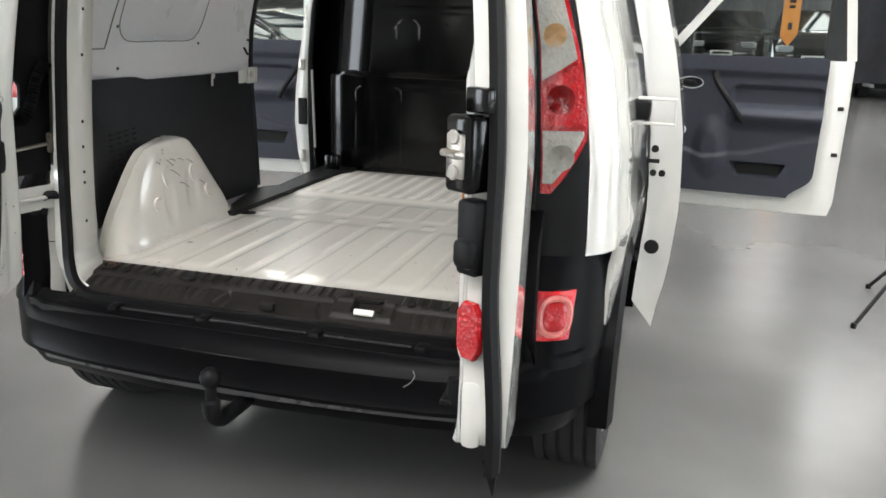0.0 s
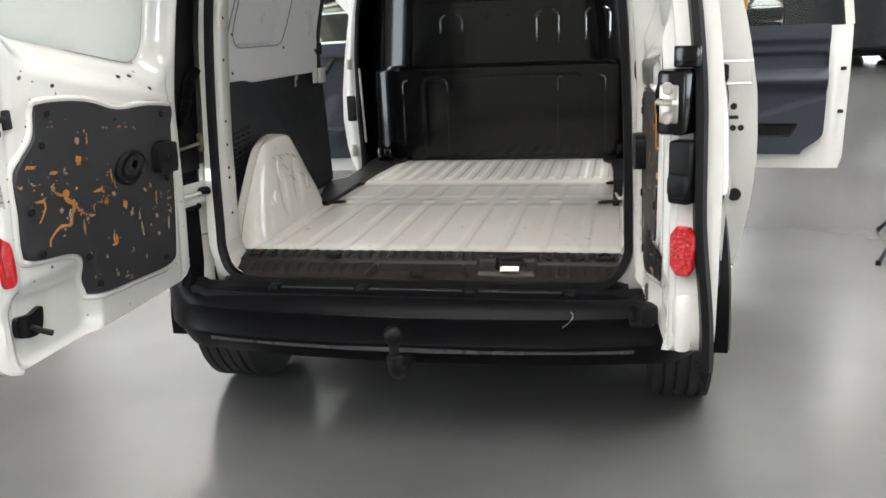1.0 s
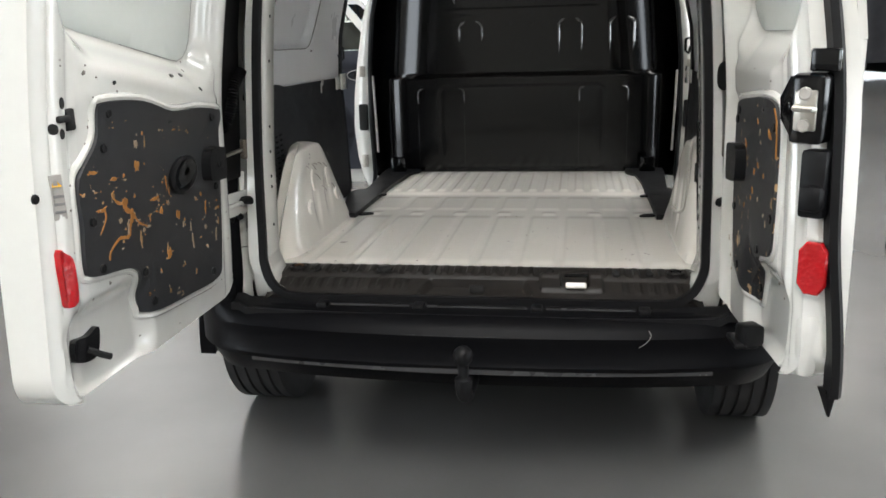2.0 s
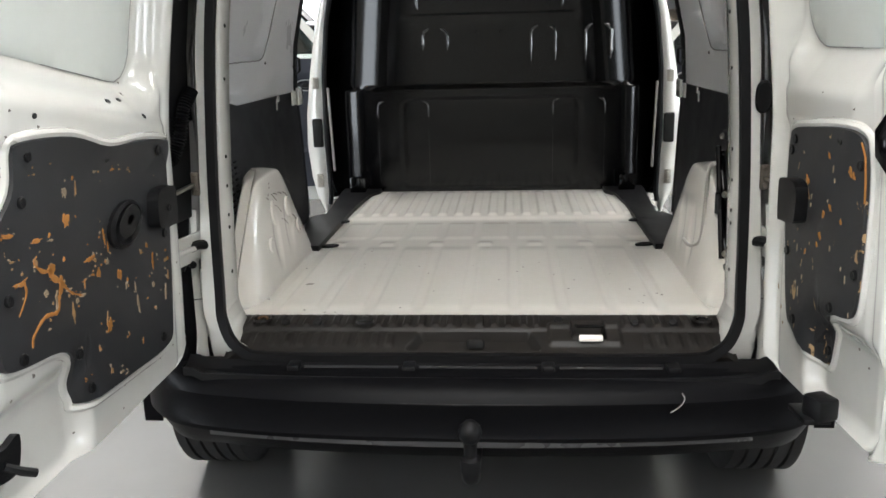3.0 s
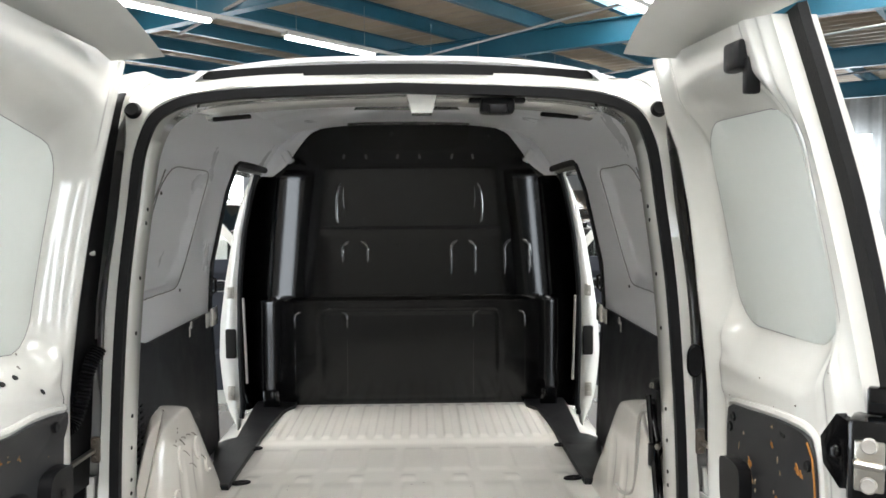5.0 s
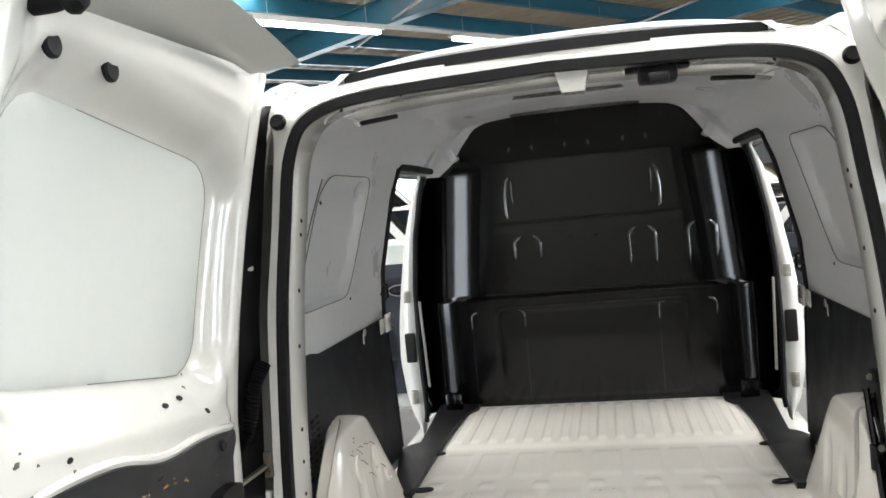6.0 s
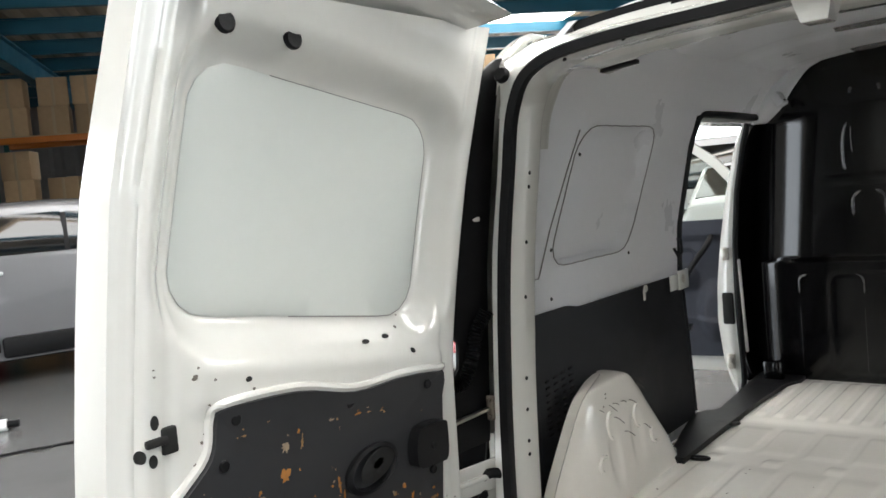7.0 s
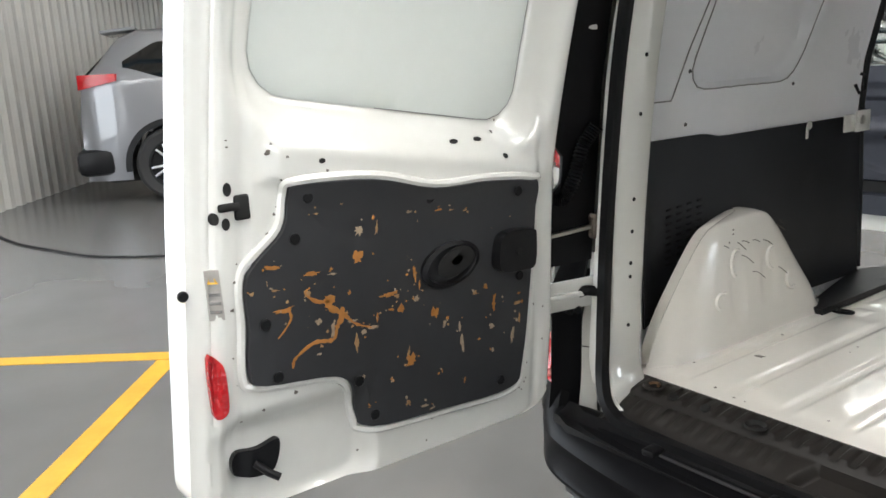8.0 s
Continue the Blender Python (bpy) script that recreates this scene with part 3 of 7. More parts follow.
    def corner_part(nm, z0, z1, mat, label="", s0=0.0, s1=1.0, off=0.0, thick=0.02, nz=20, shape=None):
        bm = bmesh.new()
        f = shape or (lambda u, v: (s0 + (s1 - s0) * u, z0 + (z1 - z0) * v))
        slab(bm, lambda u, v: corner(*f(u, v), off), lambda u, v: corner(*f(u, v), off - thick) - corner(*f(u, v), off), 14, nz)
        return part(nm, bm, mat, van, label)
    corner_part("corner_panel", 1.50, 1.74, WHITE)
    corner_part("corner_base", 0.765, 1.50, PLASTIC, "black plastic corner behind the lamp", 0.0, 0.46)
    corner_part("corner_wing", 0.765, 1.50, WHITE, "", 0.46, 1.0, 0.003)
    return corner_part, corner


for sg in (-1, 1):
    corner_part, corner = side(sg)
    lamp = empty("tail_lamp", parent=van)
    def lens(nm, mat, shape, off, label):
        bm = bmesh.new()
        slab(bm, lambda u, v: corner(*shape(u, v), off), lambda u, v: corner(*shape(u, v), off - 0.02) - corner(*shape(u, v), off), 14, 14)
        return part(nm, bm, mat, lamp, label)
    # widest at the middle, running to a point at the foot along the red outer rim
    def s_out(z):
        return lerp_table(z, [(0.915, 0.12), (0.96, 0.24), (1.05, 0.44), (1.15, 0.43), (1.35, 0.36), (1.49, 0.30)])
    lens("red_rim", RED, lambda u, v: (0.04 + (s_out(0.915 + 0.575 * v) - 0.04) * u, 0.915 + 0.575 * v), 0.012, "red lamp rim")
    lens("reversing_lens", CLEAR, lambda u, v: (0.055 + (s_out(0.94 + 0.12 * v) - 0.115) * u, 0.94 + 0.12 * v), 0.020, "clear ribbed lens")
    lens("brake_lens", RED, lambda u, v: (0.055 + (s_out(1.07 + 0.12 * v) - 0.115) * u, 1.07 + 0.09 * v + 0.05 * u * v), 0.020, "red lens")
    lens("indicator_lens", CLEAR, lambda u, v: (0.055 + (s_out(1.19 + 0.28 * v) - 0.115) * u, 1.17 + 0.05 * u * (1 - v) + 0.30 * v), 0.020, "clear lens")
    for s, z, r, mat, nm in ((0.19, 1.00, 0.030, CLEAR, "reversing_bulb"), (0.20, 1.13, 0.032, RED_DARK, "brake_bulb"), (0.18, 1.27, 0.026, AMBER, "indicator_bulb"), (0.17, 1.37, 0.034, CLEAR, "side_bulb")):
        bm = bmesh.new()
        c, n = corner(s, z, 0.016), (corner(s, z, 0.03) - corner(s, z, 0.0)).normalized()
        t = n.cross(Vector((0, 0, 1))).normalized()
        rings = []
        for k in range(7):
            rr = r * (1 - k / 7)
            for h in (0.004, 0.0075):
                rings.append([c + n * h + (t * math.cos(2 * math.pi * j / 24) + Vector((0, 0, 1)) * math.sin(2 * math.pi * j / 24)) * (rr if h > 0.005 else rr * 0.94) for j in range(24)])
        loft(bm, rings)
        part(nm, bm, mat, lamp, "ringed lamp optic")

# cant rails over the side openings
for sg in (-1, 1):
    def rail(u, v):
        y = 0.20 + 2.2 * u
        a = v * math.pi * 0.5
        return sg * (0.742 - 0.16 * (1 - math.cos(a))), y, 1.585 + 0.18 * math.sin(a)
    bm = bmesh.new()
    slab(bm, rail, lambda u, v: (-sg * 0.11 * (1 - 0.5 * v), 0, -0.02 * v), 20, 10)
    part("cant_rail", bm, WHITE, van, "white roof side rail")

# roof
def roof(u, v):
    y = 0.10 + 2.35 * v
    a = (2 * u - 1)
    z0 = 1.745 + 0.085 * math.sin(min(1, (y - 0.10) / 1.1) * math.pi / 2)
    w = 0.60 + 0.03 * min(1, y)
    return a * w, y, z0 - 0.075 * abs(a) ** 4
bm = bmesh.new()
slab(bm, roof, lambda u, v: (0, 0, -0.03), 24, 24)
part("roof", bm, WHITE, van, "white steel roof")
bm = bmesh.new()
sweep(bm, [(x, 0.105 + 0.03 * (x / 0.43) ** 2, 1.752 - 0.012 * (x / 0.43) ** 2) for x in [-0.43 + 0.86 * k / 24 for k in range(25)]],
      [(-0.012, -0.010), (0.012, -0.010), (0.012, 0.012), (-0.012, 0.012)], up=(0, 0, 1))
part("roof_strip", bm, RUBBER, van, "black rubber strip along the roof edge")

# scuff plate over the sill: a ribbed top strip, a sloping front band, the lock's recess and the latch's box
def scuff(u, v):
    x = -0.606 + 1.212 * u
    t = v
    y, z = -0.026 + 0.142 * t, 0.542 + 0.048 * math.sin(t * math.pi / 2)
    z -= 0.006 * (1 - step(t, 0.50, 0.56))
    ribs = 0.5 + 0.5 * math.tanh(5 * math.sin(x * 2 * math.pi / 0.036))
    z += 0.0045 * ribs * step(t, 0.56, 0.62) * (1 - step(t, 0.92, 0.97)) * (0 if 0.155 < x < 0.36 else 1)
    z += 0.0030 * ribs * step(t, 0.14, 0.24) * (1 - step(t, 0.44, 0.50)) * (1 if x < -0.19 or x > 0.40 else 0)
    e = max(abs(x + 0.002) - 0.175 + 0.075 * t, t - 0.50)
    z -= 0.022 * (1 - step(e, -0.014, 0.0)) * step(t, 0.10, 0.20)
    d = rounded(x, t * 0.12, 0.262, 0.052, 0.088, 0.030, 0.01)
    z += 0.008 * (1 - step(d, -0.008, 0.002))
    f = rounded(x, t * 0.12, 0.272, 0.062, 0.042, 0.028, 0.008)
    z -= 0.030 * (1 - step(f, -0.006, 0.0))
    return x * (1 - 0.022 * t), y, z - 0.015 * step(abs(x), 0.575, 0.606) * (1 - t)
bm = bmesh.new()
slab(bm, scuff, lambda u, v: (0, 0.004, -0.02), 360, 40)
part("scuff_plate", bm, SCUFF, van, "black ribbed plastic sill cover")

# bumper
BP = spline([(-0.862, 0.20, 0), (-0.850, 0.10, 0), (-0.805, 0.005, 0), (-0.70, -0.085, 0), (-0.52, -0.130, 0), (-0.28, -0.152, 0), (0, -0.16, 0),
             (0.28, -0.152, 0), (0.52, -0.130, 0), (0.70, -0.085, 0), (0.805, 0.005, 0), (0.850, 0.10, 0), (0.862, 0.20, 0)], 8)
BZ = [(0.500, -0.125), (0.512, -0.110), (0.519, -0.080), (0.516, -0.045), (0.504, -0.020), (0.488, -0.006), (0.474, 0.003), (0.464, -0.001), (0.440, -0.004),
      (0.405, -0.002), (0.394, 0.004), (0.382, 0.0), (0.372, -0.03), (0.34, -0.048), (0.31, -0.075)]
def bumper(u, v):
    k = u * (len(BP) - 1)
    i = min(int(k), len(BP) - 2)
    p = BP[i].lerp(BP[i + 1], k - i)
    t = (BP[i + 1] - BP[i]).normalized()
    n = Vector((t.y, -t.x, 0))
    j = v * (len(BZ) - 1)
    b = BZ[min(round(j), len(BZ) - 1)]
    flat = step(abs(p.x), 0.62, 0.80)
    z = b[0] + 0.02 * flat * (v < 0.2)
    return p + n * (b[1] * (1 - flat) + flat * (0.0 if v < 0.75 else 0.6 * b[1])) + Vector((0, 0, z))
bm = bmesh.new()
slab(bm, bumper, lambda u, v: (0, 0.02, 0.004), 80, len(BZ) - 1)
part("rear_bumper", bm, BUMPER, van, "black plastic rear bumper with a white scratch")


# wheels
def wheel(parent):
    w = empty("wheel", parent=parent)
    bm = bmesh.new()
    prof = [(0.205, -0.085), (0.26, -0.098), (0.295, -0.092)]
    for k in range(5):
        c = -0.075 + 0.0375 * k
        prof += [(0.308, c - 0.013), (0.308, c + 0.013), (0.300, c + 0.015), (0.300, c + 0.0225)]
    prof = prof[:-2] + [(0.295, 0.092), (0.26, 0.098), (0.205, 0.085)]
    revolve(bm, prof, seg=48)
    part("tyre", bm, TYRE, w, "worn black tyre")
    bm = bmesh.new()
    revolve(bm, [(0.20, -0.08), (0.19, 0.0), (0.195, 0.07), (0.207, 0.085), (0.200, 0.09), (0.185, 0.07), (0.05, 0.055), (0.03, 0.065), (0.001, 0.066)], seg=40)
    for k in range(8):
        a = 2 * math.pi * k / 8
        rbox(bm, (0.07, 0.12 * math.cos(a), 0.12 * math.sin(a)), (0.025, 0.15, 0.035), 0.008, Matrix.Rotation(a, 4, "X"))
    part("rim", bm, ALLOY, w, "silver wheel trim")
    return w


for sx, y in ((-1, 0.52), (1, 0.52), (-1, 3.2), (1, 3.2)):
    w = wheel(van)
    w.matrix_basis = pose(sx * 0.775, y, 0.308, 0, 0, 0 if sx > 0 else 180)

# ---- rear doors ----
YELLOW = material("yellow_paint", (0.75, 0.42, 0.03), 0.5, amount=0.15, stains=0.3, stain_scale=4)
# near-black for small fittings and for the shade inside holes, slots and hollows
DARK = material("gap_shade_and_fitting_black", (0.006, 0.006, 0.006), 0.8, amount=0.2)


def worn_trim():
    """Dark grey fibre trim whose coating has flaked off in patches down to the tan board."""
    m = material("flaking_door_trim", (0.024, 0.025, 0.028), 0.5, rough_var=0.08, amount=0.25, bump=0.3, bump_scale=800)
    nt = m.node_tree
    b = nt.nodes["Principled BSDF"]
    old = b.inputs["Base Color"].links[0].from_socket
    tc = nt.nodes.new("ShaderNodeTexCoord")
    big = nt.nodes.new("ShaderNodeTexNoise")
    big.inputs["Scale"].default_value = 5.5
    big.inputs["Detail"].default_value = 1.0
    small = nt.nodes.new("ShaderNodeTexNoise")
    small.inputs["Scale"].default_value = 26.0
    small.inputs["Detail"].default_value = 6.0
    small.inputs["Roughness"].default_value = 0.6
    small.inputs["Distortion"].default_value = 1.2
    mp = nt.nodes.new("ShaderNodeMapping")
    mp.inputs["Scale"].default_value = (1, 1.25, 0.8)
    nt.links.new(tc.outputs["Object"], mp.inputs["Vector"])
    nt.links.new(mp.outputs["Vector"], big.inputs["Vector"])
    nt.links.new(mp.outputs["Vector"], small.inputs["Vector"])
    add = nt.nodes.new("ShaderNodeMath")
    add.operation = "MULTIPLY_ADD"
    add.inputs[1].default_value = 0.45
    nt.links.new(big.outputs["Fac"], add.inputs[0])
    nt.links.new(small.outputs["Fac"], add.inputs[2])
    r = nt.nodes.new("ShaderNodeMapRange")
    r.inputs["From Min"].default_value = 0.93
    r.inputs["From Max"].default_value = 0.94
    nt.links.new(add.outputs["Value"], r.inputs["Value"])
    mix = nt.nodes.new("ShaderNodeMix")
    mix.data_type = "RGBA"
    nt.links.new(r.outputs["Result"], mix.inputs["Factor"])
    nt.links.new(old, mix.inputs["A"])
    hue = nt.nodes.new("ShaderNodeMix")
    hue.data_type = "RGBA"
    hue.inputs["A"].default_value = (0.42, 0.20, 0.05, 1)
    hue.inputs["B"].default_value = (0.55, 0.42, 0.26, 1)
    nt.links.new(small.outputs["Color"], hue.inputs["Factor"])
    nt.links.new(hue.outputs["Result"], mix.inputs["B"])
    nt.links.new(mix.outputs["Result"], b.inputs["Base Color"])
    return m


WORN = worn_trim()


def door_lean(z):
    return 0.085 * max(0.0, (z - 1.05) / 0.7) ** 1.6


def flat_patch(bm, outline, at, thick, n=1):
    """A flat sheet on the door's inner side from (y, z) points; at(y, z, w) is the place w proud of the face."""
    pts = spline([(y, z, 0) for y, z in outline], n, closed=True) if n > 1 else [Vector((y, z, 0)) for y, z in outline]
    c = sum(pts, Vector()) / len(pts)
    rings = []
    for k, w in ((1.0, -0.004), (1.0, thick * 0.6), (0.994, thick)):
        rings.append([at(c.x + (p.x - c.x) * k, c.y + (p.y - c.y) * k, w) for p in pts])
    steps = 5
    for s in range(1, steps):
        k = 0.994 * (1 - s / steps)
        rings.append([at(c.x + (p.x - c.x) * k, c.y + (p.y - c.y) * k, thick) for p in pts])
    loft(bm, rings)


def rear_door(sg, x_in, near, far, z0, z1, recess, trim, name_label, deep=0.060, bulge_y=0.012, rim=0.0):
    """near and far: tables of the hinge side's and the free side's y by height."""
    cy, cz, hy, hz, slope, shear = recess
    root = empty("rear_door", parent=van)
    root["label"] = name_label
    def field(y, z):
        return rounded(y - shear * (z - cz), z + slope * (y - cy), cy, cz, hy, hz, 0.13)
    def depth(y, z):
        d = deep * (1 - step(field(y, z), -0.062, 0.018))
        e = y - lerp_table(z, far)
        d += 0.022 * (1 - step(e, 0.0, 0.050)) + 0.006 * (1 - step(abs(e - 0.036), 0.003, 0.009)) + 0.004 * (1 - step(abs(e - 0.085), 0.004, 0.014))
        h = lerp_table(z, near) - y
        d += 0.014 * (1 - step(h, 0.0, 0.012)) - rim * (1 - step(h, 0.012, 0.045)) + 0.004 * (1 - step(abs(h - 0.05), 0.004, 0.012))
        # low pocket at the foot of the free side
        d += 0.028 * (1 - step(rounded(y, z, lerp_table(0.6, far) + 0.19, 0.66, 0.15, 0.10, 0.06), -0.04, 0.010))
        # rounded shelf under the window field
        d -= 0.010 * (1 - step(abs(z + slope * (y - cy) - (cz - hz - 0.05)), 0.02, 0.05)) * step(h, 0.02, 0.08) * step(e, 0.1, 0.16)
        return d
    def at(y, z, w=0.0):
        return Vector((sg * (x_in - door_lean(z) + depth(y, z) - w), y, z))
    def face(u, v):
        z = z0 + (z1 - z0) * v
        a, b = lerp_table(z, near), lerp_table(z, far)
        r = 0.07
        if z < z0 + r:
            c = r - math.sqrt(max(0.0, r * r - (z0 + r - z) ** 2))
            a, b = a - c, b + 0.8 * c
        return at(a + (b - a) * u, z)
    def back(u, v):
        z = z0 + (z1 - z0) * v
        p = face(u, v)
        bulge = 0.010 * math.sin(math.pi * min(1, v * 1.1)) + bulge_y * math.sin(math.pi * u) * (0.4 + 0.6 * (1 - v))
        q = Vector((sg * (x_in - door_lean(z) + max(0.036 + 0.062 * u, depth(p.y, z) + 0.008) + bulge), p.y, z))
        return q - p
    bm = bmesh.new()
    slab(bm, face, back, 110, 150)
    part("door_shell", bm, WHITE, root, "white pressed steel door shell, chipped along the edges", smooth=50)
    # the lip over the roof edge
    def lip(u, v):
        y = lerp_table(z1, near) + (lerp_table(z1, far) - lerp_table(z1, near)) * u
        rise = 0.075 * math.sin(min(1.0, u * 1.2) * math.pi / 2)
        x0 = x_in - door_lean(z1)
        return (sg * (x0 + 0.055 - 0.155 * v), y - 0.03 + 0.02 * v - 0.07 * (1 - u) ** 3, z1 - 0.012 + rise * (0.35 + 0.65 * v) + 0.012 * v * v)
    bm = bmesh.new()
    slab(bm, lip, lambda u, v: (sg * 0.012, 0, 0.010), 24, 8)
    part("top_lip", bm, WHITE, root)
    # the closed window field and the thin dark joint round it
    pts = []
    for k in range(72):
        a = 2 * math.pi * k / 72
        lo, hi = 0.0, 0.6
        for _ in range(22):
            m = (lo + hi) / 2
            if field(cy + m * math.cos(a), cz + m * math.sin(a) * 1.0) < -0.056:
                lo = m
            else:
                hi = m
        pts.append((cy + lo * math.cos(a), cz + lo * math.sin(a)))
    bm = bmesh.new()
    flat_patch(bm, pts, at, 0.003)
    part("window_blank", bm, WHITE_FIELD, root, "matt pale blanking sheet in the window field")
    bm = bmesh.new()
    tube(bm, [at(y, z, 0.002) for y, z in pts[-22:] + pts[:24]], 0.0010, 6)
    part("blank_joint", bm, HAIRLINE, root, "thin grey sealant joint")
    # trim board in its raised rim
    bm = bmesh.new()
    flat_patch(bm, trim, at, 0.010, 4)
    part("trim_board", bm, WORN, root, "dark grey door trim flaking to tan board")
    loopp = spline([(y, z, 0) for y, z in trim], 6, closed=True)
    c = sum(loopp, Vector()) / len(loopp)
    bm = bmesh.new()
    tube(bm, [at(p.x + (p.x - c.x) * 0.03, p.y + (p.y - c.y) * 0.03, -0.002) for p in loopp], 0.009, 8, closed=True)
    part("trim_rim", bm, WHITE, root)
    n = (-sg, 0, 0)
    for y, z in trim[::2]:
        bm = bmesh.new()
        k = 0.90
        stud(bm, at(c.x + (y - c.x) * k, c.y + (z - c.y) * k, 0.010), n, 0.010)
        part("trim_clip", bm, PLASTIC, root)
    return root, at, n


WHITE_FIELD = material("matt_pale_blank", (0.66, 0.69, 0.66), 0.45, rough_var=0.05, amount=0.03, stains=0.12, stain_scale=5,
                       stain_colour=(0.56, 0.60, 0.57))

LEFT_NEAR = [(0.57, -0.135), (0.75, -0.115), (1.08, -0.100), (1.44, -0.045), (1.75, 0.015)]
LEFT_FAR = [(0.57, -0.918), (0.90, -0.888), (1.17, -0.862), (1.46, -0.838), (1.75, -0.785)]
LEFT_TRIM = [(-0.690, 1.128), (-0.547, 1.120), (-0.419, 1.088), (-0.300, 1.085), (-0.190, 1.072), (-0.166, 1.050), (-0.185, 0.880),
             (-0.215, 0.700), (-0.250, 0.650), (-0.420, 0.655), (-0.580, 0.668), (-0.600, 0.690), (-0.612, 0.750), (-0.650, 0.786),
             (-0.780, 0.805), (-0.802, 0.830), (-0.795, 0.910), (-0.788, 0.995), (-0.722, 1.056), (-0.708, 1.110)]
left, at, n = rear_door(-1, 0.642, LEFT_NEAR, LEFT_FAR, 0.580, 1.752, (-0.430, 1.422, 0.345, 0.255, 0.17, 0.17), LEFT_TRIM,
                        "wide white rear door swung open, dark trim flaking")


def bowl_handle(root, at, y, z, wy, wz, sg):
    bm = bmesh.new()
    rings = []
    for k, w in ((1.0, 0.008), (1.02, 0.018), (0.86, 0.022), (0.78, 0.014), (0.70, -0.010), (0.45, -0.02)):
        rings.append([at(y + k * wy * math.cos(a), z + k * wz * math.sin(a) + 0.10 * k * wy * math.cos(a), w) for a in [2 * math.pi * j / 32 for j in range(32)]])
    loft(bm, rings)
    part("pull_bowl", bm, PLASTIC, root, "black recessed oval pull")
    # near-black patch laid over the bowl as the shade in its hollow
    bm = bmesh.new()
    loft(bm, [[at(y + 0.013 + k * wy * 0.70 * math.cos(a), z + 0.006 + k * wz * (0.70 if math.sin(a) < 0 else 0.62) * math.sin(a) + 0.16 * k * wy * math.cos(a), w) for a in [2 * math.pi * j / 28 for j in range(28)]] for k, w in ((1.0, 0.019), (0.9, 0.0205), (0.3, 0.019))])
    part("pull_hollow_shade", bm, DARK, root, "near-black patch painted as the shade in the pull")


bowl_handle(left, at, -0.392, 0.940, 0.066, 0.041, -1)
# flakes where the coating has come off: ragged spots, upright and level scraps and branching veins
rng = random.Random(11)
PEELS = [material("flaked_board_" + n_, c_, 0.8, amount=0.5, grain=90) for n_, c_ in (("ochre", (0.50, 0.21, 0.045)), ("tan", (0.42, 0.25, 0.11)), ("pale", (0.40, 0.31, 0.21)))]
def flake(y, z, ry, rz, ang=0.0, mat=None, on=None):
    put, owner = on or (at, left)
    bm = bmesh.new()
    m = 16
    k0 = [rng.uniform(0.45, 1.15) * (1.3 if rng.random() < 0.15 else 1) for _ in range(m)]
    rings = []
    for k, w in ((1.0, 0.0096), (0.93, 0.0112), (0.4, 0.0108)):
        ring = []
        for q in range(m):
            a = 2 * math.pi * q / m
            p0, p1 = k * k0[q] * ry * math.cos(a), k * k0[q] * rz * math.sin(a)
            ring.append(put(y + p0 * math.cos(ang) - p1 * math.sin(ang), z + p0 * math.sin(ang) + p1 * math.cos(ang), w))
        rings.append(ring)
    loft(bm, rings)
    part("flaked_spot", bm, mat or rng.choice(PEELS), owner, smooth=0)
def scatter(y, z, r):
    for _ in range(rng.randint(1, 3)):
        s = rng.uniform(0.001, 0.003)
        flake(y + rng.gauss(0, 1) * r * 1.2, z + rng.gauss(0, 1) * r * 1.2, s * rng.uniform(0.6, 1.6), s, rng.uniform(0, 3))
def vein(pts, width):
    fine = spline([(y + rng.uniform(-0.002, 0.002), z, 0) for y, z in pts], 6)
    bm = bmesh.new()
    row = []
    for k, p in enumerate(fine):
        q = fine[min(k + 1, len(fine) - 1)] - fine[max(k - 1, 0)]
        a = math.atan2(q.y, q.x)
        w = width * (1 - 0.7 * k / len(fine)) * rng.uniform(0.5, 1.35)
        row.append([bm.verts.new(at(p.x - math.sin(a) * w * s, p.y + math.cos(a) * w * s, h)) for s, h in ((-1, 0.0097), (-0.8, 0.0111), (0.8, 0.0111), (1, 0.0097))])
    quad_rows(bm, row)
    part("flaked_vein", bm, PEELS[0], left, "ochre branching flake", smooth=0)
SPOTS = [(-0.647, 0.922, 13), (-0.627, 0.898, 10), (-0.581, 1.035, 9), (-0.587, 0.989, 12), (-0.785, 0.964, 4), (-0.687, 0.945, 8), (-0.504, 0.879, 9),
         (-0.47, 0.889, 7), (-0.43, 0.852, 11), (-0.409, 0.827, 5), (-0.49, 0.776, 12), (-0.307, 0.877, 6), (-0.296, 0.795, 7), (-0.295, 0.745, 5),
         (-0.501, 0.694, 6), (-0.583, 0.71, 5), (-0.535, 0.75, 3), (-0.608, 0.929, 4), (-0.592, 0.771, 3), (-0.335, 0.872, 5), (-0.402, 0.836, 4),
         (-0.671, 0.893, 6), (-0.512, 0.903, 6), (-0.586, 0.853, 6)]
UPRIGHTS = [(-0.545, 1.033, 12), (-0.471, 0.937, 17), (-0.602, 0.836, 19), (-0.37, 0.778, 22), (-0.374, 0.813, 12), (-0.288, 0.839, 20), (-0.242, 0.765, 20),
            (-0.462, 0.914, 10), (-0.368, 0.701, 7), (-0.421, 0.735, 5), (-0.646, 0.872, 16), (-0.222, 0.795, 13), (-0.556, 0.872, 9), (-0.495, 0.788, 15)]
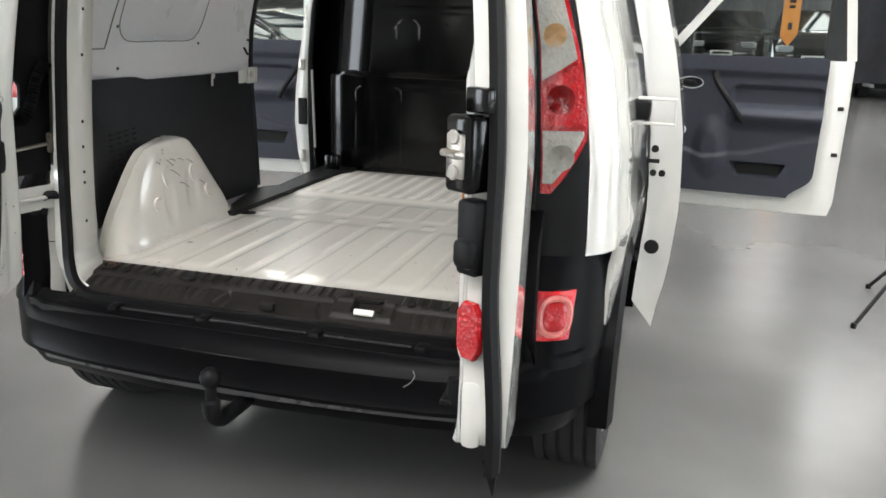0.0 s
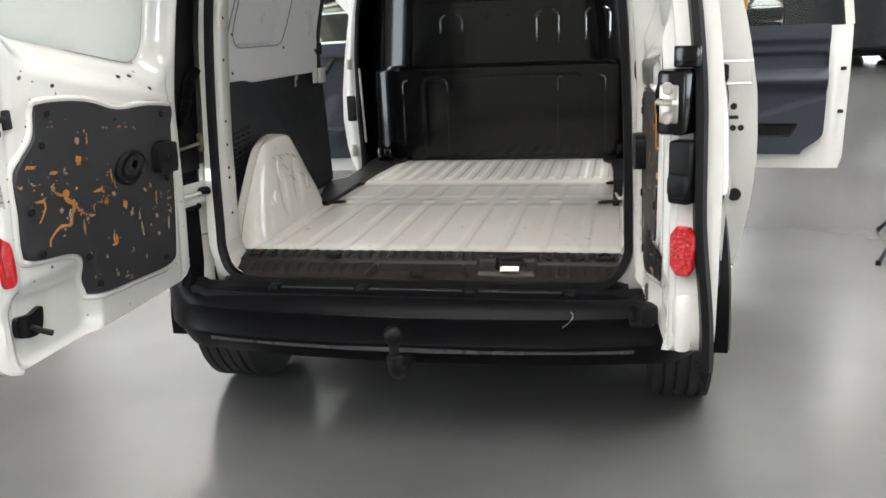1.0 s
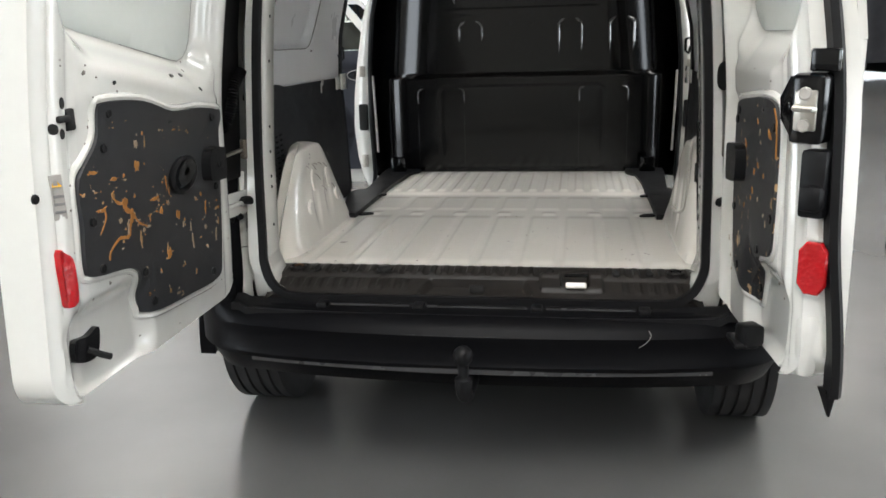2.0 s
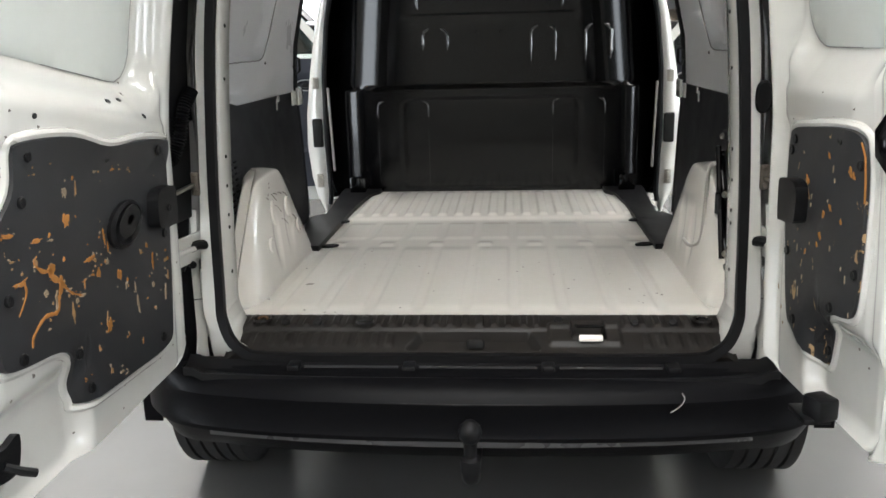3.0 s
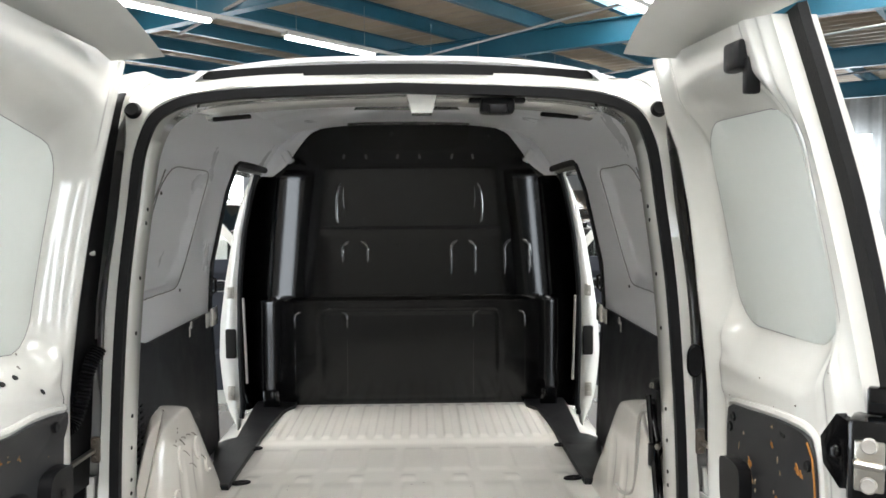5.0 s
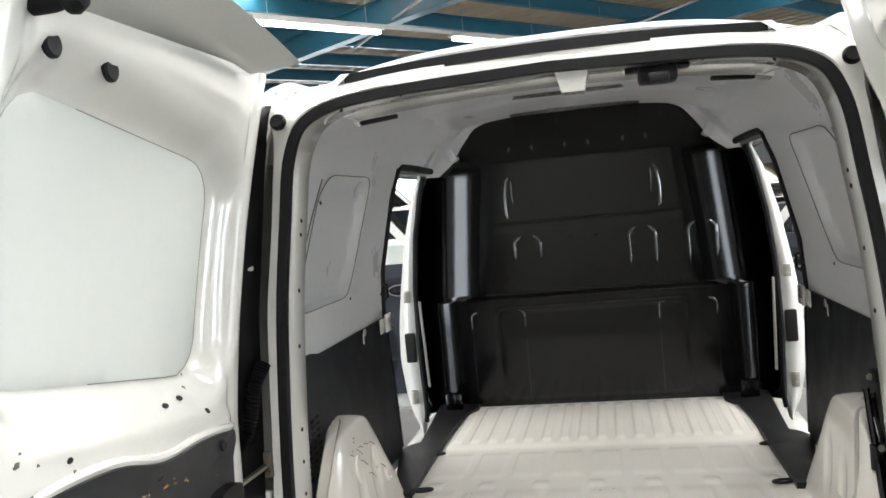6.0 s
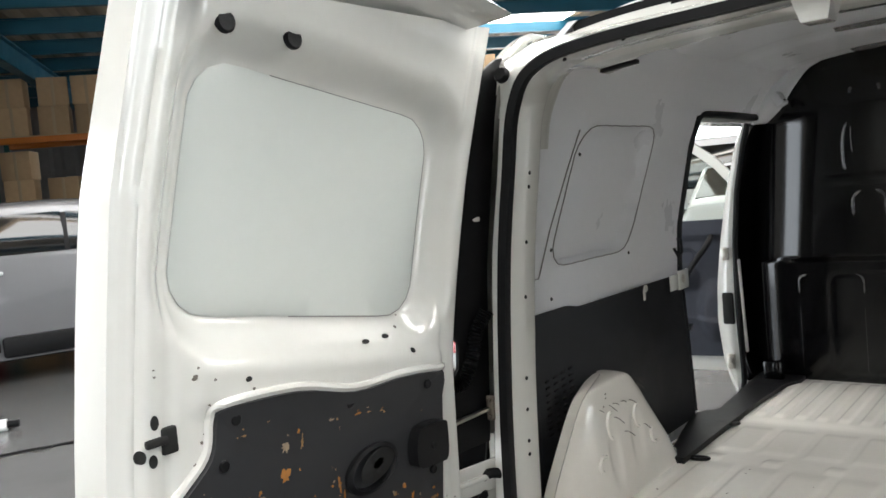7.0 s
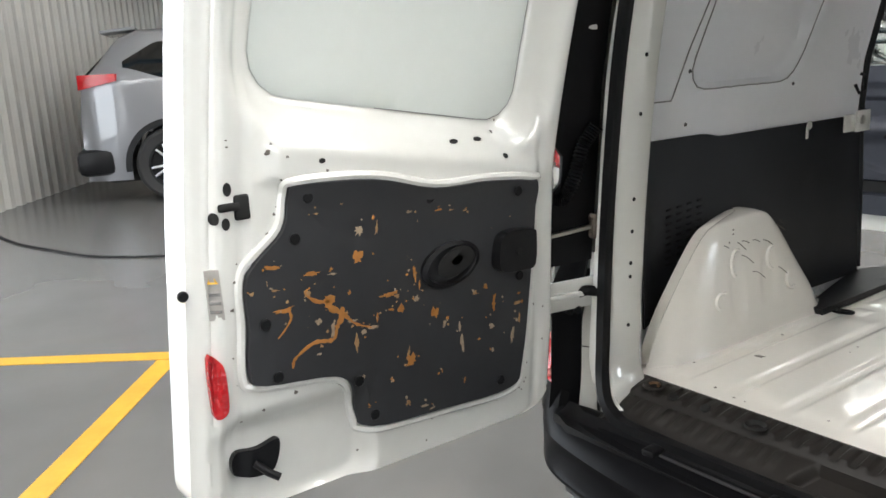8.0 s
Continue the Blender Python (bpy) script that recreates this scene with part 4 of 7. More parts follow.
LEVELS = [(-0.475, 1.051, 8), (-0.41, 1.045, 8), (-0.382, 1.041, 6), (-0.349, 1.035, 5), (-0.747, 1.001, 15), (-0.746, 0.962, 7), (-0.677, 0.977, 17),
          (-0.638, 0.969, 8), (-0.529, 0.909, 19), (-0.568, 0.857, 12), (-0.732, 0.925, 18), (-0.225, 0.828, 14), (-0.466, 0.677, 10), (-0.449, 0.667, 7),
          (-0.607, 0.878, 11), (-0.676, 0.835, 7), (-0.66, 1.076, 6), (-0.611, 1.094, 5), (-0.525, 0.88, 8)]
for y, z, r in SPOTS:
    flake(y, z, r / 1000, r / 1100, rng.uniform(0, 3), PEELS[0] if r > 9 else None)
    scatter(y, z, r / 1000)
for y, z, r in UPRIGHTS:
    flake(y, z, r / 4500, r / 1000, rng.uniform(-0.25, 0.1))
    scatter(y, z, r / 1400)
for y, z, r in LEVELS:
    flake(y, z, r / 1000, r / 3500, rng.uniform(-0.2, 0.1))
    scatter(y, z, r / 1400)
vein([(-0.651, 0.933), (-0.648, 0.913), (-0.624, 0.895), (-0.638, 0.875), (-0.646, 0.854), (-0.685, 0.857), (-0.718, 0.839), (-0.727, 0.823)], 0.0065)
vein([(-0.725, 0.929), (-0.722, 0.91), (-0.733, 0.893), (-0.75, 0.88)], 0.0028)
vein([(-0.647, 0.922), (-0.673, 0.928), (-0.693, 0.946), (-0.681, 0.954)], 0.004)
vein([(-0.624, 0.895), (-0.602, 0.872), (-0.568, 0.857)], 0.0045)
bm = bmesh.new()
flat_patch(bm, [(-0.288, 0.93), (-0.278, 0.972), (-0.248, 0.982), (-0.197, 0.978), (-0.190, 0.96), (-0.195, 0.905), (-0.222, 0.90), (-0.278, 0.905)], at, 0.034, 3)
part("stay_cover", bm, PLASTIC, left, "black plastic cover over the door stay")
bm = bmesh.new()
stud(bm, at(-0.24, 0.94, 0.035), n, 0.007)
part("cover_screw", bm, DARK, left)
for y, z in ((-0.660, 1.700), (-0.525, 1.688), (-0.700, 1.752 - 0.012)):
    bm = bmesh.new()
    stud(bm, at(y, z, 0.0), n, 0.018 if z < 1.72 else 0.014, 0.008 if z < 1.72 else 0.045, 20)
    if z > 1.72:
        revolve(bm, [(0.008, 0.0), (0.011, 0.012), (0.019, 0.020), (0.020, 0.028), (0.013, 0.040), (0.004, 0.043)], at(y, z, -0.0) + Vector((0.03, 0, 0)), "x", 16)
    part("rubber_plug", bm, RUBBER, left, "black rubber plug")
for y, z, ry, rz in ((-0.352, 1.163, 0.011, 0.004), (-0.288, 1.161, 0.011, 0.004), (-0.643, 1.162, 0.006, 0.0045), (-0.24, 1.125, 0.006, 0.005),
                     (-0.805, 1.135, 0.007, 0.011), (-0.829, 1.091, 0.007, 0.010), (-0.812, 1.081, 0.007, 0.010)):
    bm = bmesh.new()
    rings = [[at(y + k * ry * math.cos(2 * math.pi * j / 14), z + k * rz * math.sin(2 * math.pi * j / 14), w) for j in range(14)] for k, w in ((1, 0.001), (0.9, 0.0025), (0.3, 0.002))]
    loft(bm, rings)
    part("hole", bm, DARK, left, "dark drilled hole")
bm = bmesh.new()
rbox(bm, at(-0.783, 1.104, 0.002), (0.012, 0.026, 0.040), 0.004)
rbox(bm, at(-0.805, 1.107, 0.002), (0.010, 0.036, 0.013), 0.004)
part("lock_slot", bm, DARK, left, "black lock opening with a steel claw")
GREY_LABEL = material("silver_sticker", (0.42, 0.40, 0.37), 0.4, amount=0.2, grain=150)
bm = bmesh.new()
flat_patch(bm, [(-0.852, 0.930), (-0.830, 0.930), (-0.832, 1.012), (-0.852, 1.012)], at, 0.002)
part("warning_label", bm, GREY_LABEL, left, "silver warning sticker with a yellow triangle")
bm = bmesh.new()
flat_patch(bm, [(-0.849, 0.990), (-0.835, 0.990), (-0.842, 1.006)], at, 0.0035)
part("warning_triangle", bm, YELLOW, left, "yellow triangle")
for k in range(3):
    bm = bmesh.new()
    flat_patch(bm, [(-0.849, 0.975 - 0.014 * k), (-0.834, 0.975 - 0.014 * k), (-0.834, 0.970 - 0.014 * k), (-0.849, 0.970 - 0.014 * k)], at, 0.0035)
    part("label_bar", bm, HAIRLINE, left)
bm = bmesh.new()
flat_patch(bm, [(-0.866, 0.778), (-0.852, 0.774), (-0.843, 0.79), (-0.843, 0.848), (-0.852, 0.870), (-0.866, 0.872)], at, 0.012, 3)
part("reflector", bm, RED, left, "red door edge reflector")
bm = bmesh.new()
stud(bm, at(-0.886, 0.976, 0.002), n, 0.009, 0.006)
part("edge_plug", bm, RUBBER, left)
bm = bmesh.new()
flat_patch(bm, [(-0.838, 0.655), (-0.80, 0.640), (-0.765, 0.645), (-0.752, 0.695), (-0.79, 0.690), (-0.835, 0.690)], at, 0.012, 4)
tube(bm, [at(-0.80, 0.665, 0.012), at(-0.785, 0.65, 0.03), at(-0.77, 0.64, 0.04)], 0.007)
part("bottom_bolt", bm, PLASTIC, left, "black bolt mechanism with a lever")

RIGHT_NEAR = [(0.57, -0.135), (0.75, -0.112), (1.08, -0.098), (1.44, -0.055), (1.75, 0.0)]
RIGHT_FAR = [(0.57, -0.664), (0.90, -0.638), (1.17, -0.606), (1.46, -0.542), (1.75, -0.460)]
RIGHT_TRIM = [(-0.205, 1.074), (-0.28, 1.085), (-0.43, 1.098), (-0.49, 1.092), (-0.515, 1.06), (-0.528, 0.97), (-0.530, 0.86), (-0.515, 0.79),
              (-0.44, 0.770), (-0.405, 0.745), (-0.385, 0.66), (-0.34, 0.655), (-0.265, 0.690), (-0.235, 0.715), (-0.205, 0.83), (-0.190, 0.96), (-0.190, 1.05)]
right, rat, rn = rear_door(1, 0.668, RIGHT_NEAR, RIGHT_FAR, 0.572, 1.752, (-0.300, 1.420, 0.235, 0.250, 0.0, 0.20), RIGHT_TRIM,
                           "narrow white rear door swung open with a black lock", 0.045, 0.022, 0.018)
right.matrix_basis = Matrix.Translation((0.672, -0.583, 0)) @ Matrix.Rotation(radians(4), 4, "Z") @ Matrix.Diagonal((1, 0.94, 1, 1)) @ Matrix.Translation((-0.672, 0.62, 0))
bm = bmesh.new()
flat_patch(bm, [(y - 0.046, z) for y, z in ((-0.255, 0.93), (-0.25, 0.975), (-0.21, 0.985), (-0.17, 0.98), (-0.165, 0.96), (-0.17, 0.905), (-0.185, 0.90), (-0.245, 0.905))], rat, 0.034, 3)
part("stay_cover", bm, PLASTIC, right, "black plastic cover over the door stay")
# rubber seal along the free edge
bm = bmesh.new()
sweep(bm, [(0.668 - door_lean(z) + 0.060 + 0.02 * step(z, 0.9, 0.6), lerp_table(z, RIGHT_FAR) - 0.012, z) for z in [0.555 + 1.205 * k / 40 for k in range(41)]],
      [(-0.020, -0.010), (0.020, -0.010), (0.024, 0.004), (0.010, 0.014), (-0.010, 0.014), (-0.024, 0.004)], up=(1, 0, 0))
part("edge_seal", bm, RUBBER, right, "wide black rubber edge seal")
bm = bmesh.new()
tilt = Matrix.Rotation(radians(-38), 4, "Z")
rbox(bm, (0.686, -0.628, 1.090), (0.062, 0.062, 0.125), 0.010, tilt)
rbox(bm, (0.700, -0.638, 1.175), (0.050, 0.020, 0.040), 0.004, tilt)
part("lock_box", bm, BLACK_GLOSS, right, "glossy black lock box")
bm = bmesh.new()
flat_patch(bm, [(-0.605, 1.135), (-0.575, 1.145), (-0.548, 1.105), (-0.555, 1.065), (-0.585, 1.035), (-0.605, 1.04)], rat, 0.016)
stud(bm, rat(-0.578, 1.09, 0.016), rn, 0.009)
part("lock_flange", bm, BLACK_GLOSS, right, "black lock flange")
bm = bmesh.new()
tube(bm, [rat(y, z, 0.011) for y, z in ((-0.498, 1.080), (-0.514, 1.058), (-0.522, 1.02), (-0.526, 0.985))], 0.0018, 6)
part("worn_edge", bm, PEELS[0], right, "tan worn trim edge")
bm = bmesh.new()
rbox(bm, Vector((0.686, -0.628, 1.090)) + tilt @ Vector((0.0, -0.033, -0.002)), (0.040, 0.008, 0.072), 0.0035, tilt)
part("striker_plate", bm, STEEL, right, "zinc striker plate")
for dz in (-0.028, 0.028):
    bm = bmesh.new()
    stud(bm, Vector((0.686, -0.628, 1.090 + dz)) + tilt @ Vector((0.0, -0.037, 0)), tilt @ Vector((0, -1, 0)), 0.012, 0.005)
    part("striker_screw", bm, GREY_LABEL, right)
bm = bmesh.new()
c = Vector((0.686, -0.628, 1.090))
tube(bm, [c + tilt @ Vector(p) for p in ((-0.016, -0.036, 0.004), (-0.016, -0.046, 0.003), (0.016, -0.046, 0.001), (0.016, -0.036, 0.0))], 0.006)
part("striker_loop", bm, STEEL, right)
bm = bmesh.new()
rbox(bm, (0.698, -0.640, 0.955), (0.048, 0.040, 0.125), 0.008, tilt)
rbox(bm, (0.688, -0.655, 0.93), (0.044, 0.030, 0.050), 0.012, tilt)
part("lock_cover", bm, PLASTIC, right, "black plastic lock cover")
# red edge reflector, octagonal
bm = bmesh.new()
ol = [(-0.026, -0.032), (-0.012, -0.050), (0.014, -0.050), (0.026, -0.032), (0.026, 0.032), (0.014, 0.050), (-0.012, 0.050), (-0.026, 0.032)]
plate(bm, ol, 0.012, Matrix.Translation((0.702, -0.655, 0.80)) @ tilt @ pose(0, 0, 0, 90, 0, 0))
part("reflector", bm, RED, right, "red octagonal edge reflector")
bm = bmesh.new()
rbox(bm, (0.705, -0.635, 0.645), (0.04, 0.05, 0.13), 0.016)
part("edge_block", bm, WHITE, right)
bm = bmesh.new()
rbox(bm, (0.650, -0.45, 0.600), (0.045, 0.05, 0.045), 0.008, Matrix.Rotation(0.3, 4, "Z"))
rbox(bm, (0.640, -0.43, 0.578), (0.05, 0.08, 0.012), 0.004)
part("bottom_bolt", bm, PLASTIC, right, "black bolt mechanism")
bm = bmesh.new()
rbox(bm, (0.592, -0.37, 1.700), (0.030, 0.065, 0.05), 0.008)
rbox(bm, (0.602, -0.40, 1.665), (0.025, 0.02, 0.06), 0.004)
part("top_bolt", bm, PLASTIC, right, "black bolt mechanism")
bm = bmesh.new()
loft(bm, [[(0.728, -0.655, 0.565), (0.758, -0.645, 0.565), (0.758, -0.675, 0.565), (0.735, -0.68, 0.565)], [(0.748, -0.660, 0.505), (0.752, -0.657, 0.505), (0.752, -0.665, 0.505), (0.749, -0.665, 0.505)]])
part("seal_foot", bm, RUBBER, right)


for y, z, r in ((-0.377, 1.044, 7), (-0.292, 0.988, 9), (-0.465, 1.027, 11), (-0.478, 1.022, 8), (-0.397, 0.956, 9), (-0.372, 0.937, 8), (-0.444, 0.939, 6), (-0.365, 0.897, 8), (-0.355, 0.878, 6), (-0.306, 0.855, 6)):
    flake(y, z, r / 1600, r / 1000, rng.uniform(-0.8, 0.2), PEELS[0], (rat, right))
for y, z in ((-0.265, 1.035), (-0.398, 1.024), (-0.315, 0.96), (-0.386, 0.965), (-0.28, 0.932), (-0.408, 1.003), (-0.411, 0.883), (-0.267, 0.852), (-0.272, 0.785), (-0.301, 0.803),
             (-0.255, 0.761), (-0.287, 0.77), (-0.189, 0.754), (-0.211, 0.716), (-0.225, 0.687), (-0.282, 0.698), (-0.48, 0.846), (-0.505, 0.79), (-0.461, 0.859), (-0.315, 0.945)):
    flake(y, z, 0.0018, rng.uniform(0.003, 0.008), rng.uniform(-0.3, 0.2), PEELS[2], (rat, right))
CHIP = material("bare_chipped_metal", (0.16, 0.14, 0.12), 0.6, amount=0.4, grain=200)
rng = random.Random(21)
def chip(at_fn, parent, y, z, r):
    r *= 0.75
    bm = bmesh.new()
    k0 = [rng.uniform(0.35, 1.0) for _ in range(9)]
    rings = [[at_fn(y + k * r * k0[j] * math.cos(2 * math.pi * j / 9), z + k * 0.8 * r * k0[j] * math.sin(2 * math.pi * j / 9), w) for j in range(9)] for k, w in ((1, 0.0006), (0.8, 0.0014), (0.2, 0.0012))]
    loft(bm, rings)
    part("paint_chip", bm, CHIP, parent)
for y, z, r in ((-0.735, 1.185, 0.010), (-0.728, 1.198, 0.006), (-0.705, 1.175, 0.005), (-0.72, 1.095, 0.011), (-0.73, 1.085, 0.006), (-0.745, 1.055, 0.006), (-0.80, 1.21, 0.004),
                (-0.80, 1.20, 0.004), (-0.72, 0.775, 0.010), (-0.70, 0.785, 0.006), (-0.66, 0.80, 0.008), (-0.63, 0.77, 0.006), (-0.78, 0.76, 0.006), (-0.815, 0.745, 0.005),
                (-0.24, 1.17, 0.007), (-0.22, 1.19, 0.004), (-0.205, 1.215, 0.004), (-0.60, 0.62, 0.005), (-0.46, 0.60, 0.004), (-0.148, 0.80, 0.005), (-0.152, 0.73, 0.004)):
    chip(at, left, y, z, r)
for y, z, r in ((-0.33, 1.15, 0.004), (-0.46, 1.13, 0.005), (-0.55, 1.2, 0.004), (-0.48, 0.72, 0.006), (-0.52, 0.70, 0.005), (-0.10, 0.80, 0.004)):
    chip(rat, right, y, z, r)
# knocks along the rims of both trim boards, most of them low on the free side
def rim_chips(outline, at_fn, parent, count, low):
    ring = spline([(y, z, 0) for y, z in outline], 6, closed=True)
    c = sum(ring, Vector()) / len(ring)
    for _ in range(count):
        p = ring[rng.randrange(len(ring))]
        if p.y > low and rng.random() < 0.6:
            continue
        k = rng.uniform(1.035, 1.085)
        chip(at_fn, parent, c.x + (p.x - c.x) * k, c.y + (p.y - c.y) * k, rng.uniform(0.002, 0.006))
rim_chips(LEFT_TRIM, at, left, 60, 0.95)
rim_chips(RIGHT_TRIM, rat, right, 24, 0.95)
for _ in range(26):
    x, y = rng.uniform(-0.5, 0.5), rng.uniform(0.15, 0.85)
    chip(lambda p, q, w: Vector((p, q, floor_z(p, q) + w)), van, x, y, rng.uniform(0.0025, 0.006))
# larger scuffs near the rear corner of the load floor
for x, y, r in ((-0.491, 0.413, 0.022), (-0.600, 0.331, 0.007), (-0.640, 0.315, 0.009), (-0.396, 0.171, 0.006), (-0.454, 0.188, 0.007), (-0.362, 0.583, 0.005),
                (-0.543, 0.595, 0.008), (-0.203, 0.202, 0.005), (-0.573, 0.271, 0.008), (0.41, 0.36, 0.006), (0.44, 0.30, 0.005)):
    chip(lambda p, q, w: Vector((p, q, floor_z(p, q) + w)), van, x, y, r)
def arch_at(p, q, w):
    return Vector((-lerp_table(q, [(0.60, 0.570), (0.64, 0.580), (0.81, 0.600), (0.87, 0.611)]) + 0.0015 + w, p, q))
for y0, z0_, a0, ln in ((0.47, 0.78, 1.2, 0.07), (0.62, 0.77, 1.5, 0.06), (0.40, 0.70, 1.0, 0.04), (0.70, 0.70, 2.2, 0.05)):
    bm = bmesh.new()
    pts = [(y0 + 0.025 * math.cos(a0 + k * 0.5), z0_ + ln * 0.5 * math.sin(a0 + k * 0.5)) for k in range(7)]
    tube(bm, [arch_at(p.x, p.y, -0.002) for p in spline([(y, z, 0) for y, z in pts], 4)], 0.0045, 8)
    part("pressed_dimple", bm, WHITE_FLOOR, van)
for _ in range(9):
    y0, z0_, a0 = rng.uniform(0.42, 0.66), rng.uniform(0.74, 0.865), rng.uniform(-0.8, 0.8)
    bm = bmesh.new()
    tube(bm, [arch_at(y0 + 0.01 * k * math.cos(a0), z0_ - 0.006 * k * math.sin(a0 + 0.2 * k), 0.0) for k in range(rng.randint(3, 6))], 0.0012, 5)
    part("scuff_mark", bm, CHIP, van)
for _ in range(10):
    yy, zz = rng.uniform(0.40, 0.70), rng.uniform(0.78, 0.87)
    chip(lambda p, q, w: Vector((-0.6035 + w, p, q)), van, yy, zz, rng.uniform(0.004, 0.009))


# hinges, stays, stops and the wiring sleeve between doors and frame
for sg in (-1, 1):
    for z in (1.36, 0.80):
        bm = bmesh.new()
        bar(bm, (sg * 0.650, 0.020, z), (sg * 0.676, -0.105, z), 0.034, 0.012, 0.004)
        for dz in (-0.019, 0.019):
            bar(bm, (sg * 0.648, 0.018, z + dz), (sg * 0.670, -0.105, z + dz), 0.007, 0.028, 0.002)
        part("hinge", bm, WHITE, van, "white painted door hinge")
    bm = bmesh.new()
    bar(bm, (sg * 0.645, 0.010, 0.945), (sg * 0.668, -0.14, 0.935), 0.012, 0.008)
    part("door_stay", bm, STEEL, van, "zinc door stay strap")
    bm = bmesh.new()
    rbox(bm, (sg * 0.642, 0.006, 0.946), (0.020, 0.012, 0.056), 0.005)
    for dz in (-0.018, 0.018):
        stud(bm, (sg * 0.642, 0.001, 0.946 + dz), (0, -1, 0), 0.006, 0.005, 12)
    part("stay_bracket", bm, OLD_ZINC, van, "rusty steel door stay bracket")
    bm = bmesh.new()
    tube(bm, spline([(sg * 0.625, 0.01, 0.80), (sg * 0.645, -0.015, 0.805), (sg * 0.668, -0.025, 0.79), (sg * 0.685, -0.03, 0.75)], 5), 0.012)
    tube(bm, [(sg * 0.665, -0.02, 0.765), (sg * 0.65, -0.035, 0.762)], 0.009)
    part("wire_sleeve", bm, RUBBER, van, "black rubber sleeve")
    bm = bmesh.new()
    rbox(bm, (sg * 0.625, -0.006, 1.655 - 0.02), (0.055, 0.03, 0.022), 0.004)
    part("frame_stop", bm, RUBBER, van)
    bm = bmesh.new()
    stud(bm, (sg * 0.552, 0.028, 1.655), (0, -1, 0.3), 0.017, 0.014, 18)
    part("rubber_stop", bm, RUBBER, van, "black rubber stop")
    bm = bmesh.new()
    def wedge(u, v):
        z = 0.865 + 0.835 * v
        out = 0.125 if sg < 0 else 0.050
        return sg * (lerp_table(z, GAP_X) + 0.004 + 0.012 * u), lean(z) + 0.016 - out * u * (1 - 0.25 * step(math.sin(z * 19), 0.5, 0.9)) * step(z, 1.72, 1.60), z
    slab(bm, wedge, lambda u, v: (sg * 0.008, 0.0, 0), 6, 60)
    def foot(u, v):
        z = 0.49 + 0.39 * v
        a, b = lerp_table(z, GAP_X) - 0.004 + 0.03 * step(z, 0.60, 0.50), 0.672 + 0.01 * step(z, 0.60, 0.50)
        return sg * (a + (b - a) * u), lean(z) + 0.020 - 0.030 * math.sin(u * 2.2) * (1 - step(z, 0.70, 0.84)), z
    bm2 = bmesh.new()
    slab(bm2, foot, lambda u, v: (0, 0.012, 0), 8, 16)
    part("gap_trim", bm2, WHITE, van, "white foot of the rear frame beside the hinge gap")
    def horn(u, v):
        z = 0.49 + 0.385 * v
        return sg * (0.668 + 0.010 * step(z, 0.60, 0.50) + 0.050 * u), lean(z) + 0.020 - (0.030 + 0.045 * u ** 0.7) * (1 - 0.5 * step(z, 0.80, 0.875)), z
    bm2 = bmesh.new()
    slab(bm2, horn, lambda u, v: (sg * 0.004, 0.012, 0), 8, 16)
    part("bumper_horn", bm2, BUMPER, van, "black bumper corner rising beside the frame")
    bm2 = bmesh.new()
    tube(bm2, [(sg * x, lean(0.668) + 0.020 - 0.030 * math.sin((x - 0.62) * 20) - 0.001, 0.668) for x in (0.625, 0.645, 0.665, 0.68)], 0.0014, 6)
    part("foot_seam", bm2, SEAM, van, "thin seam across the frame foot")
    part("gap_seal", bm, RUBBER, van, "black rubber seal in the hinge gap")
bm = bmesh.new()
sl = spline([(-0.630, 0.005, 1.16), (-0.642, -0.022, 1.12), (-0.650, -0.040, 1.06), (-0.664, -0.060, 1.015), (-0.682, -0.085, 1.02), (-0.694, -0.105, 1.07), (-0.700, -0.115, 1.13)], 8)
fine = [sl[k].lerp(sl[k + 1], f / 4) for k in range(len(sl) - 1) for f in range(4)]
rings = []
for k in range(len(fine) - 1):
    t = (fine[k + 1] - fine[k]).normalized()
    p, q = t.cross(Vector((1, 0.3, 0))).normalized(), None
    q = t.cross(p)
    r = 0.0145 + 0.0025 * math.cos(k * math.pi / 2)
    rings.append([fine[k] + p * (r * math.cos(2 * math.pi * j / 10)) + q * (r * math.sin(2 * math.pi * j / 10)) for j in range(10)])
loft(bm, rings)
part("cable_bellows", bm, RUBBER, van, "black ribbed cable bellows")
bm = bmesh.new()
rings = [[(0.629 + k * 0.018 * math.cos(a), -0.001 + lean(1.12), 1.12 + k * 0.036 * math.copysign(abs(math.sin(a)) ** 0.7, math.sin(a))) for a in [2 * math.pi * j / 24 for j in range(24)]] for k in (1.0,)]
rings = [[(x, y - 0.012, z) for x, y, z in rings[0]], [(0.629 + (x - 0.629) * 0.8, y - 0.017, 1.12 + (z - 1.12) * 0.85) for x, y, z in rings[0]]]
loft(bm, rings)
part("oval_plug", bm, RUBBER, van, "black oval rubber plug")
# bolt holes down the jamb
for sg in (-1, 1):
    for z in (0.72, 0.83, 0.86, 0.93, 1.0, 1.18, 1.30, 1.42, 1.45):
        bm = bmesh.new()
        xx = lerp_table(z, [(p[1], p[0]) for p in INNER[3:9]])
        stud(bm, (sg * (xx - 0.0085), lean(z) + 0.060, z), (-sg, 0, 0), 0.0045, 0.002, 10)
        part("frame_hole", bm, DARK, van)

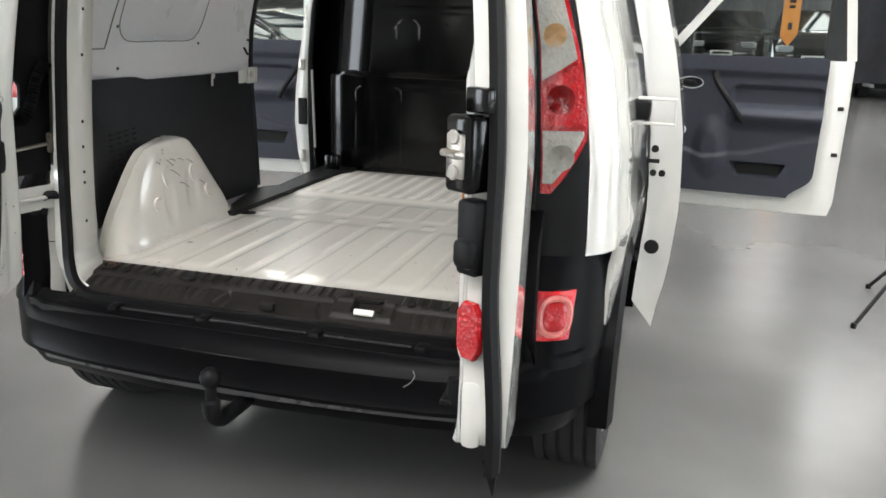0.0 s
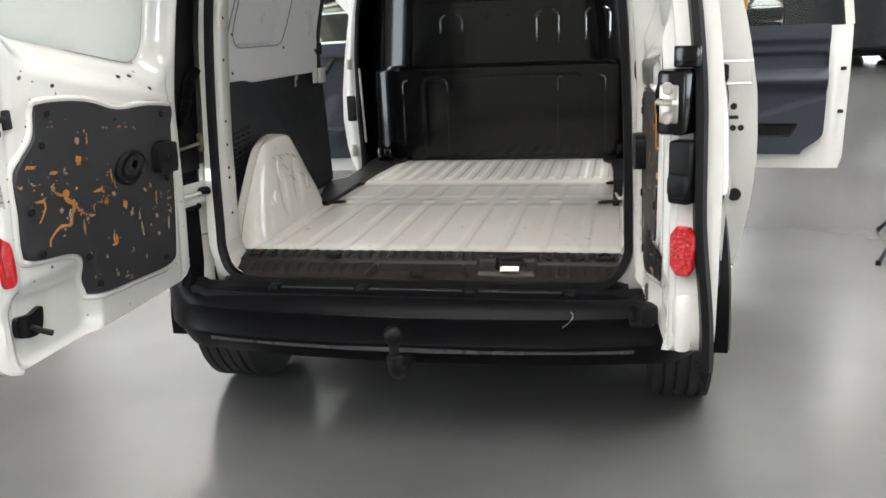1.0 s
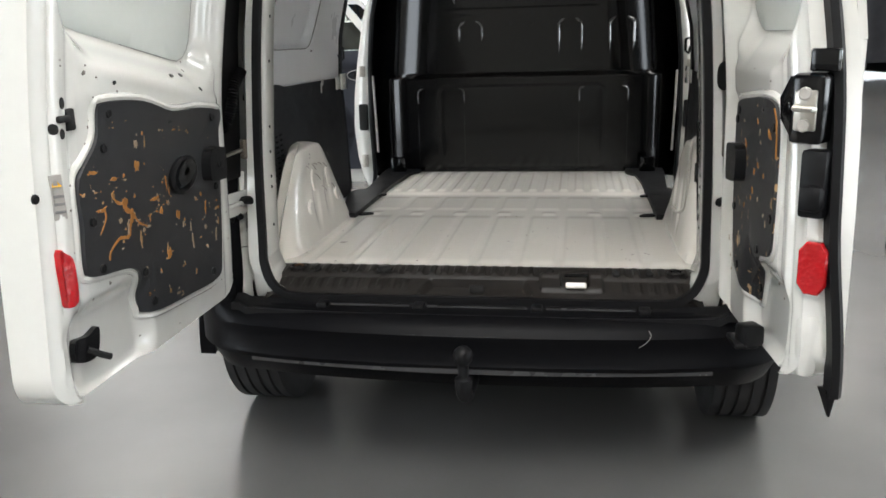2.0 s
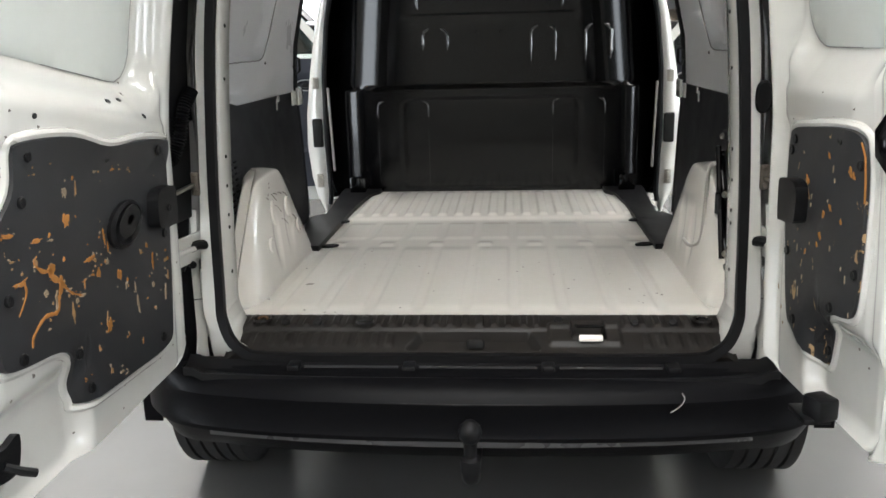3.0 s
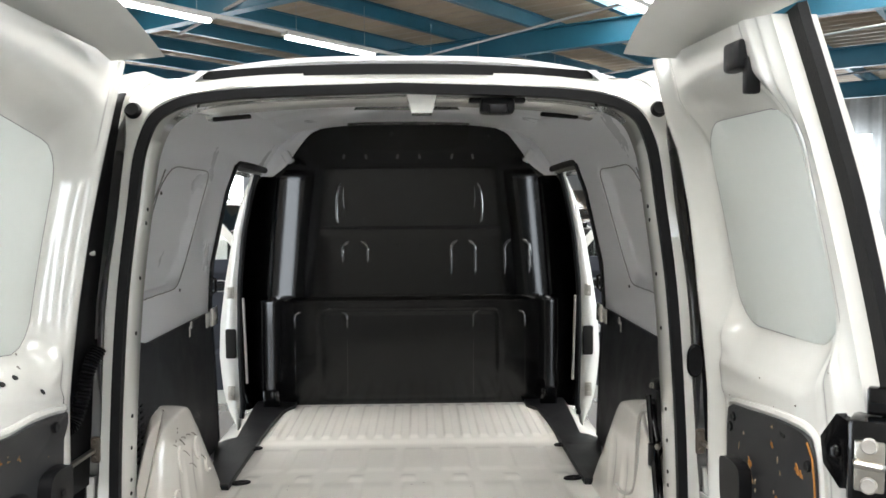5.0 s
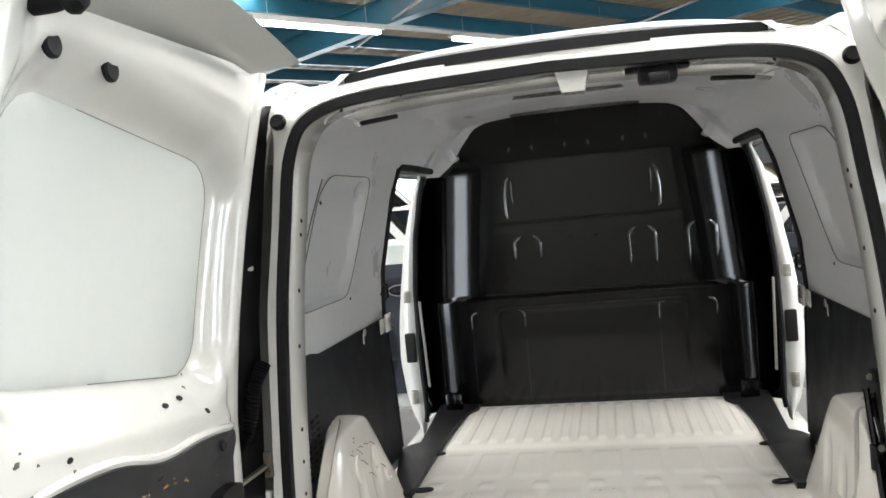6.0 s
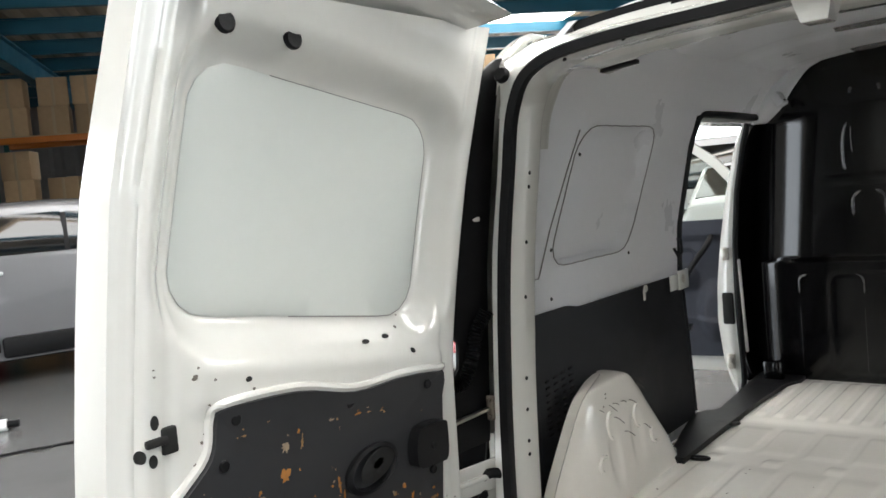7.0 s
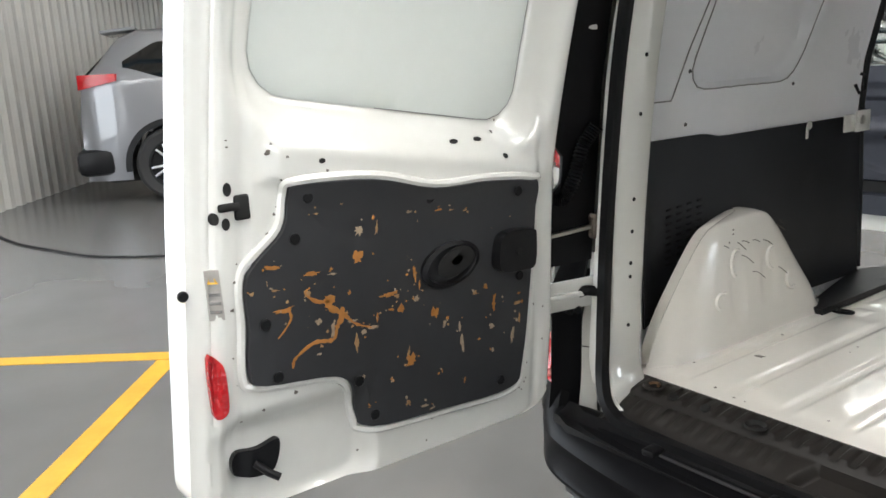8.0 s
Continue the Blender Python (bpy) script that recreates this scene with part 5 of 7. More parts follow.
# header inside the rear opening
HEAD_LINE = [(-0.566, 1.50), (-0.556, 1.555), (-0.535, 1.605), (-0.487, 1.668), (-0.34, 1.698), (0, 1.712), (0.34, 1.698), (0.487, 1.668), (0.535, 1.605),
             (0.556, 1.555), (0.566, 1.50)]
HEAD_PTS = spline([(x, z, 0) for x, z in HEAD_LINE], 8)
def header(u, v):
    k = u * (len(HEAD_PTS) - 1)
    i = min(int(k), len(HEAD_PTS) - 2)
    p = HEAD_PTS[i].lerp(HEAD_PTS[i + 1], k - i)
    t = (HEAD_PTS[i + 1] - HEAD_PTS[i]).normalized()
    n = Vector((t.y, -t.x))                     # towards the inside
    full = 1 - step(abs(p.x), 0.42, 0.535)     # the box section dies away down the sides
    prof = [(0.02, 0.0), (0.05, -0.006), (0.075, 0.002), (0.09, 0.004), (0.155, 0.020), (0.20, 0.024), (0.212, 0.012), (0.217, -0.05)]
    j = v * (len(prof) - 1)
    m = min(int(j), len(prof) - 2)
    y = prof[m][0] + (prof[m + 1][0] - prof[m][0]) * (j - m)
    d = (prof[m][1] + (prof[m + 1][1] - prof[m][1]) * (j - m)) * (full if v < 0.86 else 1) - 0.020 * (1 - full) * step(v, 0.2, 0.8)
    return p.x + n.x * d, y + 0.03, p.y + n.y * d
bm = bmesh.new()
slab(bm, header, lambda u, v: (0, 0, 0.008), 120, 28)
part("roof_header", bm, WHITE, van, "white pressed roof header with slots")
def lining(u, v):
    x = (2 * u - 1) * 0.50
    y = 0.20 + 1.56 * v
    return x, y, 1.785 - 0.05 * abs(2 * u - 1) ** 3 + 0.006 * step(math.sin(y * 12), 0.5, 0.8)
bm = bmesh.new()
slab(bm, lining, lambda u, v: (0, 0, 0.01), 30, 50)
part("roof_lining", bm, WHITE_COOL, van, "bare white roof panel")
for x, y, w in ((-0.25, 0.245, 0.12), (0.27, 0.245, 0.13), (-0.10, 0.245, 0.03), (0.05, 0.245, 0.03)):
    bm = bmesh.new()
    z = 1.705 - 0.055 * (x / 0.5) ** 2 - (0.004 if y < 0.2 else -0.03)
    rbox(bm, (x, y + (0.0 if y < 0.2 else -0.002), z - 0.006), (w, 0.02 if y < 0.2 else 0.006, 0.004 if y < 0.2 else 0.02), 0.002)
    part("header_slot", bm, DARK, van)
bm = bmesh.new()
loft(bm, [[(0.05 + sx * 0.034, 0.06, 1.70), (0.05 + sx * 0.034, 0.13, 1.69), (0.05 + sx * 0.022, 0.13, 1.655), (0.05 + sx * 0.022, 0.075, 1.655)][::1] for sx in (-1, 1)])
part("roof_catch", bm, WHITE, van, "white catch under the header")
bm = bmesh.new()
rbox(bm, (0.215, 0.10, 1.672), (0.075, 0.05, 0.035), 0.008)
rbox(bm, (0.215, 0.10, 1.684), (0.125, 0.03, 0.012), 0.004)
rbox(bm, (0.215, 0.08, 1.662), (0.04, 0.05, 0.02), 0.004)
part("header_lock", bm, PLASTIC, van, "black lock under the header")

# closing panels outside the bulkhead's shoulders and a roof bow behind the header
for sg in (-1, 1):
    def gusset(u, v):
        z = 1.575 + 0.195 * v
        a = lerp_table(z, BULK_W) - 0.012
        b = lerp_table(z, WALL_X) + 0.02
        return sg * (a + (max(b, a + 0.02) - a) * u), bulk_y(a, z) - 0.004 - 0.035 * step(u, 0.0, 0.55) + 0.01 * u, z
    bm = bmesh.new()
    slab(bm, gusset, lambda u, v: (0, 0.02, 0), 8, 14)
    part("roof_gusset", bm, WHITE_COOL, van, "white closing panel at the bulkhead shoulder")
    bm = bmesh.new()
    rbox(bm, (sg * 0.492, 1.68, 1.650), (0.03, 0.07, 0.05), 0.006, Matrix.Rotation(sg * 0.5, 4, "Y"))
    part("corner_bracket", bm, WHITE_COOL, van, "white folded corner bracket")
    bm = bmesh.new()
    stud(bm, (sg * 0.474, 1.67, 1.642), (-sg, -0.4, -0.5), 0.008, 0.003)
    part("bracket_hole", bm, DARK, van)
bm = bmesh.new()
def bow(u, v):
    x = (2 * u - 1) * 0.47
    prof = [(0.285, 0.060), (0.290, 0.012), (0.300, 0.0), (0.345, -0.002), (0.355, 0.010), (0.360, 0.055)]
    k = v * (len(prof) - 1)
    q = prof[min(int(round(k)), len(prof) - 1)]
    notch = 0.010 * (1 - step(abs(abs(x) - 0.16), 0.03, 0.045)) + 0.012 * (1 - step(abs(abs(x) - 0.36), 0.03, 0.05))
    return x, q[0], 1.716 - 0.058 * (x / 0.5) ** 2 + q[1] + notch * (0.2 < v < 0.9)
slab(bm, bow, lambda u, v: (0, 0, 0.006), 60, 5)
part("roof_bow", bm, WHITE, van, "white pressed roof bow with holes")
for x, r in ((-0.43, 0.006), (-0.33, 0.009), (-0.24, 0.005), (-0.10, 0.005), (0.06, 0.005), (0.13, 0.006), (0.26, 0.005), (0.36, 0.009), (0.44, 0.006)):
    bm = bmesh.new()
    stud(bm, (x, 0.2885, 1.745 - 0.058 * (x / 0.5) ** 2 - 0.006), (0, -1, 0), r, 0.002, 12)
    part("bow_hole", bm, DARK, van)
# near-black bars painted as the shadow gaps behind the header
for x, w in ((-0.40, 0.09), (-0.16, 0.04), (0.02, 0.03), (0.17, 0.04), (0.38, 0.09)):
    bm = bmesh.new()
    rbox(bm, (x, 0.262, 1.700 - 0.055 * (x / 0.5) ** 2), (w, 0.016, 0.010), 0.003, Matrix.Rotation(0.22 * x, 4, "Y"))
    part("header_gap_shade", bm, DARK, van)
for sg in (-1, 1):
    for x, y, z in ((0.55, 0.05, 1.60), (0.50, 0.07, 1.648), (0.43, 0.075, 1.672), (0.30, 0.08, 1.690), (0.57, 0.16, 1.61), (0.545, 0.22, 1.65)):
        bm = bmesh.new()
        stud(bm, (sg * x, y, z), (-sg * 0.7, -0.3, -0.6), 0.0045, 0.002, 10)
        part("frame_hole", bm, DARK, van)

# door pillars beside the bulkhead
PILLAR_IN = [(0.50, 0.732), (0.60, 0.716), (0.675, 0.718), (0.868, 0.724), (1.125, 0.719), (1.33, 0.698), (1.5, 0.664), (1.60, 0.636)]
PILLAR_X = [(0.50, 0.737), (0.577, 0.772), (0.675, 0.795), (0.821, 0.809), (0.963, 0.802), (1.126, 0.780), (1.329, 0.744), (1.5, 0.698), (1.60, 0.655)]
for sg in (-1, 1):
    def pillar(u, v):
        z = 0.505 + 1.105 * v
        a = lerp_table(z, PILLAR_IN)
        b = max(lerp_table(z, PILLAR_X), a + 0.004)
        return sg * (a + (b - a) * u), 1.762 - 0.010 * math.sin(u * math.pi) + 0.02 * u * u, z
    bm = bmesh.new()
    slab(bm, pillar, lambda u, v: (0, 0.05, 0), 8, 44)
    part("door_pillar", bm, WHITE, van, "white door pillar with latch fittings")
    # black cover from the bulkhead's edge to the pillar
    def cover(u, v):
        z = 0.59 + 1.02 * v
        a, b = lerp_table(z, BULK_W) - 0.004, lerp_table(z, PILLAR_IN) + 0.006
        return sg * (a + (b - a) * u), bulk_y(a, z) + 0.004 + (1.764 - bulk_y(a, z)) * u - 0.022 * math.sin(u * math.pi), z
    bm = bmesh.new()
    slab(bm, cover, lambda u, v: (0, 0.02, 0), 8, 44)
    part("pillar_cover", bm, BLACK_GLOSS, van, "black plastic cover beside the bulkhead")
    bm = bmesh.new()
    tube(bm, [(sg * (lerp_table(z, PILLAR_IN) - 0.008), 1.750, z) for z in [0.56 + 1.04 * k / 30 for k in range(31)]], 0.011)
    part("pillar_seal", bm, RUBBER, van, "black rubber door seal")
    bm = bmesh.new()
    z9 = [0.63 + 0.90 * k / 20 for k in range(21)]
    tube(bm, [(sg * (lerp_table(z, WALL_X) + 0.002), 1.168, z) for z in z9] +
         spline([(sg * (lerp_table(1.55, WALL_X) + 0.002), 1.174, 1.55), (sg * 0.60, 1.20, 1.598), (sg * 0.597, 1.30, 1.604), (sg * 0.597, 1.5, 1.604), (sg * 0.597, 1.74, 1.60)], 5), 0.0135)
    part("side_seal", bm, RUBBER, van, "black rubber seal round the side opening")
    for z, hh in ((1.09, 0.05), (0.665, 0.06)):
        bm = bmesh.new()
        xx = (lerp_table(z, PILLAR_IN) + lerp_table(z, PILLAR_X)) / 2
        rbox(bm, (sg * xx, 1.752, z), (0.030, 0.012, hh), 0.004)
        stud(bm, (sg * xx, 1.746, z + 0.015), (0, -1, 0), 0.008)
        stud(bm, (sg * xx, 1.746, z - 0.015), (0, -1, 0), 0.008)
        part("latch_plate", bm, STEEL, van, "grey steel latch plate")
    bm = bmesh.new()
    xx = (lerp_table(0.87, PILLAR_IN) + lerp_table(0.87, PILLAR_X)) / 2 - 0.012
    rbox(bm, (sg * xx, 1.752, 0.875), (0.045, 0.016, 0.125), 0.014)
    part("latch_mouth", bm, DARK, van, "black latch opening")
    bm = bmesh.new()
    rbox(bm, (sg * 0.690, 1.735, 0.89), (0.010, 0.012, 0.36), 0.004, Matrix.Rotation(sg * 0.03, 4, "Y"))
    part("pillar_strip", bm, GREY_LABEL, van, "bare grey metal edge strip")
    # bracket on the wall's front edge
    bm = bmesh.new()
    rbox(bm, (sg * 0.668, 1.135, 1.075), (0.008, 0.075, 0.062), 0.003)
    rbox(bm, (sg * 0.672, 1.07, 1.072), (0.006, 0.06, 0.05), 0.003)
    part("wall_bracket", bm, WHITE, van, "white folded steel bracket")
    bm = bmesh.new()
    stud(bm, (sg * 0.664, 1.125, 1.078), (-sg, 0, 0), 0.014, 0.004)
    part("bracket_bolt", bm, STEEL, van)
    bm = bmesh.new()
    stud(bm, (sg * 0.672, 0.86, 1.085), (-sg, 0, 0), 0.012, 0.004)
    rbox(bm, (sg * 0.676, 0.86, 1.065), (0.004, 0.012, 0.035), 0.003)
    part("keyhole_slot", bm, WHITE, van)
    bm = bmesh.new()
    tube(bm, [(sg * 0.665, 1.10, 1.21), (sg * 0.655, 1.11, 1.205), (sg * 0.655, 1.11, 1.165), (sg * 0.665, 1.10, 1.155), (sg * 0.67, 1.085, 1.18)], 0.005)
    part("rubber_hook", bm, RUBBER, van, "small black rubber hook")
    # rows of small vent slots in the cladding
    for k in range(9):
        for c in range(4):
            bm = bmesh.new()
            z = 0.935 - 0.0165 * k
            rbox(bm, (sg * (lerp_table(z, WALL_X) - 0.009), 0.285 + 0.038 * c - 0.001 * k, z + 0.003 * c), (0.006, 0.018, 0.005), 0.002, Matrix.Rotation(0.12, 4, "X"))
            part("vent_slot", bm, DARK, van)
    # tie-down rings
    for x, y in ((0.542, 0.862), (0.566, 1.195)):
        bm = bmesh.new()
        zr = floor_z(sg * x, y) + (0.006 if y < 1 else 0.014)
        pts = [(sg * x - sg * 0.012 + 0.030 * math.cos(a), y + 0.013 * math.sin(a), zr + 0.002 * math.cos(a)) for a in [2 * math.pi * k / 20 for k in range(20)]]
        tube(bm, pts, 0.0042, 8, closed=True)
        rbox(bm, (sg * (x + 0.022), y, zr + 0.001), (0.034, 0.015, 0.008), 0.003)
        part("tie_ring", bm, PLASTIC, van, "black steel tie-down ring")
    bm = bmesh.new()
    rbox(bm, (sg * 0.575, 1.69, 0.655), (0.07, 0.04, 0.075), 0.010)
    rbox(bm, (sg * 0.56, 1.665, 0.665), (0.02, 0.02, 0.05), 0.005)
    part("bulkhead_foot", bm, BLACK_GLOSS, van, "black bulkhead bracket")

# raised loops pressed into the bulkhead
def rib_line(pts, r):
    """A raised bead along (x, z) points of the bulkhead, fading out at both ends."""
    fine = spline([(x, z, 0) for x, z in pts], 8)
    bm = bmesh.new()
    rows = []
    for k, p in enumerate(fine):
        q = (fine[min(k + 1, len(fine) - 1)] - fine[max(k - 1, 0)]).normalized()
        w = r * min(1.0, 0.25 + 6 * min(k, len(fine) - 1 - k) / len(fine))
        rows.append([bm.verts.new((p.x - q.y * w * c, bulk_y(p.x, p.y) + 0.002 - 1.15 * w * h, p.y + q.x * w * c)) for c, h in
                     ((-1.7, -0.2), (-1.0, 0.25), (-0.5, 0.8), (0, 1.0), (0.5, 0.8), (1.0, 0.25), (1.7, -0.2))])
    quad_rows(bm, rows)
    part("pressed_rib", bm, RIB, van, smooth=60)
for x0, x1, lo, hi in ((-0.278, -0.175, 1.212, 1.292), (0.172, 0.272, 1.158, 1.294), (0.396, 0.500, 1.158, 1.296)):
    for x, s2 in ((x0, 1), (x1, -1)):
        rib_line([(x, lo), (x, (lo + hi) / 2), (x, hi - 0.02), (x + 0.010 * s2, hi), (x + 0.030 * s2, hi + 0.012)], 0.0058)
for x0, x1 in ((-0.268, -0.176), (-0.047, 0.044), (0.177, 0.264)):
    for x, s2 in ((x0, 1), (x1, -1)):
        rib_line([(x, 1.640), (x, 1.652), (x + 0.006 * s2, 1.664)], 0.0055)
for s2 in (-1, 1):
    rib_line([(s2 * 0.292, 1.378), (s2 * 0.299, 1.392), (s2 * 0.301, 1.42), (s2 * 0.300, 1.47), (s2 * 0.292, 1.52), (s2 * 0.280, 1.545)], 0.0058)
    rib_line([(s2 * 0.268, 1.43), (s2 * 0.272, 1.48), (s2 * 0.270, 1.535)], 0.0030)
    for x, s3 in ((0.485, -1), (0.266, 1)):
        rib_line([(s2 * x, 0.93), (s2 * x, 0.98), (s2 * (x + 0.008 * s3), 0.997), (s2 * (x + 0.03 * s3), 1.006)], 0.0042)
        rib_line([(s2 * x, 0.62), (s2 * x, 0.75), (s2 * x, 0.93)], 0.0020)
for x, z in ((-0.052, 1.285), (0.048, 1.285), (-0.35, 1.735), (-0.07, 1.75), (0.33, 1.735)):
    bm = bmesh.new()
    stud(bm, (x, bulk_y(x, z), z), (0, -1, 0), 0.008)
    part("bulkhead_rivet", bm, BLACK_GLOSS, van)

# sill details
bm = bmesh.new()
rbox(bm, (0.272, 0.004, 0.570), (0.056, 0.012, 0.017), 0.004, Matrix.Rotation(-0.6, 4, "X"))
part("sill_latch", bm, WHITE_FLOOR, van, "chipped white latch in the sill cover")
bm = bmesh.new()
tube(bm, [(0.242, 0.060, 0.582), (0.242, 0.032, 0.590), (0.302, 0.032, 0.590), (0.302, 0.060, 0.582)], 0.0045)
part("latch_bow", bm, BLACK_GLOSS, van, "black latch bow")
bm = bmesh.new()
rbox(bm, (0.002, 0.0, 0.556), (0.042, 0.016, 0.026), 0.010)
part("sill_plug", bm, DARK, van)
for x, y, r in ((-0.53, 0.045, 0.024), (0.54, 0.045, 0.024), (-0.27, 0.03, 0.022)):
    bm = bmesh.new()
    revolve(bm, [(r, 0.004), (r * 0.92, 0.0085), (r * 0.8, 0.006), (r * 0.62, 0.002), (r * 0.3, 0.0015)], (x, y + 0.028, 0.5875), "z", 24)
    cup = part("sill_cup", bm, DARK if abs(x) < 0.4 else SCUFF, van)
    if abs(x) > 0.4:
        bm = bmesh.new()
        tube(bm, [(x + 0.011 * math.cos(k * math.pi / 8), y + 0.028 + 0.014 * math.sin(k * math.pi / 8), 0.5945) for k in range(9)], 0.003, 6)
        part("tie_loop", bm, BRONZE if x < 0 else BLACK_GLOSS, cup, "small steel tie loop")
for x, y in ((-0.47, 0.035), (-0.39, 0.035), (0.38, 0.035), (0.47, 0.035), (0.20, 0.05)):
    bm = bmesh.new()
    stud(bm, (x, y + 0.030, 0.5865), (0, -0.4, 1), 0.011, 0.006)
    part("sill_clip", bm, DARK, van)
# the tray between sill and bumper
bm = bmesh.new()
def tray(u, v):
    x = -0.68 + 1.36 * u
    return x, -0.035 - 0.075 * v * (1 - 0.3 * (2 * u - 1) ** 4), 0.530 - 0.016 * math.sin(v * 2.2) + 0.012 * (abs(2 * u - 1) > 0.95)
slab(bm, tray, lambda u, v: (0, 0, -0.02), 60, 8)
part("bumper_tray", bm, PLASTIC, van, "black plastic tray behind the bumper")
for x in (-0.42, -0.15, 0.17, 0.45):
    bm = bmesh.new()
    rbox(bm, (x, -0.062, 0.524), (0.030, 0.04, 0.016), 0.005)
    part("tray_clip", bm, PLASTIC, van)
bm = bmesh.new()
tube(bm, spline([(0.455, -0.1475, 0.500), (0.460, -0.151, 0.488), (0.450, -0.1505, 0.470), (0.432, -0.148, 0.455)], 5), 0.0011, 6)
part("bumper_scratch", bm, GREY_LABEL, van, "white scratch mark")
bm = bmesh.new()
sweep(bm, [(x, -0.155 + 0.05 * (x / 0.62) ** 2, 0.383) for x in [-0.62 + 1.24 * k / 30 for k in range(31)]], [(-0.004, -0.012), (0.006, -0.012), (0.006, 0.012), (-0.004, 0.012)], up=(0, 0, 1))
# paler satin plastic: the highlights along bumper edge and crease are put into its colour
EDGE_SHEEN = material("painted_edge_sheen", (0.05, 0.05, 0.052), 0.28, amount=0.2, stains=0.4)
part("bumper_edge_highlight", bm, EDGE_SHEEN, van, "pale satin strip painted as the highlight of the lower bumper edge")
bm = bmesh.new()
sweep(bm, [(x, -0.1595 + 0.05 * (x / 0.62) ** 2, 0.4745) for x in [-0.56 + 1.12 * k / 30 for k in range(31)]], [(-0.003, -0.002), (0.003, -0.002), (0.003, 0.002), (-0.003, 0.002)], up=(0, 0, 1))
part("bumper_crease_highlight", bm, EDGE_SHEEN, van, "pale satin line painted as the highlight on the bumper crease")
for x0, x1 in ((-0.395, -0.175), (-0.125, 0.145), (0.195, 0.425)):
    bm = bmesh.new()
    sweep(bm, [(x0 + (x1 - x0) * k / 6, -0.072, 0.527) for k in range(7)], [(-0.003, -0.002), (0.003, -0.002), (0.003, 0.002), (-0.003, 0.002)], up=(0, 0, 1))
    part("tray_lip", bm, EDGE_SHEEN, van, "pale satin line along the lip of the tray")
# tow ball
bm = bmesh.new()
revolve(bm, [(0.001, 0.050), (0.012, 0.048), (0.022, 0.038), (0.025, 0.026), (0.022, 0.012), (0.014, 0.002), (0.013, -0.03), (0.022, -0.035), (0.022, -0.06)], (0, -0.285, 0.447), "z", 20)
tube(bm, spline([(0, -0.285, 0.40), (0, -0.282, 0.375), (0, -0.25, 0.352), (0, -0.18, 0.345), (0, 0.3, 0.34)], 5), 0.020, 12)
part("tow_ball", bm, RUBBER, van, "black tow ball on a swan neck")

# plain box added as floor underside, coloured near-black so the space below stays dark
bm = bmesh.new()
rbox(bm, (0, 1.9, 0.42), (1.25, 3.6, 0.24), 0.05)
part("underbody", bm, DARK, van, "near-black box filling the underbody")
for sg in (-1, 1):
    bm = bmesh.new()
    rbox(bm, (sg * 0.79, 2.0, 0.37), (0.12, 1.7, 0.14), 0.04)
    part("side_sill", bm, WHITE, van)

# lower rear corner panels and fog lamps
# pink ring and bright red lens: the lamp's lit look is put into their colour
PINK = lens_plastic("lit_look_pink_plastic", (0.85, 0.24, 0.22), 0.0)
for sg in (-1, 1):
    def low(u, v):
        t = u * math.pi / 2
        z = 0.50 + 0.27 * v
        x = 0.70 + 0.168 * math.sin(t)
        y = -0.060 + 0.078 * v + 0.26 * (1 - math.cos(t))
        return sg * x, y, z
    bm = bmesh.new()
    slab(bm, low, lambda u, v: (-sg * 0.014, 0.014, 0), 20, 12)
    part("bumper_corner", bm, BUMPER, van, "dark grey bumper corner")
    def arch_trim(u, v):
        a = math.pi * (-0.02 + 0.95 * u)
        r = 0.345 + 0.045 * v
        return sg * (0.905 - 0.012 * v), 0.52 - r * math.cos(a), 0.31 + r * math.sin(a)
    bm = bmesh.new()
    slab(bm, arch_trim, lambda u, v: (-sg * 0.05, 0, 0), 40, 4)
    part("arch_trim", bm, BUMPER, van, "dark grey wheel arch trim")
    fog = empty("rear_fog_lamp", parent=van)
    def fl(u, v, off=0.0):
        t = (0.06 + 0.34 * u) * math.pi / 2
        z = 0.572 + 0.112 * v
        vv = (z - 0.50) / 0.27
        n = Vector((sg * math.sin(t), -math.cos(t), 0))
        return Vector((sg * (0.70 + 0.168 * math.sin(t)), -0.060 + 0.078 * vv + 0.26 * (1 - math.cos(t)), z)) + n * off
    def disc(r0, r1, off, mat, nm, label):
        bm = bmesh.new()
        rows = []
        for r, h in ((r1, off - 0.014), (r1, off), ((r0 + r1) / 2, off + 0.003), (r0, off), (r0, off - 0.014)):
            ring = []
            for k in range(28):
                a = 2 * math.pi * k / 28
                ring.append(bm.verts.new(fl(0.5 + 0.5 * r * math.copysign(abs(math.cos(a)) ** 0.8, math.cos(a)), 0.5 + 0.5 * r * math.copysign(abs(math.sin(a)) ** 0.8, math.sin(a)), h)))
            rows.append(ring)
        quad_rows(bm, rows, close_u=True)
        if r0 < 0.1:
            bm.faces.new(rows[3])
        part(nm, bm, mat, fog, label)
    bm = bmesh.new()
    slab(bm, lambda u, v: fl(u * (0.9 + 0.1 * v), v, 0.006), lambda u, v: fl(u, v, -0.01) - fl(u, v, 0.006), 10, 10)
    part("fog_lens", bm, RED_LIT_LOOK, fog, "bright red square lens")
    disc(0.62, 0.86, 0.012, PINK, "lens_ring", "pale pink ring painted to look lit")
    disc(0.05, 0.60, 0.014, RED, "lens_centre", "round red reflector")

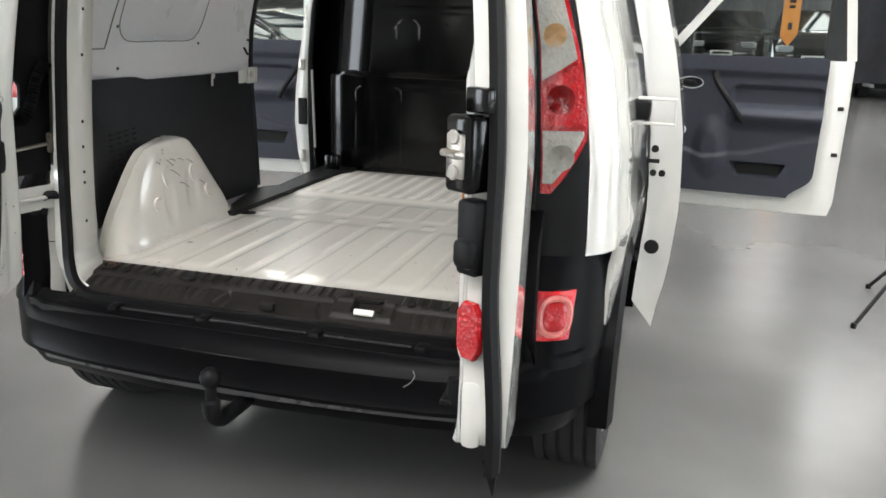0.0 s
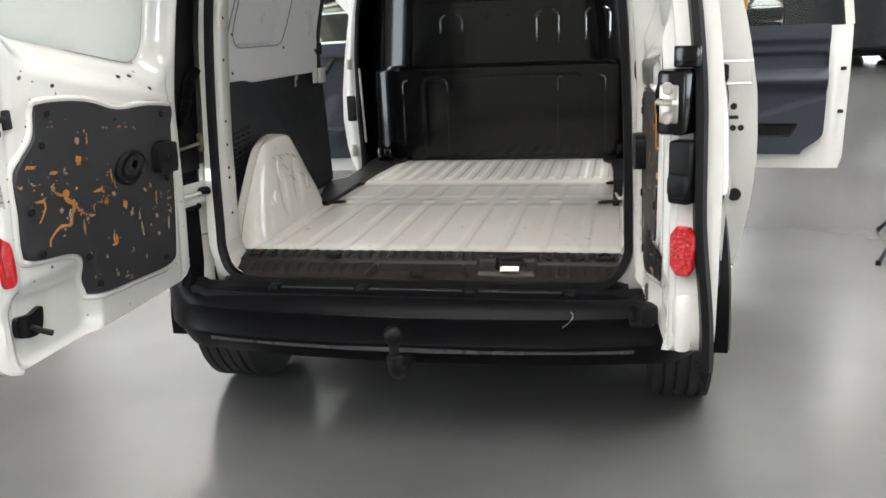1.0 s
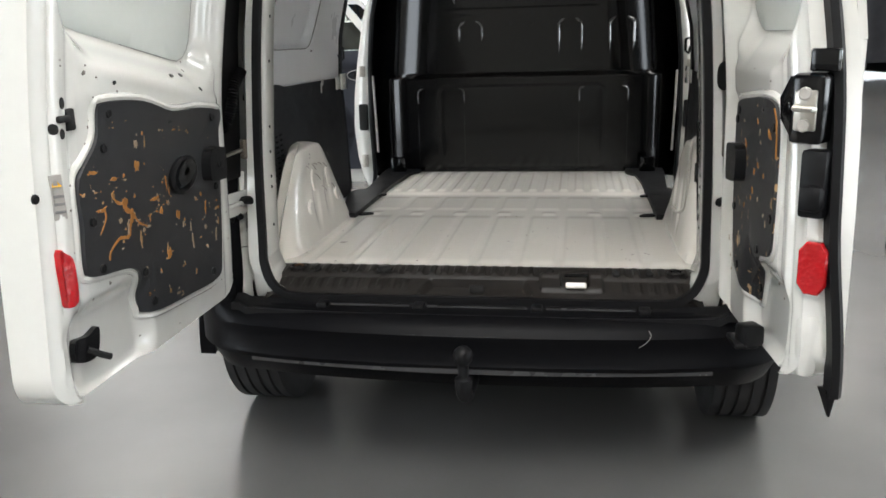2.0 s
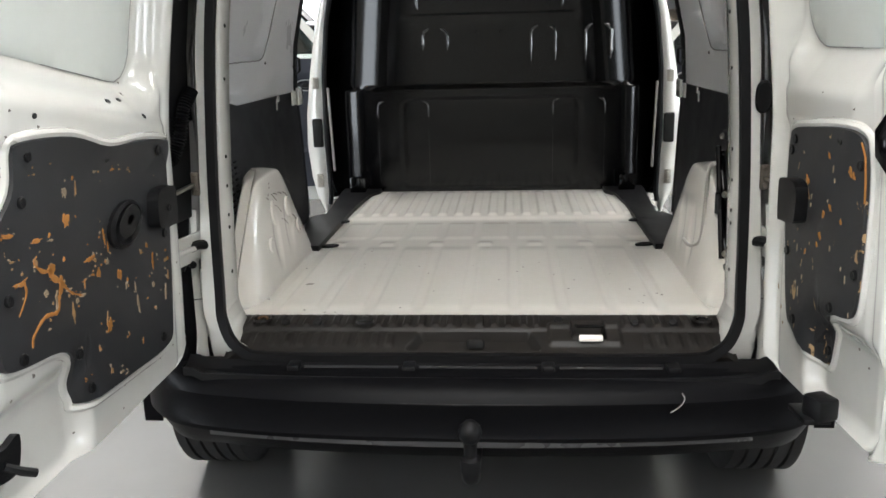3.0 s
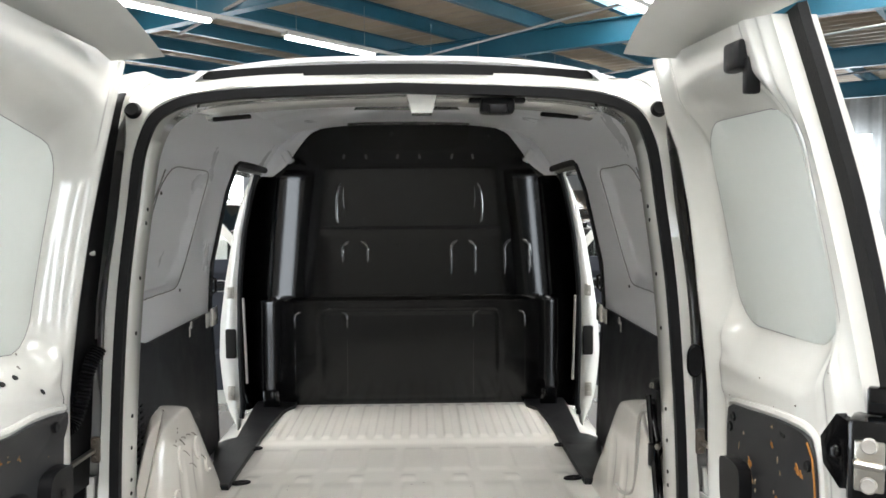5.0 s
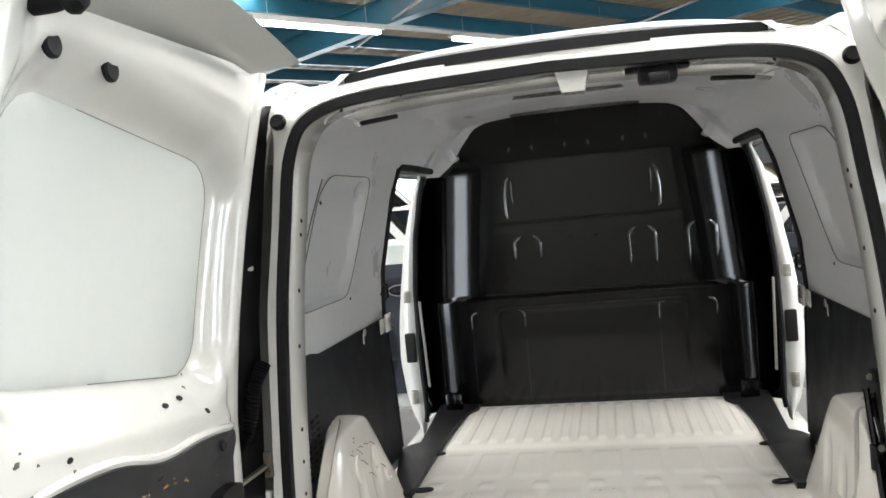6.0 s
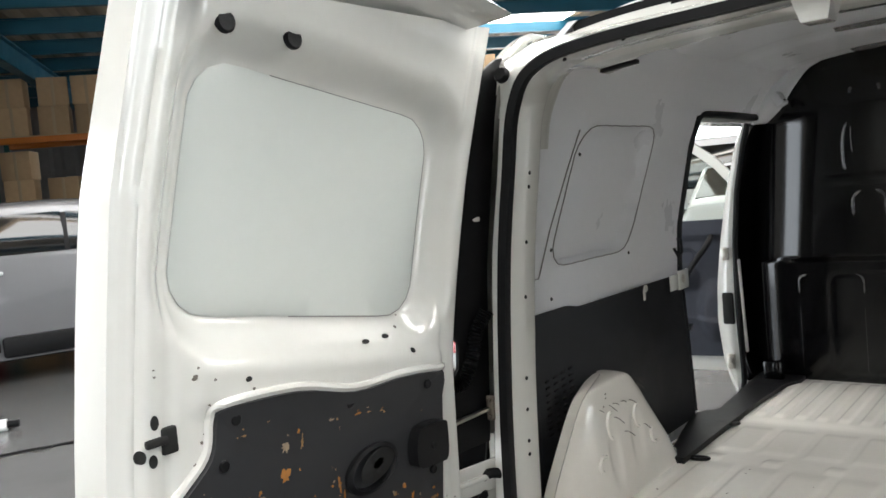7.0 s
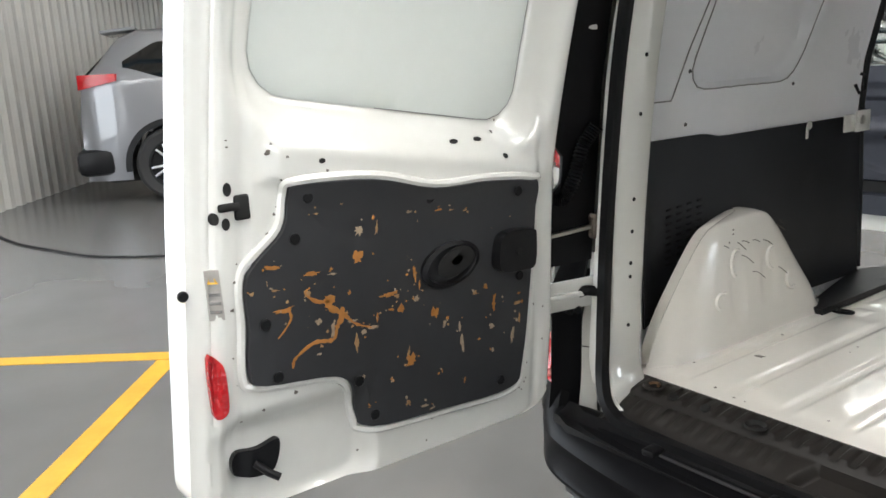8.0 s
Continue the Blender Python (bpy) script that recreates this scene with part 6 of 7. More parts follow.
# jack and wheel brace clipped to the wall
jack = tagged(empty("vehicle_jack"), "black scissor jack with wheel brace clipped beside the arch", "jack")
bm = bmesh.new()
bar(bm, (0.646, 0.205, 0.700), (0.640, 0.300, 1.000), 0.020, 0.034, 0.005)
rbox(bm, (0.640, 0.302, 1.004), (0.034, 0.050, 0.024), 0.006)
part("jack_arm", bm, PLASTIC, jack, "black pressed steel jack arm")
bm = bmesh.new()
bar(bm, (0.636, 0.262, 0.672), (0.632, 0.338, 0.960), 0.014, 0.026, 0.004)
rbox(bm, (0.640, 0.232, 0.680), (0.036, 0.075, 0.020), 0.006)
part("jack_base", bm, PLASTIC, jack, "black steel jack base rail")
for a, b, w in (((0.628, 0.222, 0.72), (0.628, 0.290, 0.80), 0.013), ((0.626, 0.300, 0.80), (0.628, 0.245, 0.86), 0.013), ((0.626, 0.262, 0.87), (0.626, 0.322, 0.95), 0.013)):
    bm = bmesh.new()
    bar(bm, a, b, w, 0.008, 0.002)
    part("jack_link", bm, BLACK_GLOSS, jack)
for p in ((0.622, 0.300, 1.002), (0.620, 0.325, 0.950), (0.622, 0.248, 0.862), (0.620, 0.296, 0.800), (0.624, 0.222, 0.715)):
    bm = bmesh.new()
    stud(bm, p, (-1, -0.5, 0.2), 0.008, 0.006)
    part("jack_bolt", bm, STEEL, jack)
bm = bmesh.new()
tube(bm, [(0.618, 0.232, 0.70), (0.616, 0.316, 0.975)], 0.0075)
revolve(bm, [(0.006, -0.03), (0.013, -0.026), (0.013, 0.026), (0.006, 0.03)], (0.617, 0.275, 0.835), "z", 14)
part("jack_screw", bm, BLACK_GLOSS, jack, "dark steel jack screw")
bm = bmesh.new()
tube(bm, spline([(0.622, 0.330, 0.930), (0.612, 0.350, 0.925), (0.604, 0.358, 0.90), (0.600, 0.362, 0.82), (0.596, 0.366, 0.735), (0.590, 0.380, 0.705), (0.576, 0.420, 0.690), (0.566, 0.45, 0.700)], 6), 0.0050)
part("wheel_brace", bm, GREY_LABEL, jack, "bent grey steel wheel brace")

# ---- sliding doors, slid back along the outside ----
for sg in (-1, 1):
    sl = empty("sliding_door", parent=van)
    sl["label"] = "white sliding side door slid back"
    def sx(z):
        return lerp_table(z, [(0.38, 0.865)] + BODY_X[2:-1])
    def ring(y, dy=0.0):
        zs = [0.385 + (1.62 - 0.385) * k / 16 for k in range(17)]
        outer = [(sg * (sx(z) + 0.125 - 0.02 * (1 - step(z, 0.38, 0.6))), y + 0.07 * step(z, 0.8, 0.4) + 0.06 * step(z, 1.2, 1.62), z) for z in zs]
        inner = [(sg * (sx(max(z, 0.5)) + 0.035), y - 0.012 + 0.06 * step(z, 1.2, 1.62), max(z, 0.49)) for z in zs[::-1]]
        return outer + inner
    bm = bmesh.new()
    loft(bm, [[Vector(p) for p in ring(y)] for y in (0.62, 0.66, 0.9, 1.25, 1.30)])
    part("door_panel", bm, WHITE, sl, "white door panel with lock holes in its edge")
    for x, y, z, r in ((0.925, 0.602, 0.955, 0.011), (0.925, 0.602, 0.885, 0.010), (0.95, 0.602, 0.885, 0.010), (0.94, 0.606, 0.662, 0.022)):
        bm = bmesh.new()
        stud(bm, (sg * (x + 0.012), y + 0.004, z), (0, -1, 0), r, 0.003)
        part("edge_hole", bm, DARK, sl)
    bm = bmesh.new()
    rbox(bm, (sg * 0.935, 0.602, 0.920), (0.035, 0.006, 0.012), 0.002)
    part("lock_slot", bm, DARK, sl)
    bm = bmesh.new()
    rbox(bm, (sg * 0.922, 0.602, 0.845), (0.006, 0.006, 0.04), 0.002)
    part("lock_slot", bm, DARK, sl)
    bm = bmesh.new()
    tube(bm, [(sg * 0.88, 0.58, 1.10), (sg * 0.985, 0.565, 1.10), (sg * 0.985, 0.565, 1.03), (sg * 0.88, 0.58, 1.03)], 0.005)
    part("hinge_bow", bm, WHITE, sl, "white square hinge bow")
    bm = bmesh.new()
    rbox(bm, (sg * 0.885, 0.62, 1.065), (0.06, 0.10, 0.055), 0.010)
    part("hinge_arm", bm, PLASTIC, sl, "black sliding hinge arm")
    bm = bmesh.new()
    bar(bm, (sg * 0.86, 0.70, 0.60), (sg * 0.93, 0.63, 0.585), 0.03, 0.02)
    part("lower_arm", bm, PLASTIC, sl)

# ---- front doors ----
def front_door(sg):
    d = empty("front_door", parent=van)
    d["label"] = "white front door swung wide open with dark grey trim"
    h = Vector((sg * 0.86, 2.80, 0))
    ux = Vector((sg * 0.98, -0.11, 0)).normalized()
    un = Vector((-sg * ux.y, sg * ux.x, 0)) * -1   # towards the rear
    if un.y > 0:
        un = -un
    def P(u, z, w=0.0):
        return h + ux * u + un * w + Vector((0, 0, z))
    W = 0.935
    def umax(z):
        return lerp_table(z, [(0.38, W - 0.03), (0.45, W - 0.01), (0.9, W), (1.15, W), (1.66, W - 0.10)])
    def umin(z):
        return lerp_table(z, [(0.38, 0.05), (1.15, 0.0), (1.2, 0.03), (1.66, 0.46)])
    bm = bmesh.new()
    def shell(u, v):
        z = 0.385 + 0.775 * v
        return P(umax(z) * u, z, 0.02 - 0.012 * step(u, 0.93, 0.96))
    slab(bm, shell, lambda u, v: -un * (0.09 + 0.02 * math.sin(v * 3)), 30, 24)
    part("door_shell", bm, WHITE, d, "white door shell")
    bm = bmesh.new()
    def trim(u, v):
        z = 0.47 + 0.70 * v
        x = 0.06 + (umax(max(0.6, z)) - 0.06 - 0.113 - 0.11 * (1 - step(v, 0.0, 0.22)) ** 2) * u
        w = 0.050 + 0.016 * step(z, 1.06, 1.10)
        # armrest with the hollow over it, the lower bulge under a curved seam and the map pocket
        w += 0.055 * (1 - step(rounded(x, z, 0.62, 0.865, 0.24, 0.055, 0.04), -0.05, 0.02)) * (0.4 + 0.6 * step(z, 0.80, 0.90))
        w -= 0.022 * (1 - step(rounded(x, z, 0.60, 0.972, 0.22, 0.052, 0.035), -0.02, 0.006))
        seam = lerp_table(x, [(0.10, 0.715), (0.265, 0.669), (0.48, 0.697), (0.69, 0.763), (0.82, 0.80)])
        w += 0.022 * (1 - step(z, seam - 0.025, seam))
        w += 0.035 * (1 - step(math.hypot((x - 0.30) / 0.09, (z - 0.70) / 0.16), 0.4, 1.1))
        w -= 0.045 * (1 - step(rounded(x, z, 0.545, 0.603, 0.135 - 0.5 * max(0, 0.64 - z), 0.036, 0.014), -0.008, 0.003))
        w -= 0.018 * (1 - step(math.hypot((x - 0.175) / 0.062, (z - 1.027) / 0.030), 0.75, 1.0))
        return P(x, z, w)
    slab(bm, trim, lambda u, v: -un * 0.03, 110, 90)
    part("door_trim", bm, CABIN, d, "dark grey moulded door trim with a pocket")
    # near-black sheet for the shade inside the moulded pocket
    bm = bmesh.new()
    slab(bm, lambda u, v: P(0.435 + 0.22 * u, 0.572 + 0.055 * v, 0.036), lambda u, v: -un * 0.01, 4, 2)
    part("map_pocket_shade", bm, DARK, d, "near-black sheet painted as the shade in the map pocket")
    bm = bmesh.new()
    tube(bm, spline([P(0.295, 1.085, 0.06), P(0.31, 1.04, 0.115), P(0.38, 0.945, 0.135), P(0.45, 0.845, 0.105)], 6), 0.015, 10)
    part("pull_handle", bm, PLASTIC, d, "black pull handle")
    bm = bmesh.new()
    tube(bm, [P(0.175 + 0.060 * math.cos(k * math.pi / 14), 1.027 + 0.029 * math.sin(k * math.pi / 14), 0.052) for k in range(28)], 0.0035, 6, closed=True)
    part("release_bezel", bm, STEELGREY, d, "thin bright bezel")
    bm = bmesh.new()
    rbox(bm, P(0.165, 1.027, 0.046), (0.065, 0.014, 0.026), 0.006)
    part("release_handle", bm, PLASTIC, d)
    bm = bmesh.new()
    revolve(bm, [(0.024, 0.0), (0.024, -0.010), (0.018, -0.016), (0.008, -0.014), (0.001, -0.014)], P(0.15, 0.78, 0.052), "y", 20)
    part("window_winder", bm, ALLOY, d, "silver winder boss")
    # window frame and glass
    bm = bmesh.new()
    fr = [P(umin(1.16) + 0.02, 1.16, -0.03), P(umin(1.45) + 0.0, 1.45, -0.03), P(0.48, 1.63, -0.03), P(0.62, 1.67, -0.03), P(W - 0.13, 1.66, -0.03), P(W - 0.06, 1.5, -0.03), P(W - 0.015, 1.16, -0.03)]
    sweep(bm, fr, [(-0.022, -0.02), (0.022, -0.02), (0.022, 0.02), (-0.022, 0.02)], up=tuple(un))
    part("window_frame", bm, WHITE, d)
    bm = bmesh.new()
    slab(bm, lambda u, v: P(umin(1.16 + 0.5 * v) + 0.01 + (umax(1.16 + 0.5 * v) - umin(1.16 + 0.5 * v) - 0.03) * u, 1.14 + 0.51 * v, -0.03), lambda u, v: -un * 0.004, 6, 6)
    g = part("window_pane", bm, GLASS, d, "clear side window")
    g.visible_shadow = False
    # mirror
    bm = bmesh.new()
    rbox(bm, P(0.10, 1.22, -0.13), (0.10, 0.09, 0.20), 0.03)
    part("wing_mirror", bm, PLASTIC, d, "black wing mirror")
    for z in (0.70, 0.93):
        bm = bmesh.new()
        rbox(bm, P(W - 0.035, z, 0.012), (0.03, 0.012, 0.02), 0.004)
        part("edge_fitting", bm, DARK, d)
front_door(-1)
front_door(1)

# front of the van: bonnet, screen and cab, seen only past the openings
def nose(u, v):
    a = (2 * u - 1)
    y = 2.78 + 1.02 * v
    z = 1.16 - 0.22 * v - 0.30 * v ** 6
    return a * (0.86 - 0.10 * v ** 3), y, z - 0.10 * abs(a) ** 5
bm = bmesh.new()
slab(bm, nose, lambda u, v: (0, 0, -0.45), 16, 16)
part("bonnet", bm, WHITE, van, "white bonnet")
bm = bmesh.new()
slab(bm, lambda u, v: ((2 * u - 1) * (0.80 - 0.22 * v), 2.95 - 0.62 * v, 1.16 + 0.64 * v - 0.03 * (2 * u - 1) ** 2), lambda u, v: (0, -0.005, 0.0), 12, 10)
w = part("windscreen", bm, GLASS, van, "clear windscreen")
w.visible_shadow = False
for sg in (-1, 1):
    bm = bmesh.new()
    bar(bm, (sg * 0.82, 2.92, 1.14), (sg * 0.58, 2.34, 1.78), 0.05, 0.06, 0.01)
    part("screen_pillar", bm, WHITE, van)
bm = bmesh.new()
rbox(bm, (0, 2.72, 0.95), (1.5, 0.35, 0.35), 0.08)
part("dashboard", bm, CABIN, van, "dark grey dashboard")
for sg in (-1, 1):
    bm = bmesh.new()
    rbox(bm, (sg * 0.36, 2.36, 0.72), (0.50, 0.50, 0.16), 0.05)
    rbox(bm, (sg * 0.36, 2.13, 1.05), (0.48, 0.14, 0.62), 0.06)
    part("cab_seat", bm, TRIM, van, "dark cab seat")

# ---- parked vehicles ----
def paint(name, colour, rough=0.2, metal=0.0):
    return material(name, colour, rough, metal=metal, amount=0.03, coat=0.8, rough_var=0.01)


SILVER = paint("silver_metallic_paint", (0.19, 0.19, 0.20), 0.42, 0.4)
BLACK_PAINT = paint("black_car_paint", (0.010, 0.011, 0.013), 0.06)
NAVY = paint("navy_van_paint", (0.012, 0.016, 0.03), 0.25)
CAR_WHITE = paint("white_vehicle_paint", (0.80, 0.80, 0.80), 0.2)
PRIVACY = material("privacy_glass", (0.008, 0.009, 0.010), 0.05, amount=0.1, rough_var=0.02, coat=0.3)
HEAD = lens_plastic("headlamp_plastic", (0.75, 0.77, 0.80), 0.5, 40)
PLATE = material("number_plate_white", (0.75, 0.75, 0.72), 0.4, amount=0.05)


def parked_car(name, label, category, body, length=4.6, width=1.84, height=1.68, bonnet=1.02, belt=1.0, kind="suv", group=""):
    """A car along +x, its nose at +x, its wheels on z = 0."""
    root = tagged(empty(name), label, category, group)
    L, W = length / 2, width / 2
    if kind == "van":
        top = [(-L, 0.95), (-L + 0.03, height - 0.18), (-L + 0.18, height), (L - 1.45, height), (L - 0.75, bonnet + 0.1), (L - 0.2, bonnet - 0.12), (L, 0.62)]
        cab0, cab1 = -L + 0.10, L - 0.9
    elif kind == "pickup":
        top = [(-L, 0.9), (-L + 0.05, bonnet), (-L + 1.5, bonnet), (-L + 1.7, height), (L - 2.0, height), (L - 1.25, bonnet + 0.06), (L - 0.15, bonnet - 0.05), (L, 0.7)]
        cab0, cab1 = -L + 1.6, L - 1.35
    else:
        top = [(-L, 0.85), (-L + 0.04, belt + 0.04), (-L + 0.42, height - 0.10), (-L + 0.62, height - 0.02), (-0.4, height), (0.15, height - 0.03), (L - 1.35, bonnet + 0.05), (L - 0.25, bonnet - 0.14), (L, 0.62)]
        cab0, cab1 = -L + 0.30, L - 1.35
    def zt(x):
        return lerp_table(x, top)
    def hw(x):
        return W * (1 - 0.10 * step(abs(x), L - 0.5, L) - 0.05 * step(abs(x), L - 0.15, L))
    def side_w(x, z):
        """half width at a height"""
        b = min(belt, zt(x))
        if z <= b:
            return hw(x) * (0.94 + 0.06 * math.sin(min(1.0, max(0, (z - 0.2) / (b - 0.2))) * 2.4))
        k = (z - b) / max(0.05, zt(x) - b)
        return hw(x) * (0.98 - 0.20 * k ** 1.3 * min(1.0, (zt(x) - b) / 0.5))
    def sect(u, v):
        x = -L + 2 * L * u
        z_top = zt(x)
        t = abs(2 * v - 1)
        sgn = 1 if v < 0.5 else -1
        if t > 0.30:
            k = (1 - t) / 0.70
            z = 0.24 + (z_top - 0.30) * k
            return x, sgn * side_w(x, z), z
        k = t / 0.30
        wv = side_w(x, z_top - 0.06)
        return x, sgn * wv * (1 - (1 - k) ** 1.8) if k > 0 else 0.0, z_top - 0.06 * k ** 3
    wheel_x = (-L + (0.84 if kind == "suv" else 0.95), L - 0.92)
    wr = (0.37 if kind == "suv" else 0.40) if height > 1.65 else 0.33
    def open_arch(u, v):
        x, y, z = sect(u, v)
        return all(math.hypot(x - wx, z - wr) > wr * 1.13 for wx in wheel_x) or abs(y) < hw(x) * 0.6
    bm = bmesh.new()
    slab(bm, sect, lambda u, v: (0, 0, -0.02) if 0.36 < v < 0.64 else (0, -0.03 if v < 0.5 else 0.03, 0), 96, 60, open_arch)
    part("car_body", bm, body, root, smooth=40)
    bm = bmesh.new()
    rbox(bm, (0, 0, 0.33), (length - 0.35, width - 0.42, 0.26), 0.05)
    part("car_underbody", bm, DARK, root)
    # side windows
    panes = [(cab0 + 0.16, cab0 + 0.74), (cab0 + 0.755, cab0 + 1.66), (cab0 + 1.70, min(cab1, cab0 + 2.62))]
    if kind == "van":
        panes = [(L - 1.95, L - 1.15)] + [(-L + 0.4, -L + 1.5), (-L + 1.7, L - 2.1)]
    for sg in (-1, 1):
        for x0, x1 in panes:
            def pane(u, v):
                x = x0 + (x1 - x0) * u
                z0, z1 = belt + 0.05 + (0.13 * (1 - step(x, cab0 + 0.10, cab0 + 0.62)) if kind == "suv" else 0), max(belt + 0.06, min(zt(x) - 0.14, belt + 0.20 + 0.55 * (x - cab0 - 0.10) if kind == "suv" else 9))
                z = z0 + (z1 - z0) * v
                return x, sg * (side_w(x, z) + 0.004), z
            bm = bmesh.new()
            slab(bm, pane, lambda u, v: (0, -sg * 0.02, 0), 10, 6)
            part("side_window", bm, PRIVACY, root, "dark side window")
            if kind == "suv" and x0 < cab0 + 1.8 and x0 > cab0 + 0.7:
                bm = bmesh.new()
                xp = x0 - 0.01 if x0 < cab0 + 1 else x0 - 0.02
                bar(bm, (xp, sg * (side_w(xp, belt + 0.05) + 0.004), belt + 0.05), (xp, sg * (side_w(xp, zt(xp) - 0.15) + 0.004), zt(xp) - 0.15), 0.05, 0.012)
                part("window_pillar", bm, PLASTIC, root)
        for wx in wheel_x:
            bm = bmesh.new()
            def flare(u, v):
                a = math.pi * (-0.03 + 1.06 * u)
                r = wr * (1.10 + 0.16 * v)
                return wx + r * math.cos(a), sg * (hw(wx) + 0.012 - 0.008 * v), wr + r * math.sin(a)
            slab(bm, flare, lambda u, v: (0, -sg * 0.06, 0), 24, 3)
            part("wheel_flare", bm, PLASTIC, root, "black wheel arch flare")
            w = empty("car_wheel", parent=root)
            w.matrix_basis = pose(wx, sg * (hw(wx) - 0.12), wr, 0, 0, 90 if sg > 0 else -90)
            bm = bmesh.new()
            revolve(bm, [(wr * 0.66, -0.09), (wr * 0.9, -0.11), (wr * 0.98, -0.09), (wr, -0.05), (wr, 0.05), (wr * 0.98, 0.09), (wr * 0.9, 0.11), (wr * 0.66, 0.09)], seg=36)
            part("tyre", bm, TYRE, w)
            bm = bmesh.new()
            revolve(bm, [(wr * 0.67, -0.08), (wr * 0.60, 0.04), (wr * 0.66, 0.085), (wr * 0.68, 0.095), (wr * 0.62, 0.09), (wr * 0.58, 0.05), (0.05, 0.04), (0.001, 0.045)], seg=36)
            part("rim_dish", bm, PLASTIC, w)
            bm = bmesh.new()
            for k in range(10):
                a = 2 * math.pi * k / 10 + (0.12 if k % 2 else -0.12)
                m = Matrix.Rotation(a, 4, "X")
                rbox(bm, m @ Vector((0.075, wr * 0.34, 0)), (0.03, wr * 0.60, 0.022), 0.006, m)
            stud(bm, (0.07, 0, 0), (1, 0, 0), 0.045, 0.03)
            part("rim_spokes", bm, ALLOY, w, "silver alloy spokes")
        for hx in (cab0 + 1.0, cab0 + 2.0):
            bm = bmesh.new()
            rbox(bm, (hx, sg * (side_w(hx, belt - 0.10) + 0.02), belt - 0.11), (0.20, 0.03, 0.035), 0.012)
            part("door_handle", bm, ALLOY, root, "bright door handle")
        bm = bmesh.new()
        rbox(bm, (L - 1.55, sg * (hw(0.5) + 0.12), belt + 0.12), (0.10, 0.20, 0.15), 0.04)
        part("wing_mirror", bm, body, root)
        # lamps
        bm = bmesh.new()
        slab(bm, lambda u, v: (-L + 0.02 + 0.36 * u, sg * (side_w(-L + 0.05 + 0.36 * u, belt - 0.03) + 0.010), belt + (0.12 if kind == "suv" else 0.02) - (0.145 - 0.075 * u) * (1 - v)), lambda u, v: (0.02, -sg * 0.05, 0), 8, 4)
        part("tail_lamp", bm, RED, root, "red tail lamp")
        bm = bmesh.new()
        rbox(bm, (L - 0.14, sg * W * 0.66, bonnet - 0.26), (0.26, 0.36, 0.15), 0.05, Matrix.Rotation(-sg * 0.35, 4, "Z"))
        part("head_lamp", bm, HEAD, root, "clear headlamp")
        bm = bmesh.new()
        rbox(bm, (L - 0.06, sg * W * 0.62, 0.52), (0.10, 0.20, 0.08), 0.03)
        part("fog_lamp", bm, HEAD, root)
        bm = bmesh.new()
        rbox(bm, (0.02, sg * (W - 0.035), 0.36), (wheel_x[1] - wheel_x[0] - 2.3 * wr, 0.09, 0.20), 0.03)
        part("sill_cladding", bm, PLASTIC, root, "black sill cladding")
    # screens
    def front_glass(u, v):
        xs = (L - 1.45, 0.20) if kind == "suv" else ((L - 0.85, L - 1.38) if kind == "van" else ((L - 1.35, L - 1.92) if kind == "pickup" else (L - 1.40, 0.15)))
        x = xs[0] + (xs[1] - xs[0]) * v
        z = zt(x)
        return x, (2 * u - 1) * (side_w(x, z - 0.05) - 0.07), z + 0.012 - 0.02 * (2 * u - 1) ** 4
    bm = bmesh.new()
    slab(bm, front_glass, lambda u, v: (0, 0, -0.02), 10, 8)
    part("windscreen", bm, PRIVACY, root, "dark windscreen")
    bm = bmesh.new()
    slab(bm, lambda u, v: (-L + 0.03 + (0.36 if kind == "suv" else 0.02) * v - 0.01, (2 * u - 1) * (W * 0.70), belt + 0.06 + (height - belt - 0.24) * v), lambda u, v: (0.03, 0, 0), 8, 6)
    part("rear_window", bm, PRIVACY, root, "dark rear window")
    bm = bmesh.new()
    rbox(bm, (-L + 0.10, 0, 0.43), (0.36, width * 0.965, 0.26), 0.07)
    part("rear_skirt", bm, PLASTIC, root, "black lower rear bumper")
    bm = bmesh.new()
    rbox(bm, (L - 0.05, 0, 0.40), (0.20, width * 0.90, 0.20), 0.07)
    part("front_skirt", bm, PLASTIC, root, "black lower front bumper")
    bm = bmesh.new()
    for k in range(5):
        rbox(bm, (L - 0.01, 0, bonnet - 0.38 + 0.05 * k), (0.05, W * 0.9, 0.022), 0.008)
    part("grille", bm, BLACK_GLOSS, root, "dark slatted grille")
    bm = bmesh.new()
    pz = 0.78 if kind == "pickup" else 0.50
    rbox(bm, (L + 0.035, 0, pz), (0.012, 0.52, 0.11), 0.004)
    part("number_plate", bm, PLATE, root, "white number plate")
    bm = bmesh.new()
    rbox(bm, (L + 0.043, 0, pz), (0.004, 0.40, 0.05), 0.001)
    part("plate_bar", bm, TRIM, root)
    if kind == "suv":
        bm = bmesh.new()
        rbox(bm, (-L + 0.44, 0, height - 0.03), (0.34, width * 0.66, 0.035), 0.012, Matrix.Rotation(-0.1, 4, "Y"))
        part("tail_spoiler", bm, body, root)
        bm = bmesh.new()
        rbox(bm, (-0.9, 0, height + 0.03), (0.16, 0.04, 0.05), 0.015)
        part("roof_fin", bm, body, root)
    return root


def park(ob, x, y, deg):
    ob.matrix_basis = pose(x, y, 0, 0, 0, deg)
    return ob


